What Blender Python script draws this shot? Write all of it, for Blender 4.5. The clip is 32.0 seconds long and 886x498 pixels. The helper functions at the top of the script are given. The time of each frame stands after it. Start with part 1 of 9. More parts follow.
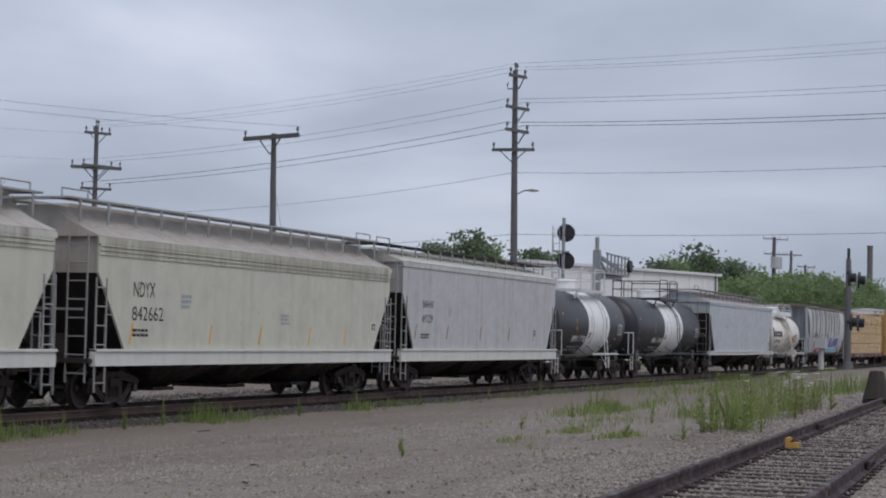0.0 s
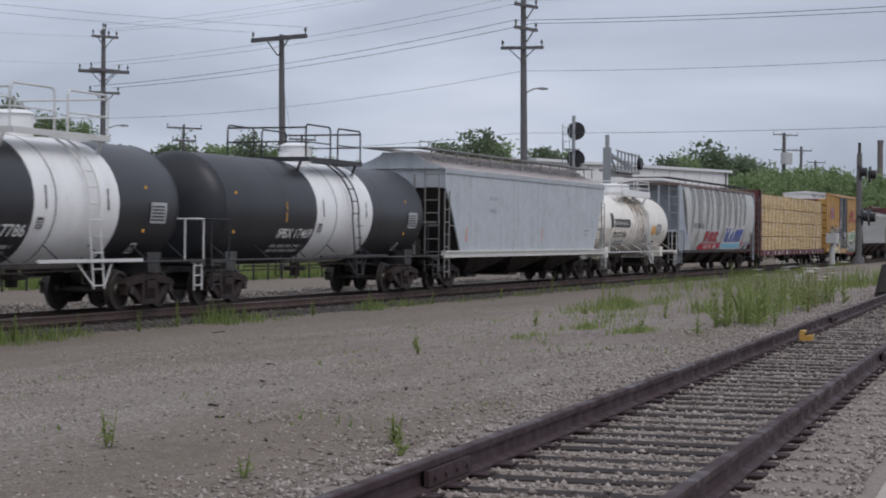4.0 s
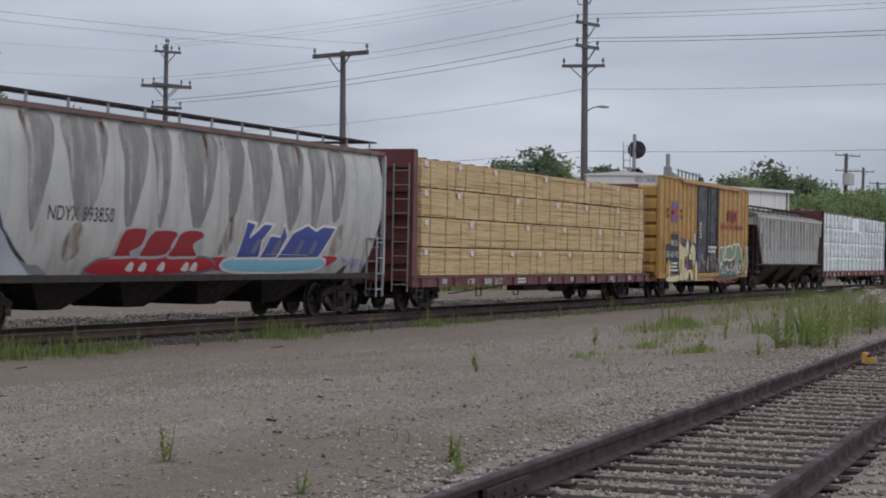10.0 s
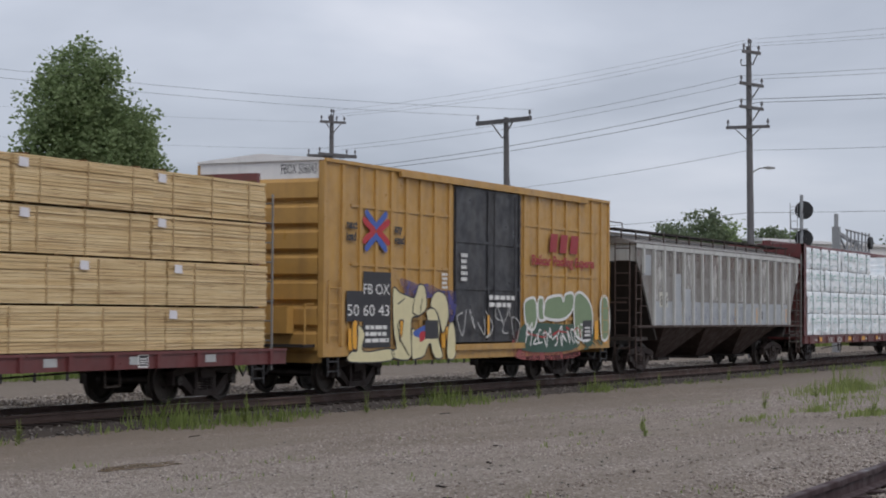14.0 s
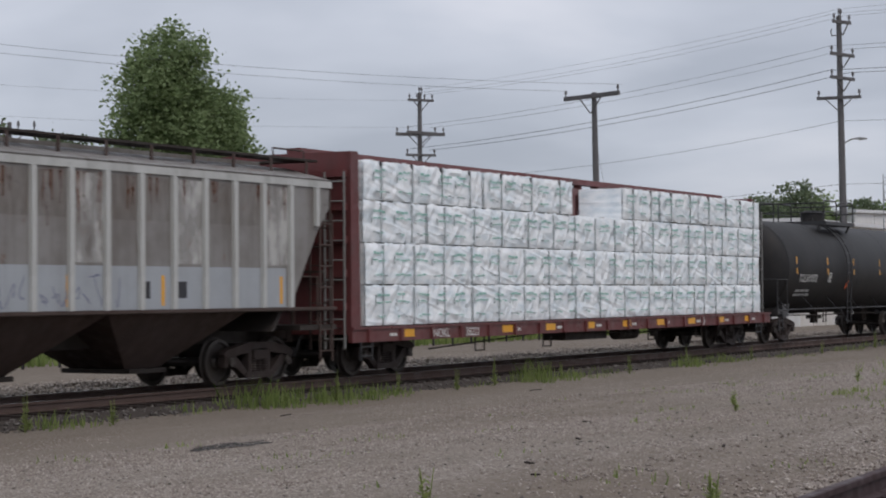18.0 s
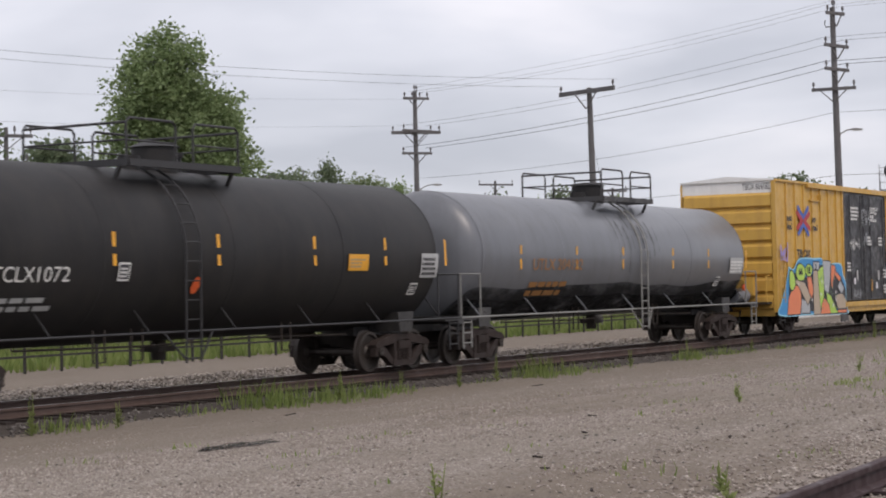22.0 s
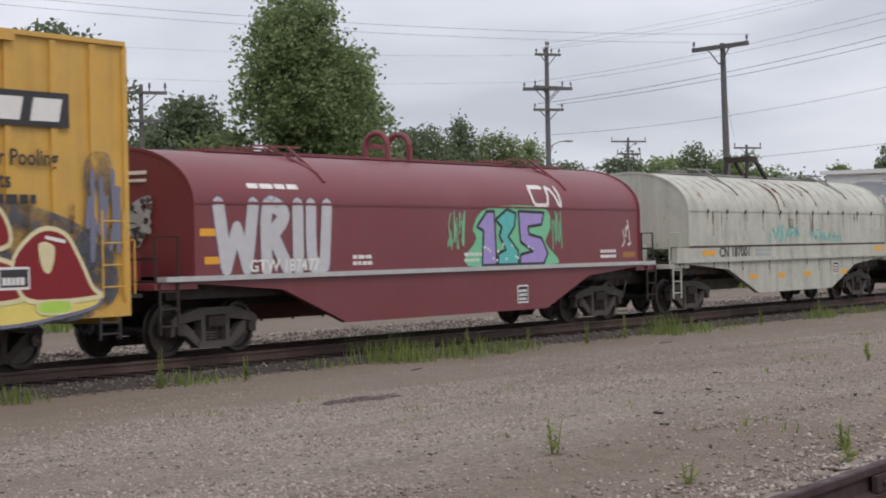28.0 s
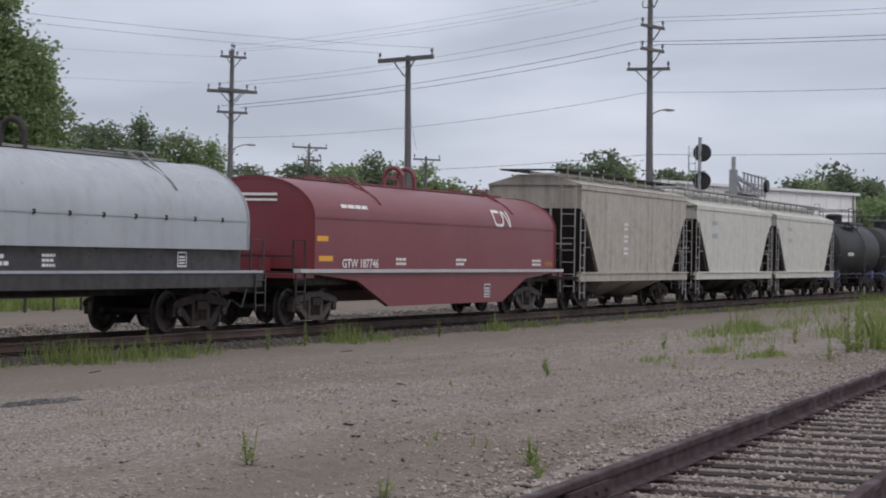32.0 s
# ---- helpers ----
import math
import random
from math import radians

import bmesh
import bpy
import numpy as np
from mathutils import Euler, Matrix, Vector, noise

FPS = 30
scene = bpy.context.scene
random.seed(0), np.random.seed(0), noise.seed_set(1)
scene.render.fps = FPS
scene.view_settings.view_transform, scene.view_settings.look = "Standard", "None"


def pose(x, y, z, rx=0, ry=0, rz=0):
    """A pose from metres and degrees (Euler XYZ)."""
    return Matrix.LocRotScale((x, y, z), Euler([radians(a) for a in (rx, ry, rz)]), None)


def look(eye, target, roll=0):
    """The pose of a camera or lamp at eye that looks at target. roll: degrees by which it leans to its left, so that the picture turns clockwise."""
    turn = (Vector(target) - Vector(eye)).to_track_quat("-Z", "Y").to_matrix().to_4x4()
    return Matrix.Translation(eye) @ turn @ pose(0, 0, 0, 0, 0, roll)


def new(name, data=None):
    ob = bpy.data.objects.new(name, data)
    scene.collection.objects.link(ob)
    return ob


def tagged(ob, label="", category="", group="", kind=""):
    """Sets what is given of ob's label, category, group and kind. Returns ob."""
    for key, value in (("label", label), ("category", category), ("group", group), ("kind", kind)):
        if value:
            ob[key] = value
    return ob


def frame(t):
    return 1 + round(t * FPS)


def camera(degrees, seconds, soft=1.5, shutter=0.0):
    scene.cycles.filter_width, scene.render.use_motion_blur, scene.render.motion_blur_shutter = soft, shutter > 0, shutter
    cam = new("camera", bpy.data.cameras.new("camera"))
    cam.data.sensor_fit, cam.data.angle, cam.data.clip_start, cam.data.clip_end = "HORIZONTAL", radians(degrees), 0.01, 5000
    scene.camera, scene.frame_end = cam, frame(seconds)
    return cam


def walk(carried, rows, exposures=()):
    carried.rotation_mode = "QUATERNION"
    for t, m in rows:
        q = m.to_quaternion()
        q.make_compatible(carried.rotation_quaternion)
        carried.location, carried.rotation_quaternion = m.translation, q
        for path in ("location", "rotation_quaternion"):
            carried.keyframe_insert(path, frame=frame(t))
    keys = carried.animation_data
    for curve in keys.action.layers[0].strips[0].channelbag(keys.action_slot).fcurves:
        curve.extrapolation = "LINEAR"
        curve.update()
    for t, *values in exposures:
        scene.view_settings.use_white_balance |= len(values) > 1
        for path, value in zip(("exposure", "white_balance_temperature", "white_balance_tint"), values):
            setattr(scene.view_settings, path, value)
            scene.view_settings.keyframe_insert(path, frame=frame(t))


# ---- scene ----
cam = camera(26.175, 32.0, soft=1.9, shutter=0.2)


def view(x, y, z, yaw, pitch, roll):
    a, b = radians(yaw), radians(pitch)
    return look((x, y, z), (x + math.sin(a) * math.cos(b), y + math.cos(a) * math.cos(b), z + math.sin(b)), roll)


walk(cam, [
    (0, view(-0.002, -0.045, 1.367, 70.508, 2.604, 1.248)),
    (0.5, view(-0.031, -0.047, 1.363, 69.642, 1.278, 1.459)),
    (1, view(-0.017, -0.057, 1.365, 69.620, 0.745, 1.258)),
    (1.5, view(-0.027, -0.061, 1.365, 69.161, 1.171, 0.357)),
    (2, view(0.001, -0.056, 1.360, 67.698, 1.394, 1.121)),
    (2.5, view(-0.009, -0.030, 1.351, 68.759, 0.535, 1.612)),
    (3, view(0.003, -0.005, 1.353, 69.159, 0.182, 1.629)),
    (3.5, view(-0.010, 0.020, 1.335, 68.511, -0.120, 1.238)),
    (4, view(0.012, 0.007, 1.330, 70.264, -0.391, 0.504)),
    (4.5, view(0.020, 0.012, 1.342, 70.802, -0.587, 0.536)),
    (6.5, view(0.079, 0.017, 1.329, 70.652, -0.116, 1.451)),
    (7, view(0.080, 0.020, 1.331, 70.521, 0.521, 1.040)),
    (7.5, view(0.073, 0.019, 1.329, 69.384, 1.113, 0.817)),
    (8, view(0.077, 0.033, 1.332, 68.835, -0.015, 0.811)),
    (8.5, view(0.083, 0.029, 1.330, 68.554, -0.090, 0.438)),
    (9, view(0.079, 0.038, 1.328, 67.819, 0.494, 1.282)),
    (9.5, view(0.068, 0.034, 1.331, 67.837, 0.858, 1.086)),
    (10, view(0.070, 0.040, 1.327, 68.489, 0.104, 1.115)),
    (10.5, view(0.071, 0.036, 1.323, 67.913, -0.252, 0.841)),
    (11, view(0.071, 0.052, 1.316, 67.929, 0.620, 0.632)),
    (11.5, view(0.066, 0.063, 1.312, 68.351, 0.696, 0.640)),
    (12, view(0.036, 0.087, 1.319, 67.347, 0.225, -0.492)),
    (12.5, view(0.001, 0.095, 1.331, 63.544, 0.267, -0.205)),
    (13, view(-0.051, 0.106, 1.320, 60.568, 2.508, 0.415)),
    (13.5, view(-0.045, 0.096, 1.326, 60.845, 2.774, 0.044)),
    (14, view(0.001, 0.020, 1.331, 63.503, 2.004, 0.358)),
    (14.5, view(-0.016, 0.027, 1.346, 62.935, 1.831, 0.397)),
    (15, view(0.029, -0.037, 1.342, 61.797, 2.194, 0.450)),
    (15.5, view(0.026, -0.040, 1.331, 61.899, 2.462, 0.099)),
    (17.5, view(0.030, -0.047, 1.329, 60.523, 2.362, 0.088)),
    (18, view(0.034, -0.015, 1.329, 60.777, 1.317, -0.395)),
    (18.5, view(0.027, -0.016, 1.322, 62.063, 0.917, -1.094)),
    (19, view(0.014, -0.013, 1.324, 62.437, 0.953, -1.403)),
    (19.5, view(-0.011, -0.018, 1.318, 63.050, 1.549, -2.017)),
    (20, view(-0.018, -0.002, 1.315, 62.462, 1.373, -1.101)),
    (20.5, view(-0.060, -0.009, 1.317, 61.774, 0.774, -1.084)),
    (21, view(-0.079, -0.002, 1.319, 61.482, 1.304, -0.831)),
    (21.5, view(-0.108, -0.007, 1.324, 60.422, 1.396, -1.648)),
    (22, view(-0.098, -0.002, 1.321, 60.884, 1.248, -1.370)),
    (22.5, view(-0.099, -0.001, 1.321, 61.159, 1.017, -1.077)),
    (23, view(-0.086, -0.000, 1.322, 61.049, 1.707, -1.262)),
    (23.5, view(-0.079, -0.017, 1.325, 61.634, 1.914, -1.699)),
    (24, view(-0.097, -0.044, 1.316, 60.513, 1.033, -0.582)),
    (24.5, view(-0.094, -0.065, 1.328, 58.824, 1.132, 0.368)),
    (26.5, view(-0.038, -0.087, 1.305, 56.150, 0.969, -1.018)),
    (27, view(-0.023, -0.065, 1.308, 57.522, 1.231, -1.039)),
    (27.5, view(0.002, -0.076, 1.300, 58.159, -0.413, -0.980)),
    (28, view(0.016, -0.055, 1.295, 56.867, 0.048, -1.141)),
    (28.5, view(0.010, -0.078, 1.300, 57.976, 0.127, -0.690)),
    (29, view(0.029, -0.038, 1.300, 58.514, -0.038, -0.254)),
    (29.5, view(0.047, -0.029, 1.299, 60.051, 0.997, 0.659)),
    (30, view(0.055, 0.004, 1.295, 61.675, 0.026, 1.518)),
    (30.5, view(0.034, 0.015, 1.295, 63.907, -0.323, 1.793)),
    (31, view(-0.019, 0.048, 1.304, 67.075, -0.137, 1.156)),
    (31.5, view(-0.045, 0.052, 1.301, 68.021, 0.264, 0.162)),
    (32, view(-0.080, 0.091, 1.344, 66.594, 0.171, 1.023)),
], exposures=[(0, -0.05, 6310, 15), (2, -0.18, 6310, 15), (3, -0.17, 6330, 15), (4, 0.05, 6360, 15), (7, 0.08, 6410, 15), (8, -0.12, 6460, 15), (9, -0.14, 6510, 15), (11, 0.07, 6560, 15), (13, 0.09, 6660, 15), (15, -0.01, 6510, 14), (18, -0.02, 6660, 15), (19, -0.27, 6910, 17), (20, -0.29, 6980, 17), (21, 0.05, 7060, 17), (22, 0.4, 7060, 18), (24, 0.43, 7160, 19), (27, 0.34, 7030, 17), (28, 0.36, 6960, 16), (29, 0.28, 6880, 15), (30, 0.11, 6790, 15), (32, 0.15, 6580, 16)])

RUN = (9.48018, -0.032059, 0.0001252)  # the train's speed and how it slackens
SIDE = 19.570  # the near side of the train, across the tracks


# ---- light ----
def make_world():
    w = bpy.data.worlds.new("overcast_sky")
    scene.world = w
    w.use_nodes = True
    nt = w.node_tree
    nt.nodes.clear()
    out = nt.nodes.new("ShaderNodeOutputWorld")
    bg = nt.nodes.new("ShaderNodeBackground")
    sky = nt.nodes.new("ShaderNodeTexSky")
    sky.sky_type, sky.sun_disc = "NISHITA", False
    sky.sun_elevation, sky.sun_rotation = radians(55), radians(200)
    dim = nt.nodes.new("ShaderNodeVectorMath")
    dim.operation = "SCALE"
    dim.inputs["Scale"].default_value = 0.06
    nt.links.new(sky.outputs[0], dim.inputs[0])
    co = nt.nodes.new("ShaderNodeTexCoord")
    flat = nt.nodes.new("ShaderNodeMapping")
    flat.inputs["Scale"].default_value = (1, 1, 3.2)
    flat.inputs["Rotation"].default_value = (0, 0, radians(75))
    flat.inputs["Location"].default_value = (0.3, 0.7, 0.15)
    nt.links.new(co.outputs["Generated"], flat.inputs["Vector"])
    n1 = nt.nodes.new("ShaderNodeTexNoise")
    n1.inputs["Scale"].default_value, n1.inputs["Detail"].default_value = 3.2, 5
    n1.inputs["Roughness"].default_value, n1.inputs["Distortion"].default_value = 0.48, 0.35
    nt.links.new(flat.outputs[0], n1.inputs["Vector"])
    ramp = nt.nodes.new("ShaderNodeValToRGB")
    el = ramp.color_ramp.elements
    el[0].position, el[0].color = 0.34, (0.335, 0.375, 0.435, 1)
    el[1].position, el[1].color = 0.66, (0.57, 0.605, 0.66, 1)
    mid = el.new(0.5)
    mid.color = (0.44, 0.485, 0.55, 1)
    nt.links.new(n1.outputs["Fac"], ramp.inputs["Fac"])
    mix = nt.nodes.new("ShaderNodeMix")
    mix.data_type = "RGBA"
    mix.inputs["Factor"].default_value = 0.86
    nt.links.new(dim.outputs[0], mix.inputs["A"])
    nt.links.new(ramp.outputs[0], mix.inputs["B"])
    up = nt.nodes.new("ShaderNodeSeparateXYZ")
    nt.links.new(co.outputs["Generated"], up.inputs[0])
    shade = nt.nodes.new("ShaderNodeValToRGB")
    sh = shade.color_ramp.elements
    sh[0].position, sh[0].color = 0.0, (0.76, 0.79, 0.82, 1)
    sh[1].position, sh[1].color = 0.6, (1.18, 1.17, 1.15, 1)
    knee = sh.new(0.13)
    knee.color = (0.98, 0.985, 0.99, 1)
    nt.links.new(up.outputs["Z"], shade.inputs["Fac"])
    dark = nt.nodes.new("ShaderNodeVectorMath")
    dark.operation = "MULTIPLY"
    nt.links.new(mix.outputs["Result"], dark.inputs[0])
    nt.links.new(shade.outputs[0], dark.inputs[1])
    nt.links.new(dark.outputs[0], bg.inputs["Color"])
    bg.inputs["Strength"].default_value = 1.36
    nt.links.new(bg.outputs[0], out.inputs["Surface"])


make_world()
sun = new("sun", bpy.data.lights.new("sun", "SUN"))
sun.data.energy, sun.data.angle, sun.data.color = 0.95, radians(25), (1.0, 0.96, 0.9)
sun.matrix_world = look((0, 0, 56), (27, 39, 0))


# ---- materials ----
def nodes(name, rough=0.6, metal=0.0):
    m = bpy.data.materials.new(name)
    m.use_nodes = True
    nt = m.node_tree
    b = nt.nodes["Principled BSDF"]
    b.inputs["Roughness"].default_value, b.inputs["Metallic"].default_value = rough, metal
    return m, nt, b


def noise_node(nt, scale, detail=4, stretch=(1, 1, 1), rough=0.55, coord="Object"):
    co = nt.nodes.new("ShaderNodeTexCoord")
    mp = nt.nodes.new("ShaderNodeMapping")
    mp.inputs["Scale"].default_value = stretch
    nt.links.new(co.outputs[coord], mp.inputs["Vector"])
    n = nt.nodes.new("ShaderNodeTexNoise")
    n.inputs["Scale"].default_value, n.inputs["Detail"].default_value, n.inputs["Roughness"].default_value = scale, detail, rough
    nt.links.new(mp.outputs[0], n.inputs["Vector"])
    return n.outputs["Fac"]


def span(nt, value, low, high, to=1.0):
    r = nt.nodes.new("ShaderNodeMapRange")
    r.inputs["From Min"].default_value, r.inputs["From Max"].default_value, r.inputs["To Max"].default_value = low, high, to
    nt.links.new(value, r.inputs["Value"])
    return r.outputs[0]


def blend(nt, fac, a, b):
    """Mix of two colours, each a socket or a tuple."""
    x = nt.nodes.new("ShaderNodeMix")
    x.data_type = "RGBA"
    for key, v in (("Factor", fac), ("A", a), ("B", b)):
        if isinstance(v, tuple):
            x.inputs[key].default_value = (*v, 1)
        elif isinstance(v, (int, float)):
            x.inputs[key].default_value = v
        else:
            nt.links.new(v, x.inputs[key])
    return x.outputs["Result"]


def bump(nt, b, height, strength=0.3, distance=0.01):
    n = nt.nodes.new("ShaderNodeBump")
    n.inputs["Strength"].default_value, n.inputs["Distance"].default_value = strength, distance
    nt.links.new(height, n.inputs["Height"])
    nt.links.new(n.outputs[0], b.inputs["Normal"])


def paint(name, col, dirt=(0.10, 0.085, 0.07), much=0.35, streak=0.3, rust=0.0, rough=0.5, metal=0.0, fade=0.15, even=False):
    """Weathered paint: faded patches, vertical streaks of grime, spots of rust, fine grain."""
    m, nt, b = nodes(name, rough, metal)
    pale = tuple(min(1, c * (1 - fade) + fade * 0.55) for c in col)
    base = blend(nt, span(nt, noise_node(nt, 0.55, 5), 0.35, 0.7), col, pale)
    if streak:
        s = noise_node(nt, 1.0, 4, (3.2, 3.2, 0.22))
        base = blend(nt, span(nt, s, 0.47, 0.78, streak), base, dirt)
    base = blend(nt, span(nt, noise_node(nt, 1.7, 6, rough=0.65), 0.45, 0.85, much), base, dirt)
    if rust:
        base = blend(nt, span(nt, noise_node(nt, 1.3, 7, (1.5, 1.5, 0.7), 0.7), 0.66 - 0.2 * rust, 0.74 - 0.1 * rust), base, (0.16, 0.06, 0.025))
    fine = noise_node(nt, 38, 3)
    base = blend(nt, span(nt, fine, 0.3, 0.9, 0.16), base, dirt)
    nt.links.new(base, b.inputs["Base Color"])
    if not even:
        nt.links.new(span(nt, noise_node(nt, 4, 3), 0.0, 0.8, min(1, rough + 0.25)), b.inputs["Roughness"])
    b.inputs["Specular IOR Level"].default_value = 0.12 if rough > 0.65 else 0.45
    bump(nt, b, noise_node(nt, 1.6 if even else 7, 4), 0.10, 0.01)
    return m


def plain(name, col, rough=0.6, metal=0.0, vary=0.25, scale=6.0):
    m, nt, b = nodes(name, rough, metal)
    dark = tuple(c * (1 - vary) for c in col)
    lite = tuple(min(1, c * (1 + vary)) for c in col)
    b.inputs["Specular IOR Level"].default_value = 0.15 if rough >= 0.8 else 0.45
    base = blend(nt, noise_node(nt, scale, 5), dark, lite)
    info = nt.nodes.new("ShaderNodeObjectInfo")
    base = blend(nt, span(nt, info.outputs["Random"], 0, 1, 0.25), base, dark)
    nt.links.new(base, b.inputs["Base Color"])
    bump(nt, b, noise_node(nt, scale * 6, 3), 0.2, 0.005)
    return m


def stain(name, col, much=0.8, low=0.40, high=0.62, stretch=(4.0, 4.0, 0.9)):
    """A thin uneven film of rust, soot or spray that lets the paint below show through."""
    m, nt, b = nodes(name, 0.8)
    b.inputs["Base Color"].default_value = (*col, 1)
    b.inputs["Specular IOR Level"].default_value = 0.1
    clear = nt.nodes.new("ShaderNodeBsdfTransparent")
    mx = nt.nodes.new("ShaderNodeMixShader")
    nt.links.new(span(nt, noise_node(nt, 1.6, 5, stretch, 0.65), low, high, much), mx.inputs[0])
    nt.links.new(clear.outputs[0], mx.inputs[1])
    nt.links.new(b.outputs[0], mx.inputs[2])
    nt.links.new(mx.outputs[0], nt.nodes["Material Output"].inputs["Surface"])
    return m


M_RUSTFILM = stain("rust_streak", (0.17, 0.055, 0.022), 0.6, 0.38, 0.68)
M_SOOTFILM = stain("soot_streak", (0.03, 0.027, 0.025), 0.42, 0.34, 0.7)
M_BROWNFILM = stain("brown_dirt_film", (0.16, 0.115, 0.08), 0.32, 0.34, 0.7)
M_TANFILM = stain("tan_grime_film", (0.34, 0.25, 0.16), 0.45, 0.30, 0.7, (5.0, 5.0, 0.7))
M_ROLLGREY = stain("old_grey_roller_paint", (0.25, 0.25, 0.245), 0.66, 0.22, 0.55, (1.2, 1.2, 0.35))
M_BLUEHAZE = stain("violet_blue_overspray", (0.10, 0.10, 0.26), 0.8, 0.25, 0.6, (1.5, 1.5, 1.5))
M_PINKHAZE = stain("pink_overspray", (0.34, 0.12, 0.12), 0.75, 0.3, 0.6, (2.0, 2.0, 2.0))
M_GREYHAZE = stain("grey_overspray", (0.09, 0.10, 0.12), 0.85, 0.36, 0.58, (1.6, 1.6, 1.6))
M_BELLYFILM = stain("uneven_black_film", (0.022, 0.021, 0.021), 0.72, 0.28, 0.56, (0.5, 0.5, 1.4))
M_PALEFILM = stain("old_white_overspray", (0.62, 0.62, 0.60), 0.7, 0.36, 0.6, (1.6, 1.6, 0.6))
M_RUSTEDGE = paint("rust_brown_paint", (0.155, 0.085, 0.065), dirt=(0.08, 0.05, 0.04), much=0.5, streak=0.3, fade=0.1)
M_DUSTY = paint("dusty_roof_paint", (0.44, 0.40, 0.355), dirt=(0.15, 0.11, 0.09), much=0.5, streak=0.3)
M_BROWN = paint("brown_grimy_paint", (0.075, 0.052, 0.045), dirt=(0.035, 0.028, 0.025), much=0.5, streak=0.3, rough=0.7, fade=0.04)
M_CREAM = paint("cream_paint", (0.55, 0.545, 0.44), much=0.25, streak=0.16)
M_PALE = paint("pale_grey_paint", (0.48, 0.475, 0.475), much=0.26, streak=0.24)
M_BLUEGREY = paint("blue_grey_paint", (0.45, 0.485, 0.515), much=0.25, streak=0.22, rust=0.05)
M_LIGHTGREY = paint("light_grey_paint", (0.50, 0.51, 0.49), much=0.3, streak=0.45)
M_BODYGREY = paint("grey_end_paint", (0.33, 0.37, 0.41), much=0.3, streak=0.2)
M_RIBGREY = paint("worn_grey_paint", (0.215, 0.205, 0.195), dirt=(0.10, 0.08, 0.065), much=0.6, streak=0.7, rust=0.3)
M_TAN = paint("tan_paint", (0.40, 0.36, 0.30), much=0.4, streak=0.5, rust=0.1)
M_OFFWHITE = paint("off_white_paint", (0.56, 0.555, 0.49), much=0.25, streak=0.2)
M_WHITE = paint("white_tank_paint", (0.84, 0.81, 0.74), dirt=(0.42, 0.33, 0.22), much=0.25, streak=0.25)
M_BAND = paint("white_band_paint", (0.84, 0.84, 0.83), much=0.12, streak=0.10)
M_BLACK = paint("black_tank_paint", (0.016, 0.016, 0.017), dirt=(0.040, 0.035, 0.032), much=0.45, streak=0.4, even=True, rough=0.55, fade=0.02)
M_BLACK.node_tree.nodes["Principled BSDF"].inputs["Specular IOR Level"].default_value = 0.24
M_BLACKGLOSS = paint("glossy_black_tank_paint", (0.021, 0.022, 0.027), dirt=(0.03, 0.028, 0.027), much=0.3, streak=0.2, even=True, rough=0.42, fade=0.02)
M_BLACKGLOSS.node_tree.nodes["Principled BSDF"].inputs["Specular IOR Level"].default_value = 0.4
M_GREYTANK = paint("grey_tank_paint", (0.132, 0.142, 0.160), dirt=(0.05, 0.048, 0.046), much=0.22, streak=0.3, even=True, rough=0.33, fade=0.05)
M_GREYTANK.node_tree.nodes["Principled BSDF"].inputs["Specular IOR Level"].default_value = 0.6
M_YELLOW = paint("yellow_boxcar_paint", (0.48, 0.275, 0.072), dirt=(0.17, 0.10, 0.05), much=0.5, streak=0.4, fade=0.05)
M_YELLOW2 = paint("bright_yellow_paint", (0.60, 0.355, 0.068), dirt=(0.25, 0.14, 0.06), much=0.35, streak=0.3, fade=0.05)
M_DOOR = paint("black_door_paint", (0.022, 0.024, 0.03), dirt=(0.09, 0.08, 0.07), much=0.4, streak=0.3, fade=0.04)
M_RED = paint("red_oxide_paint", (0.178, 0.030, 0.038), dirt=(0.10, 0.042, 0.044), much=0.25, streak=0.25, rough=0.42, even=True, fade=0.03)
M_MAROON = paint("maroon_paint", (0.13, 0.028, 0.028), dirt=(0.06, 0.04, 0.035), much=0.5, streak=0.4, fade=0.04)
M_COILWHITE = paint("stained_white_paint", (0.46, 0.475, 0.41), dirt=(0.13, 0.11, 0.085), much=0.4, streak=0.4, rust=0.12)
M_COILGREY = paint("silver_grey_paint", (0.36, 0.39, 0.42), much=0.2, streak=0.18)
M_BLUE = paint("blue_frame_paint", (0.05, 0.075, 0.19), much=0.4, streak=0.3)
M_BLACKFRAME = paint("black_frame_paint", (0.022, 0.022, 0.024), dirt=(0.08, 0.07, 0.06), much=0.4, streak=0.25, fade=0.04)
M_ROOFRUST = paint("rusty_roof_paint", (0.40, 0.38, 0.37), dirt=(0.24, 0.13, 0.10), much=0.7, streak=0.2, rust=0.55)
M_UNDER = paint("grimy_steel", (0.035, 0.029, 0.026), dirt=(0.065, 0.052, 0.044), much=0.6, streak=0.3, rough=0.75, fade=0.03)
M_TRUCK = paint("grimy_cast_steel", (0.038, 0.029, 0.027), dirt=(0.060, 0.044, 0.038), much=0.6, streak=0.2, rough=0.75, fade=0.02)
M_TRUCKPALE = paint("dusty_cast_steel", (0.085, 0.076, 0.070), dirt=(0.05, 0.042, 0.036), much=0.5, streak=0.2, rough=0.75, fade=0.03)
M_WHEEL = paint("worn_wheel_steel", (0.060, 0.049, 0.043), dirt=(0.04, 0.03, 0.025), much=0.5, streak=0.0, rough=0.55, metal=0.4, fade=0.03)
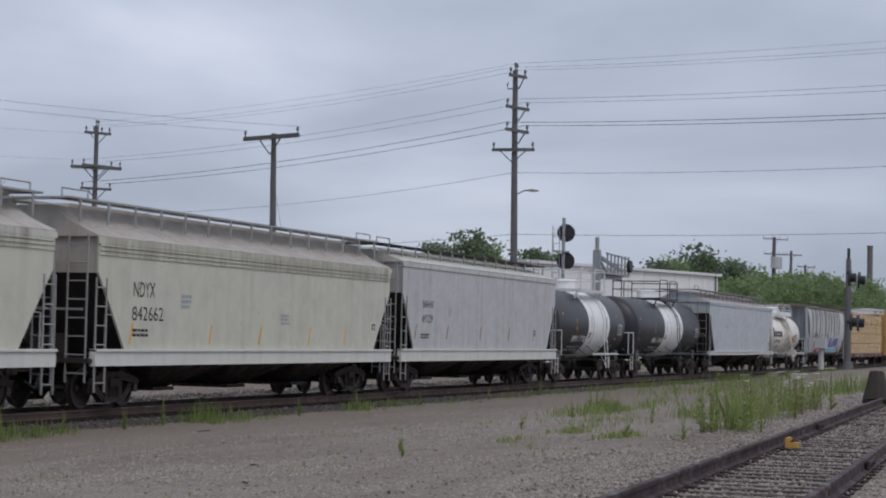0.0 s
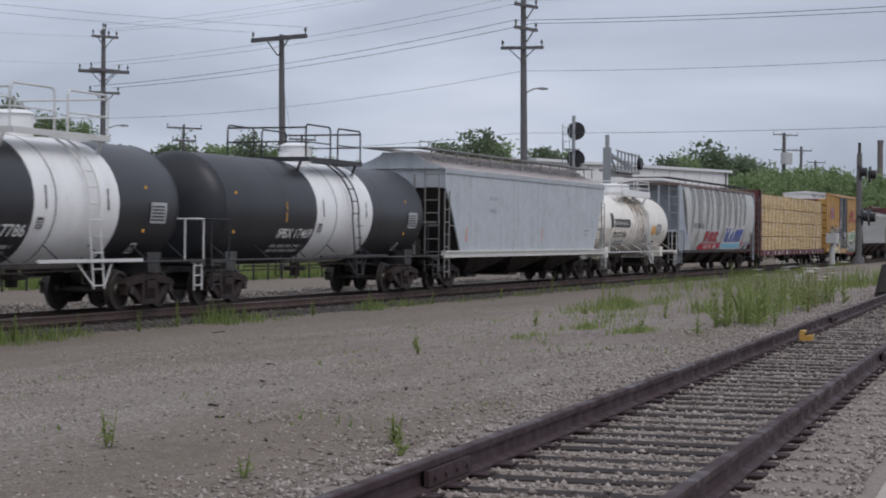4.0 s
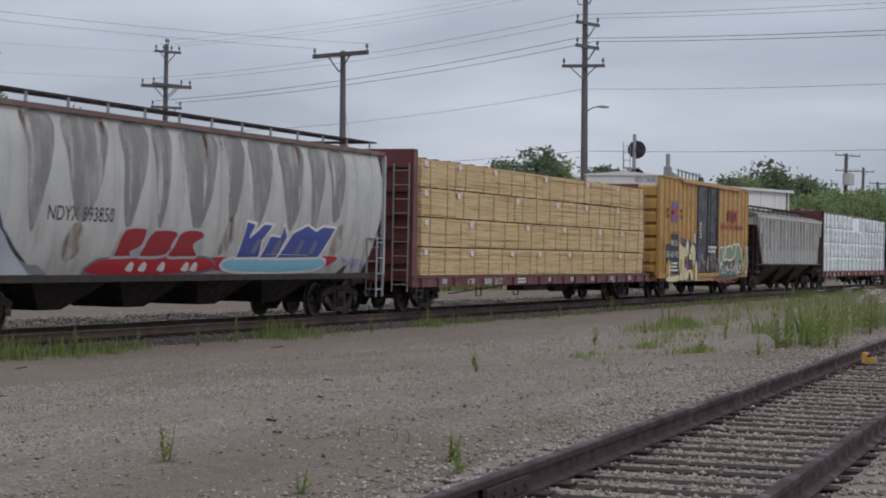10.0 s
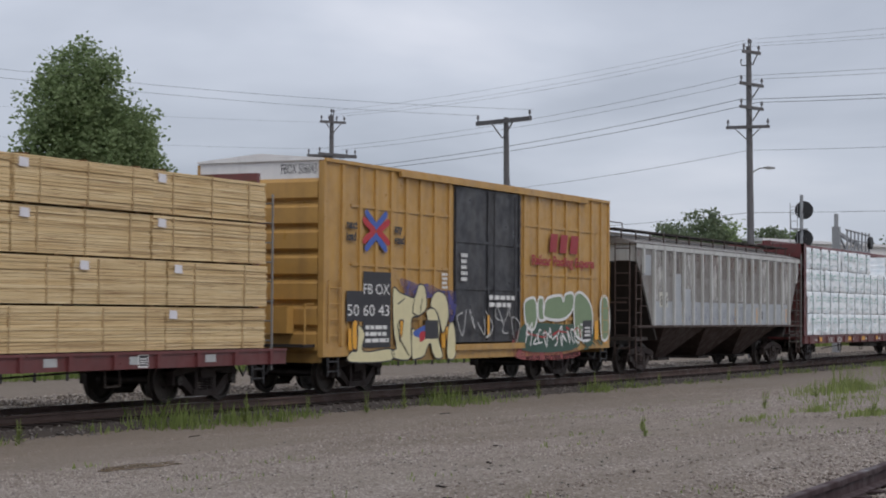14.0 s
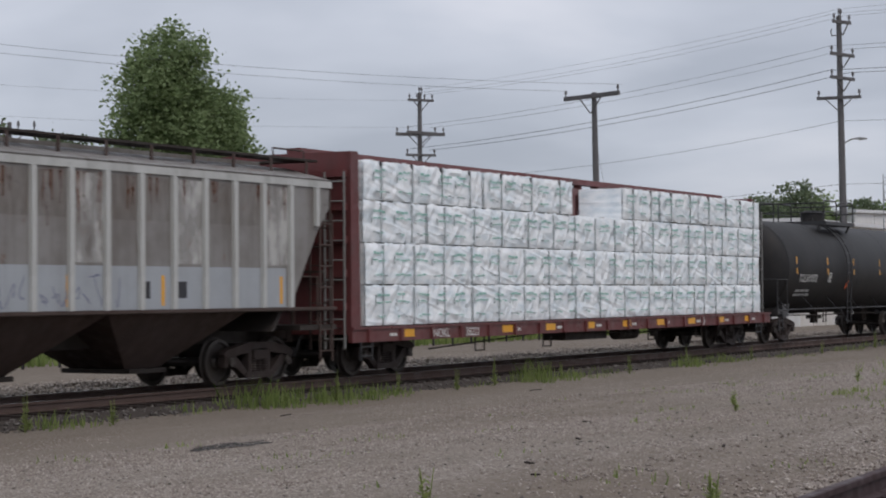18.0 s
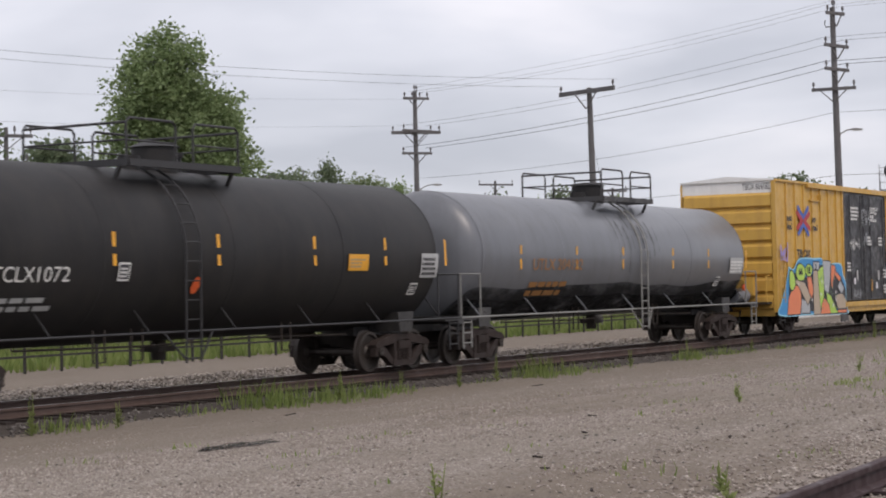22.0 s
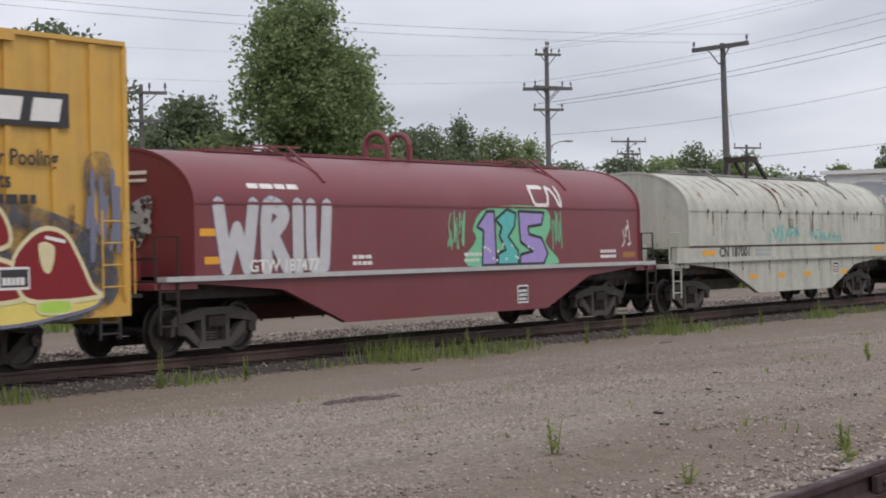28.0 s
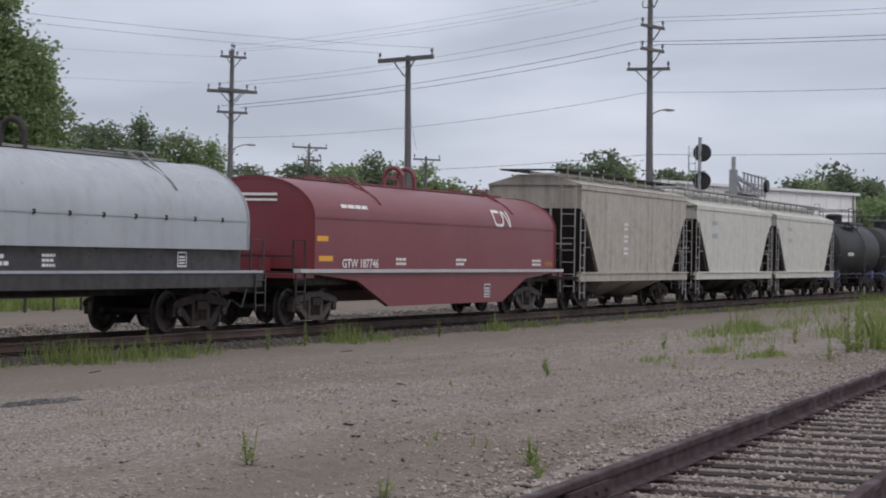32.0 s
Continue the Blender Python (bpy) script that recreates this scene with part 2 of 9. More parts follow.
M_RAIL = paint("rusty_rail_steel", (0.058, 0.037, 0.039), dirt=(0.030, 0.020, 0.020), much=0.5, streak=0.0, rough=0.88, metal=0.0, fade=0.02)
M_RAILMAIN = paint("brown_rail_steel", (0.105, 0.072, 0.062), dirt=(0.045, 0.032, 0.028), much=0.4, streak=0.0, rough=0.8, fade=0.02)
M_RAILTOP = paint("worn_rail_top", (0.30, 0.29, 0.28), dirt=(0.08, 0.06, 0.05), much=0.4, streak=0.0, rough=0.35, metal=0.8, fade=0.02)
M_SILLPALE = paint("pale_sill_paint", (0.64, 0.635, 0.585), much=0.18, streak=0.12)
M_LADDERGREY = paint("grey_ladder_paint", (0.27, 0.27, 0.265), much=0.4, streak=0.0)
M_LADDER = paint("white_rail_paint", (0.62, 0.62, 0.60), much=0.3, streak=0.0)
M_DARKPIPE = plain("dark_pipe_paint", (0.03, 0.03, 0.032), 0.5)
M_GREYPIPE = plain("grey_pipe_paint", (0.22, 0.22, 0.21), 0.5)
M_LETTER = plain("white_lettering", (0.70, 0.70, 0.68), 0.6, vary=0.12)
M_INK = plain("black_lettering", (0.035, 0.035, 0.04), 0.6)
M_AMBER = plain("amber_reflector_strip", (0.75, 0.36, 0.03), 0.4, vary=0.15)
M_ORANGE = plain("faded_orange_lettering", (0.34, 0.16, 0.05), 0.6)
M_SPOT = plain("red_orange_spot", (0.80, 0.13, 0.03), 0.5)
M_TIE = plain("weathered_tie_wood", (0.046, 0.037, 0.034), 0.9, vary=0.45, scale=5)
M_POLE = plain("weathered_pole_wood", (0.135, 0.132, 0.135), 0.85, vary=0.3, scale=3)
M_WIRE = plain("cable_sheath", (0.05, 0.055, 0.06), 0.6)
M_BARK = plain("bark", (0.09, 0.075, 0.06), 0.9, vary=0.4)
M_STEEL = plain("galvanised_steel", (0.33, 0.34, 0.35), 0.45, 0.5)
M_SIGNAL = plain("black_signal_paint", (0.02, 0.02, 0.022), 0.5)
M_GREYBOX = plain("grey_cabinet_paint", (0.42, 0.43, 0.43), 0.5)
M_WALLWHITE = paint("white_metal_wall", (0.80, 0.80, 0.79), much=0.12, streak=0.12)
M_ROOFWHITE = plain("pale_roof", (0.66, 0.67, 0.68), 0.6, vary=0.1)
M_BRICKFAR = plain("sooty_brick", (0.16, 0.14, 0.135), 0.8)
M_CONCRETE = plain("worn_concrete", (0.40, 0.36, 0.31), 0.85, vary=0.2, scale=3)
M_CLAMP = plain("yellow_orange_paint", (0.46, 0.27, 0.06), 0.6, vary=0.4)
M_WATER = plain("wet_mud", (0.026, 0.021, 0.019), 0.22, vary=0.3)
M_PIPEWOOD = plain("fence_wood", (0.055, 0.052, 0.05), 0.8)


def foliage(name, col, alt, rough=0.6):
    m, nt, b = nodes(name, rough)
    geo = nt.nodes.new("ShaderNodeNewGeometry")
    base = blend(nt, geo.outputs["Random Per Island"], col, alt)
    base = blend(nt, span(nt, noise_node(nt, 0.5, 3), 0.35, 0.65, 0.35), base, tuple(c * 0.6 for c in col))
    nt.links.new(base, b.inputs["Base Color"])
    if "Transmission Weight" in b.inputs:
        b.inputs["Specular IOR Level"].default_value = 0.25
    tr = nt.nodes.new("ShaderNodeBsdfTranslucent")
    nt.links.new(base, tr.inputs["Color"])
    mx = nt.nodes.new("ShaderNodeMixShader")
    mx.inputs[0].default_value = 0.48
    nt.links.new(b.outputs[0], mx.inputs[1])
    nt.links.new(tr.outputs[0], mx.inputs[2])
    nt.links.new(mx.outputs[0], nt.nodes["Material Output"].inputs["Surface"])
    return m


M_LEAF = foliage("broad_leaf", (0.165, 0.235, 0.100), (0.30, 0.38, 0.19))
M_LEAFDARK = foliage("dark_leaf", (0.125, 0.17, 0.10), (0.21, 0.255, 0.15))
M_LEAFPALE = foliage("pale_leaf", (0.15, 0.205, 0.095), (0.25, 0.30, 0.15))
M_GRASS = foliage("grass_blade", (0.150, 0.215, 0.060), (0.29, 0.345, 0.12))
M_DRY = foliage("dry_stem", (0.22, 0.20, 0.08), (0.30, 0.26, 0.14))
M_WEED = foliage("weed_leaf", (0.19, 0.25, 0.075), (0.33, 0.375, 0.15))
M_FLOWER = plain("white_flower", (0.75, 0.75, 0.70), 0.7, vary=0.1)


def ground_material():
    """Packed brown dirt with drifts of pale gravel, single stones and dark chips."""
    m, nt, b = nodes("gravel_and_dirt", 0.95)
    b.inputs["Specular IOR Level"].default_value = 0.15
    big = noise_node(nt, 0.20, 5, (0.5, 1.5, 1), 0.6)
    mid = noise_node(nt, 1.3, 6, (0.5, 1.3, 1), 0.66)
    drift = span(nt, big, 0.40, 0.60)
    base = blend(nt, drift, (0.178, 0.145, 0.116), (0.225, 0.194, 0.165))
    base = blend(nt, span(nt, mid, 0.44, 0.72, 0.75), base, (0.112, 0.089, 0.068))
    base = blend(nt, span(nt, noise_node(nt, 4.5, 5, (0.7, 1, 1), 0.7), 0.5, 0.8, 0.5), base, (0.245, 0.214, 0.174))
    where = nt.nodes.new("ShaderNodeTexCoord")
    axes = nt.nodes.new("ShaderNodeSeparateXYZ")
    nt.links.new(where.outputs["Object"], axes.inputs[0])
    lane = nt.nodes.new("ShaderNodeMath")
    nt.links.new(axes.outputs["Y"], lane.inputs[0])
    nt.links.new(span(nt, noise_node(nt, 0.5, 4, (0.4, 1, 1)), 0.2, 0.8, 4.0), lane.inputs[1])
    packed = span(nt, lane.outputs[0], 13.6, 16.4)
    base = blend(nt, span(nt, packed, 0, 1, 0.6), base, (0.174, 0.143, 0.112))
    inner = nt.nodes.new("ShaderNodeMath")
    inner.operation = "MULTIPLY"
    nt.links.new(span(nt, lane.outputs[0], 8.2, 11.0), inner.inputs[0])
    fade = nt.nodes.new("ShaderNodeMath")
    fade.operation = "SUBTRACT"
    fade.inputs[0].default_value = 1.0
    nt.links.new(packed, fade.inputs[1])
    nt.links.new(fade.outputs[0], inner.inputs[1])
    strewn = nt.nodes.new("ShaderNodeMath")
    strewn.operation = "MULTIPLY"
    nt.links.new(inner.outputs[0], strewn.inputs[0])
    nt.links.new(span(nt, noise_node(nt, 0.9, 5, (0.5, 1.2, 1), 0.62), 0.36, 0.62, 0.42), strewn.inputs[1])
    base = blend(nt, strewn.outputs[0], base, (0.305, 0.267, 0.230))
    rut = noise_node(nt, 1.0, 3, (0.06, 2.2, 1))
    base = blend(nt, span(nt, rut, 0.55, 0.7, 0.35), base, (0.115, 0.088, 0.075))
    co = nt.nodes.new("ShaderNodeTexCoord")
    vo = nt.nodes.new("ShaderNodeTexVoronoi")
    vo.inputs["Scale"].default_value = 44
    nt.links.new(co.outputs["Object"], vo.inputs["Vector"])
    sep = nt.nodes.new("ShaderNodeSeparateColor")
    nt.links.new(vo.outputs["Color"], sep.inputs[0])
    few = nt.nodes.new("ShaderNodeMath")
    few.operation = "MULTIPLY"
    nt.links.new(span(nt, sep.outputs[0], 0.74, 0.97), few.inputs[0])
    nt.links.new(span(nt, big, 0.36, 0.58, 0.95), few.inputs[1])
    less = nt.nodes.new("ShaderNodeMath")
    less.operation = "MULTIPLY_ADD"
    nt.links.new(packed, less.inputs[0])
    less.inputs[1].default_value, less.inputs[2].default_value = -0.75, 1.0
    few2 = nt.nodes.new("ShaderNodeMath")
    few2.operation = "MULTIPLY"
    nt.links.new(few.outputs[0], few2.inputs[0])
    nt.links.new(less.outputs[0], few2.inputs[1])
    base = blend(nt, few2.outputs[0], base, (0.52, 0.47, 0.44))
    base = blend(nt, span(nt, sep.outputs[1], 0.80, 0.97, 0.75), base, (0.062, 0.050, 0.045))
    vo2 = nt.nodes.new("ShaderNodeTexVoronoi")
    vo2.inputs["Scale"].default_value = 120
    nt.links.new(co.outputs["Object"], vo2.inputs["Vector"])
    sep2 = nt.nodes.new("ShaderNodeSeparateColor")
    nt.links.new(vo2.outputs["Color"], sep2.inputs[0])
    base = blend(nt, span(nt, sep2.outputs[0], 0.3, 1, 0.45), base, (0.33, 0.29, 0.245))
    base = blend(nt, span(nt, sep2.outputs[1], 0.55, 1, 0.5), base, (0.085, 0.070, 0.058))
    nt.links.new(base, b.inputs["Base Color"])
    bump(nt, b, vo.outputs["Distance"], 0.6, 0.018)
    return m


M_GROUND = ground_material()


def stone_material(name, a, bcol):
    m, nt, b = nodes(name, 0.9)
    geo = nt.nodes.new("ShaderNodeNewGeometry")
    base = blend(nt, geo.outputs["Random Per Island"], a, bcol)
    base = blend(nt, span(nt, noise_node(nt, 30, 3), 0.3, 0.8, 0.4), base, tuple(c * 0.5 for c in a))
    nt.links.new(base, b.inputs["Base Color"])
    return m


M_STONE = stone_material("ballast_stone", (0.165, 0.130, 0.112), (0.475, 0.425, 0.38))
M_STONEMID = stone_material("grey_brown_stone", (0.12, 0.102, 0.088), (0.40, 0.355, 0.315))
M_STONEDARK = stone_material("dark_ballast_stone", (0.06, 0.052, 0.048), (0.20, 0.18, 0.165))


def board_material():
    """Stacked sawn boards: fine level lines of end and edge, tone from bundle to bundle."""
    m, nt, b = nodes("sawn_softwood", 0.75)
    grain = noise_node(nt, 1.0, 5, (0.6, 0.6, 26), 0.6)
    info = nt.nodes.new("ShaderNodeObjectInfo")
    tone = blend(nt, info.outputs["Random"], (0.68, 0.51, 0.28), (0.75, 0.60, 0.36))
    base = blend(nt, span(nt, grain, 0.3, 0.72, 0.8), tone, (0.50, 0.34, 0.15))
    base = blend(nt, span(nt, noise_node(nt, 1, 2, (0.35, 0.35, 52)), 0.545, 0.61, 0.75), base, (0.26, 0.16, 0.07))
    base = blend(nt, span(nt, noise_node(nt, 1, 3, (0.9, 0.9, 40)), 0.60, 0.68, 0.5), base, (0.78, 0.66, 0.44))
    base = blend(nt, span(nt, noise_node(nt, 1.6, 5), 0.5, 0.8, 0.3), base, (0.40, 0.25, 0.10))
    base = blend(nt, span(nt, noise_node(nt, 1, 3, (1.3, 1.3, 44), 0.6), 0.60, 0.66, 0.7), base, (0.20, 0.085, 0.04))
    nt.links.new(base, b.inputs["Base Color"])
    bump(nt, b, noise_node(nt, 1, 2, (0.2, 0.2, 26)), 0.5, 0.02)
    return m


M_BOARD = board_material()


def wrap_material():
    """White woven film, pulled into slanting creases."""
    m, nt, b = nodes("white_bundle_wrap", 0.30)
    base = blend(nt, span(nt, noise_node(nt, 2.4, 5, (1.0, 1.0, 2.2)), 0.42, 0.72), (0.91, 0.945, 0.96), (0.66, 0.75, 0.80))
    nt.links.new(base, b.inputs["Base Color"])
    co = nt.nodes.new("ShaderNodeTexCoord")
    total = None
    for turn, stretch, scale in ((41, (0.5, 0.5, 3.4), 0.8), (-12, (0.5, 0.5, 5.0), 0.7), (64, (0.6, 0.6, 3.0), 1.3)):
        rot = nt.nodes.new("ShaderNodeMapping")
        rot.inputs["Rotation"].default_value = (0, radians(turn), 0)
        mp = nt.nodes.new("ShaderNodeMapping")
        mp.inputs["Scale"].default_value = stretch
        nt.links.new(co.outputs["Object"], rot.inputs["Vector"])
        nt.links.new(rot.outputs[0], mp.inputs["Vector"])
        n = nt.nodes.new("ShaderNodeTexNoise")
        n.inputs["Scale"].default_value, n.inputs["Detail"].default_value = scale, 0.6
        n.inputs["Distortion"].default_value = 0.7
        nt.links.new(mp.outputs[0], n.inputs["Vector"])
        mid = nt.nodes.new("ShaderNodeMath")
        mid.operation = "SUBTRACT"
        mid.inputs[1].default_value = 0.5
        nt.links.new(n.outputs["Fac"], mid.inputs[0])
        ridge = nt.nodes.new("ShaderNodeMath")
        ridge.operation = "ABSOLUTE"
        nt.links.new(mid.outputs[0], ridge.inputs[0])
        if total is None:
            total = ridge.outputs[0]
        else:
            add = nt.nodes.new("ShaderNodeMath")
            add.operation = "SUBTRACT"
            nt.links.new(total, add.inputs[0])
            nt.links.new(ridge.outputs[0], add.inputs[1])
            total = add.outputs[0]
    bump(nt, b, total, 0.85, 0.10)
    return m


M_WRAP = wrap_material()
M_WRAPINK = plain("green_wrap_print", (0.22, 0.47, 0.40), 0.5)
M_WRAPSTRAP = plain("dark_wrap_strap", (0.38, 0.41, 0.43), 0.5)
M_WRAPDARK = plain("grey_wrap_print", (0.24, 0.29, 0.30), 0.5)
M_TAG = plain("paper_tag", (0.70, 0.69, 0.72), 0.6, vary=0.12)
M_STRAP = plain("bundle_strap", (0.40, 0.29, 0.16), 0.6)
M_BATTEN = plain("dunnage_batten", (0.14, 0.085, 0.04), 0.8)
GRAF = {k: plain("graffiti_" + k, c, 0.5, vary=0.15) for k, c in {
    "cream": (0.66, 0.60, 0.36), "green": (0.20, 0.33, 0.20), "lime": (0.40, 0.62, 0.10), "blue": (0.03, 0.26, 0.55),
    "royal": (0.05, 0.11, 0.40), "silver": (0.50, 0.51, 0.53), "navy": (0.05, 0.08, 0.30), "red": (0.30, 0.022, 0.03), "scarlet": (0.215, 0.009, 0.014), "crimson": (0.45, 0.03, 0.04), "orange": (0.75, 0.22, 0.10), "violet": (0.34, 0.27, 0.58),
    "teal": (0.08, 0.46, 0.44), "mint": (0.16, 0.52, 0.30), "grey": (0.40, 0.42, 0.44), "tan": (0.45, 0.36, 0.27),
    "pine": (0.035, 0.085, 0.06), "moss": (0.19, 0.27, 0.15), "white": (0.70, 0.70, 0.68), "black": (0.03, 0.03, 0.035), "yellow": (0.72, 0.60, 0.16), "haze": (0.16, 0.17, 0.24), "cyan": (0.25, 0.55, 0.70)}.items()}


# ---- mesh tools ----
class Mesh:
    """A mesh under construction: plain lists of points and faces."""

    def __init__(self):
        self.v, self.f = [], []

    def add(self, pts, faces):
        k = len(self.v)
        self.v += [tuple(p) for p in pts]
        self.f += [tuple(i + k for i in q) for q in faces]
        return self

    def box(self, x0, x1, y0, y1, z0, z1):
        return self.add([(x, y, z) for z in (z0, z1) for y in (y0, y1) for x in (x0, x1)],
                        [(0, 2, 3, 1), (4, 5, 7, 6), (0, 1, 5, 4), (2, 6, 7, 3), (0, 4, 6, 2), (1, 3, 7, 5)])

    def bar(self, p, q, w, h, up=(0, 0, 1)):
        """A square bar from p to q."""
        p, q, up = Vector(p), Vector(q), Vector(up)
        d = (q - p).normalized()
        s = d.cross(up)
        s = (s if s.length > 1e-4 else d.cross(Vector((1, 0, 0)))).normalized()
        u = s.cross(d).normalized()
        pts = [e + s * a * w / 2 + u * b * h / 2 for e in (p, q) for a, b in ((-1, -1), (1, -1), (1, 1), (-1, 1))]
        return self.add(pts, [(3, 2, 1, 0), (4, 5, 6, 7), (0, 1, 5, 4), (1, 2, 6, 5), (2, 3, 7, 6), (3, 0, 4, 7)])

    def cyl(self, p, q, r, n=10, r2=None, caps=True):
        p, q = Vector(p), Vector(q)
        r2 = r if r2 is None else r2
        d = (q - p).normalized()
        s = d.orthogonal().normalized()
        u = d.cross(s)
        ring = [(math.cos(2 * math.pi * i / n), math.sin(2 * math.pi * i / n)) for i in range(n)]
        pts = [p + (s * a + u * b) * r for a, b in ring] + [q + (s * a + u * b) * r2 for a, b in ring]
        faces = [(i, (i + 1) % n, n + (i + 1) % n, n + i) for i in range(n)]
        if caps:
            faces += [tuple(reversed(range(n))), tuple(range(n, 2 * n))]
        return self.add(pts, faces)

    def tube(self, pts, r, n=6):
        """A round bar bent through the points, in one piece."""
        pts = [Vector(p) for p in pts]
        rings, side = [], None
        for i, p in enumerate(pts):
            d = (pts[min(i + 1, len(pts) - 1)] - pts[max(i - 1, 0)]).normalized()
            if side is None:
                side = d.orthogonal().normalized()
            side = side - d * side.dot(d)
            side = (side if side.length > 1e-4 else d.orthogonal()).normalized()
            u = d.cross(side)
            rings.append([p + (side * math.cos(2 * math.pi * k / n) + u * math.sin(2 * math.pi * k / n)) * r for k in range(n)])
        return self.loft(rings)

    def prism(self, poly, y0, y1):
        """A polygon of (x, z), counter-clockwise seen from -y, pulled from y0 to y1."""
        n = len(poly)
        pts = [(x, y0, z) for x, z in poly] + [(x, y1, z) for x, z in poly]
        return self.add(pts, [tuple(range(n)), tuple(reversed(range(n, 2 * n)))] + [(i, n + i, n + (i + 1) % n, (i + 1) % n) for i in range(n)])

    def loft(self, rings, closed=True, caps=True):
        n = len(rings[0])
        pts = [p for r in rings for p in r]
        faces = []
        for k in range(len(rings) - 1):
            for i in range(n if closed else n - 1):
                j = (i + 1) % n
                faces.append((k * n + i, k * n + j, (k + 1) * n + j, (k + 1) * n + i))
        if caps:
            faces += [tuple(reversed(range(n))), tuple(range((len(rings) - 1) * n, len(rings) * n))]
        return self.add(pts, faces)

    def data(self, name, material, smooth=True, sharp=35):
        me = bpy.data.meshes.new(name)
        me.from_pydata(self.v, [], self.f)
        if material:
            me.materials.append(material)
        if smooth:
            me.shade_smooth()
            me.set_sharp_from_angle(angle=radians(sharp))
        me.update()
        return me


def part(name, mesh, material, parent, label="", at=None):
    """One mesh object under a thing or under a part."""
    me = mesh.data(name, material) if isinstance(mesh, Mesh) else mesh
    ob = new(name, me)
    ob.parent = parent
    if at is not None:
        ob.matrix_basis = at
    return tagged(ob, label) if label else ob


def pieces(name, mesh, material, parent, label=""):
    """Each separate piece of a mesh as a part of its own."""
    root = list(range(len(mesh.v)))

    def find(i):
        while root[i] != i:
            root[i] = root[root[i]]
            i = root[i]
        return i
    for f in mesh.f:
        a = find(f[0])
        for i in f[1:]:
            root[find(i)] = a
    groups = {}
    for f in mesh.f:
        groups.setdefault(find(f[0]), []).append(f)
    made = []
    for faces in groups.values():
        used = sorted({i for f in faces for i in f})
        at = {i: k for k, i in enumerate(used)}
        m = Mesh()
        m.v, m.f = [mesh.v[i] for i in used], [tuple(at[i] for i in f) for f in faces]
        made.append(part(name, m, material, parent, label))
    return made


def thing(name, label, category, at=None, group="", kind=""):
    ob = new(name)
    ob.empty_display_size = 0.2
    if at is not None:
        ob.matrix_basis = at
    return tagged(ob, label, category, group, kind)


def solid(name, mesh, material, label, category="", at=None, group="", kind=""):
    ob = new(name, mesh.data(name, material) if isinstance(mesh, Mesh) else mesh)
    if at is not None:
        ob.matrix_basis = at
    return tagged(ob, label, category, group, kind)


rng = random.Random(7)


def stones(places, low, high, seed=1, squash=0.7):
    """Many small angular stones in one mesh; places: rows of x, y, z."""
    r = np.random.RandomState(seed)
    base = np.array([(1, 0, 0), (-1, 0, 0), (0, 1, 0), (0, -1, 0), (0, 0, 1), (0, 0, -1)], float)
    tri = np.array([(0, 2, 4), (2, 1, 4), (1, 3, 4), (3, 0, 4), (2, 0, 5), (1, 2, 5), (3, 1, 5), (0, 3, 5)])
    n = len(places)
    size = r.uniform(low, high, (n, 1, 1)) * r.uniform(0.6, 1.3, (n, 6, 1))
    a = r.uniform(0, 6.283, n)
    pts = base[None] * size + r.uniform(-0.35, 0.35, (n, 6, 3)) * size
    c, s = np.cos(a)[:, None], np.sin(a)[:, None]
    x, y = pts[..., 0] * c - pts[..., 1] * s, pts[..., 0] * s + pts[..., 1] * c
    pts = np.stack([x, y, pts[..., 2] * squash], -1) + np.asarray(places)[:, None, :]
    faces = (tri[None] + 6 * np.arange(n)[:, None, None]).reshape(-1, 3)
    return pts.reshape(-1, 3), faces


def stuff(name, pts, faces, material, label, category=""):
    me = bpy.data.meshes.new(name)
    pts, faces = np.ascontiguousarray(pts, dtype=np.float32), np.ascontiguousarray(faces, dtype=np.int32)
    n, k = faces.shape
    me.vertices.add(len(pts))
    me.vertices.foreach_set("co", pts.ravel())
    me.loops.add(n * k)
    me.loops.foreach_set("vertex_index", faces.ravel())
    me.polygons.add(n)
    me.polygons.foreach_set("loop_start", np.arange(0, n * k, k, dtype=np.int32))
    me.polygons.foreach_set("loop_total", np.full(n, k, dtype=np.int32))
    me.materials.append(material)
    me.update(calc_edges=True)
    return tagged(new(name, me), label, category, kind="stuff")


# ---- ground ----
RAIL_Z = -0.35  # top of the running rails of the main track
CENTRE = SIDE + 1.55
GROUND_LOW = RAIL_Z - 0.27


def ground_z(y):
    if y < 4.6:
        return -0.125
    if y < 6:
        return -0.125 + (y - 4.6) / 1.4 * 0.08
    if y < 17.5:
        return -0.045 + (y - 6) / 11.5 * (GROUND_LOW + 0.045)
    return GROUND_LOW


def lumpy(x, y):
    rise = min(1, max(0, (x - 80) / 30)) * min(1, max(0, (18.2 - y) / 2))
    low = ground_z(y)
    return low + rise * max(0, -0.24 - low) + 0.022 * noise.noise((x * 0.35, y * 0.5, 3.1)) + 0.010 * noise.noise((x * 1.7, y * 1.9, 1.2)) * (1 if y < 19 else 0.3)


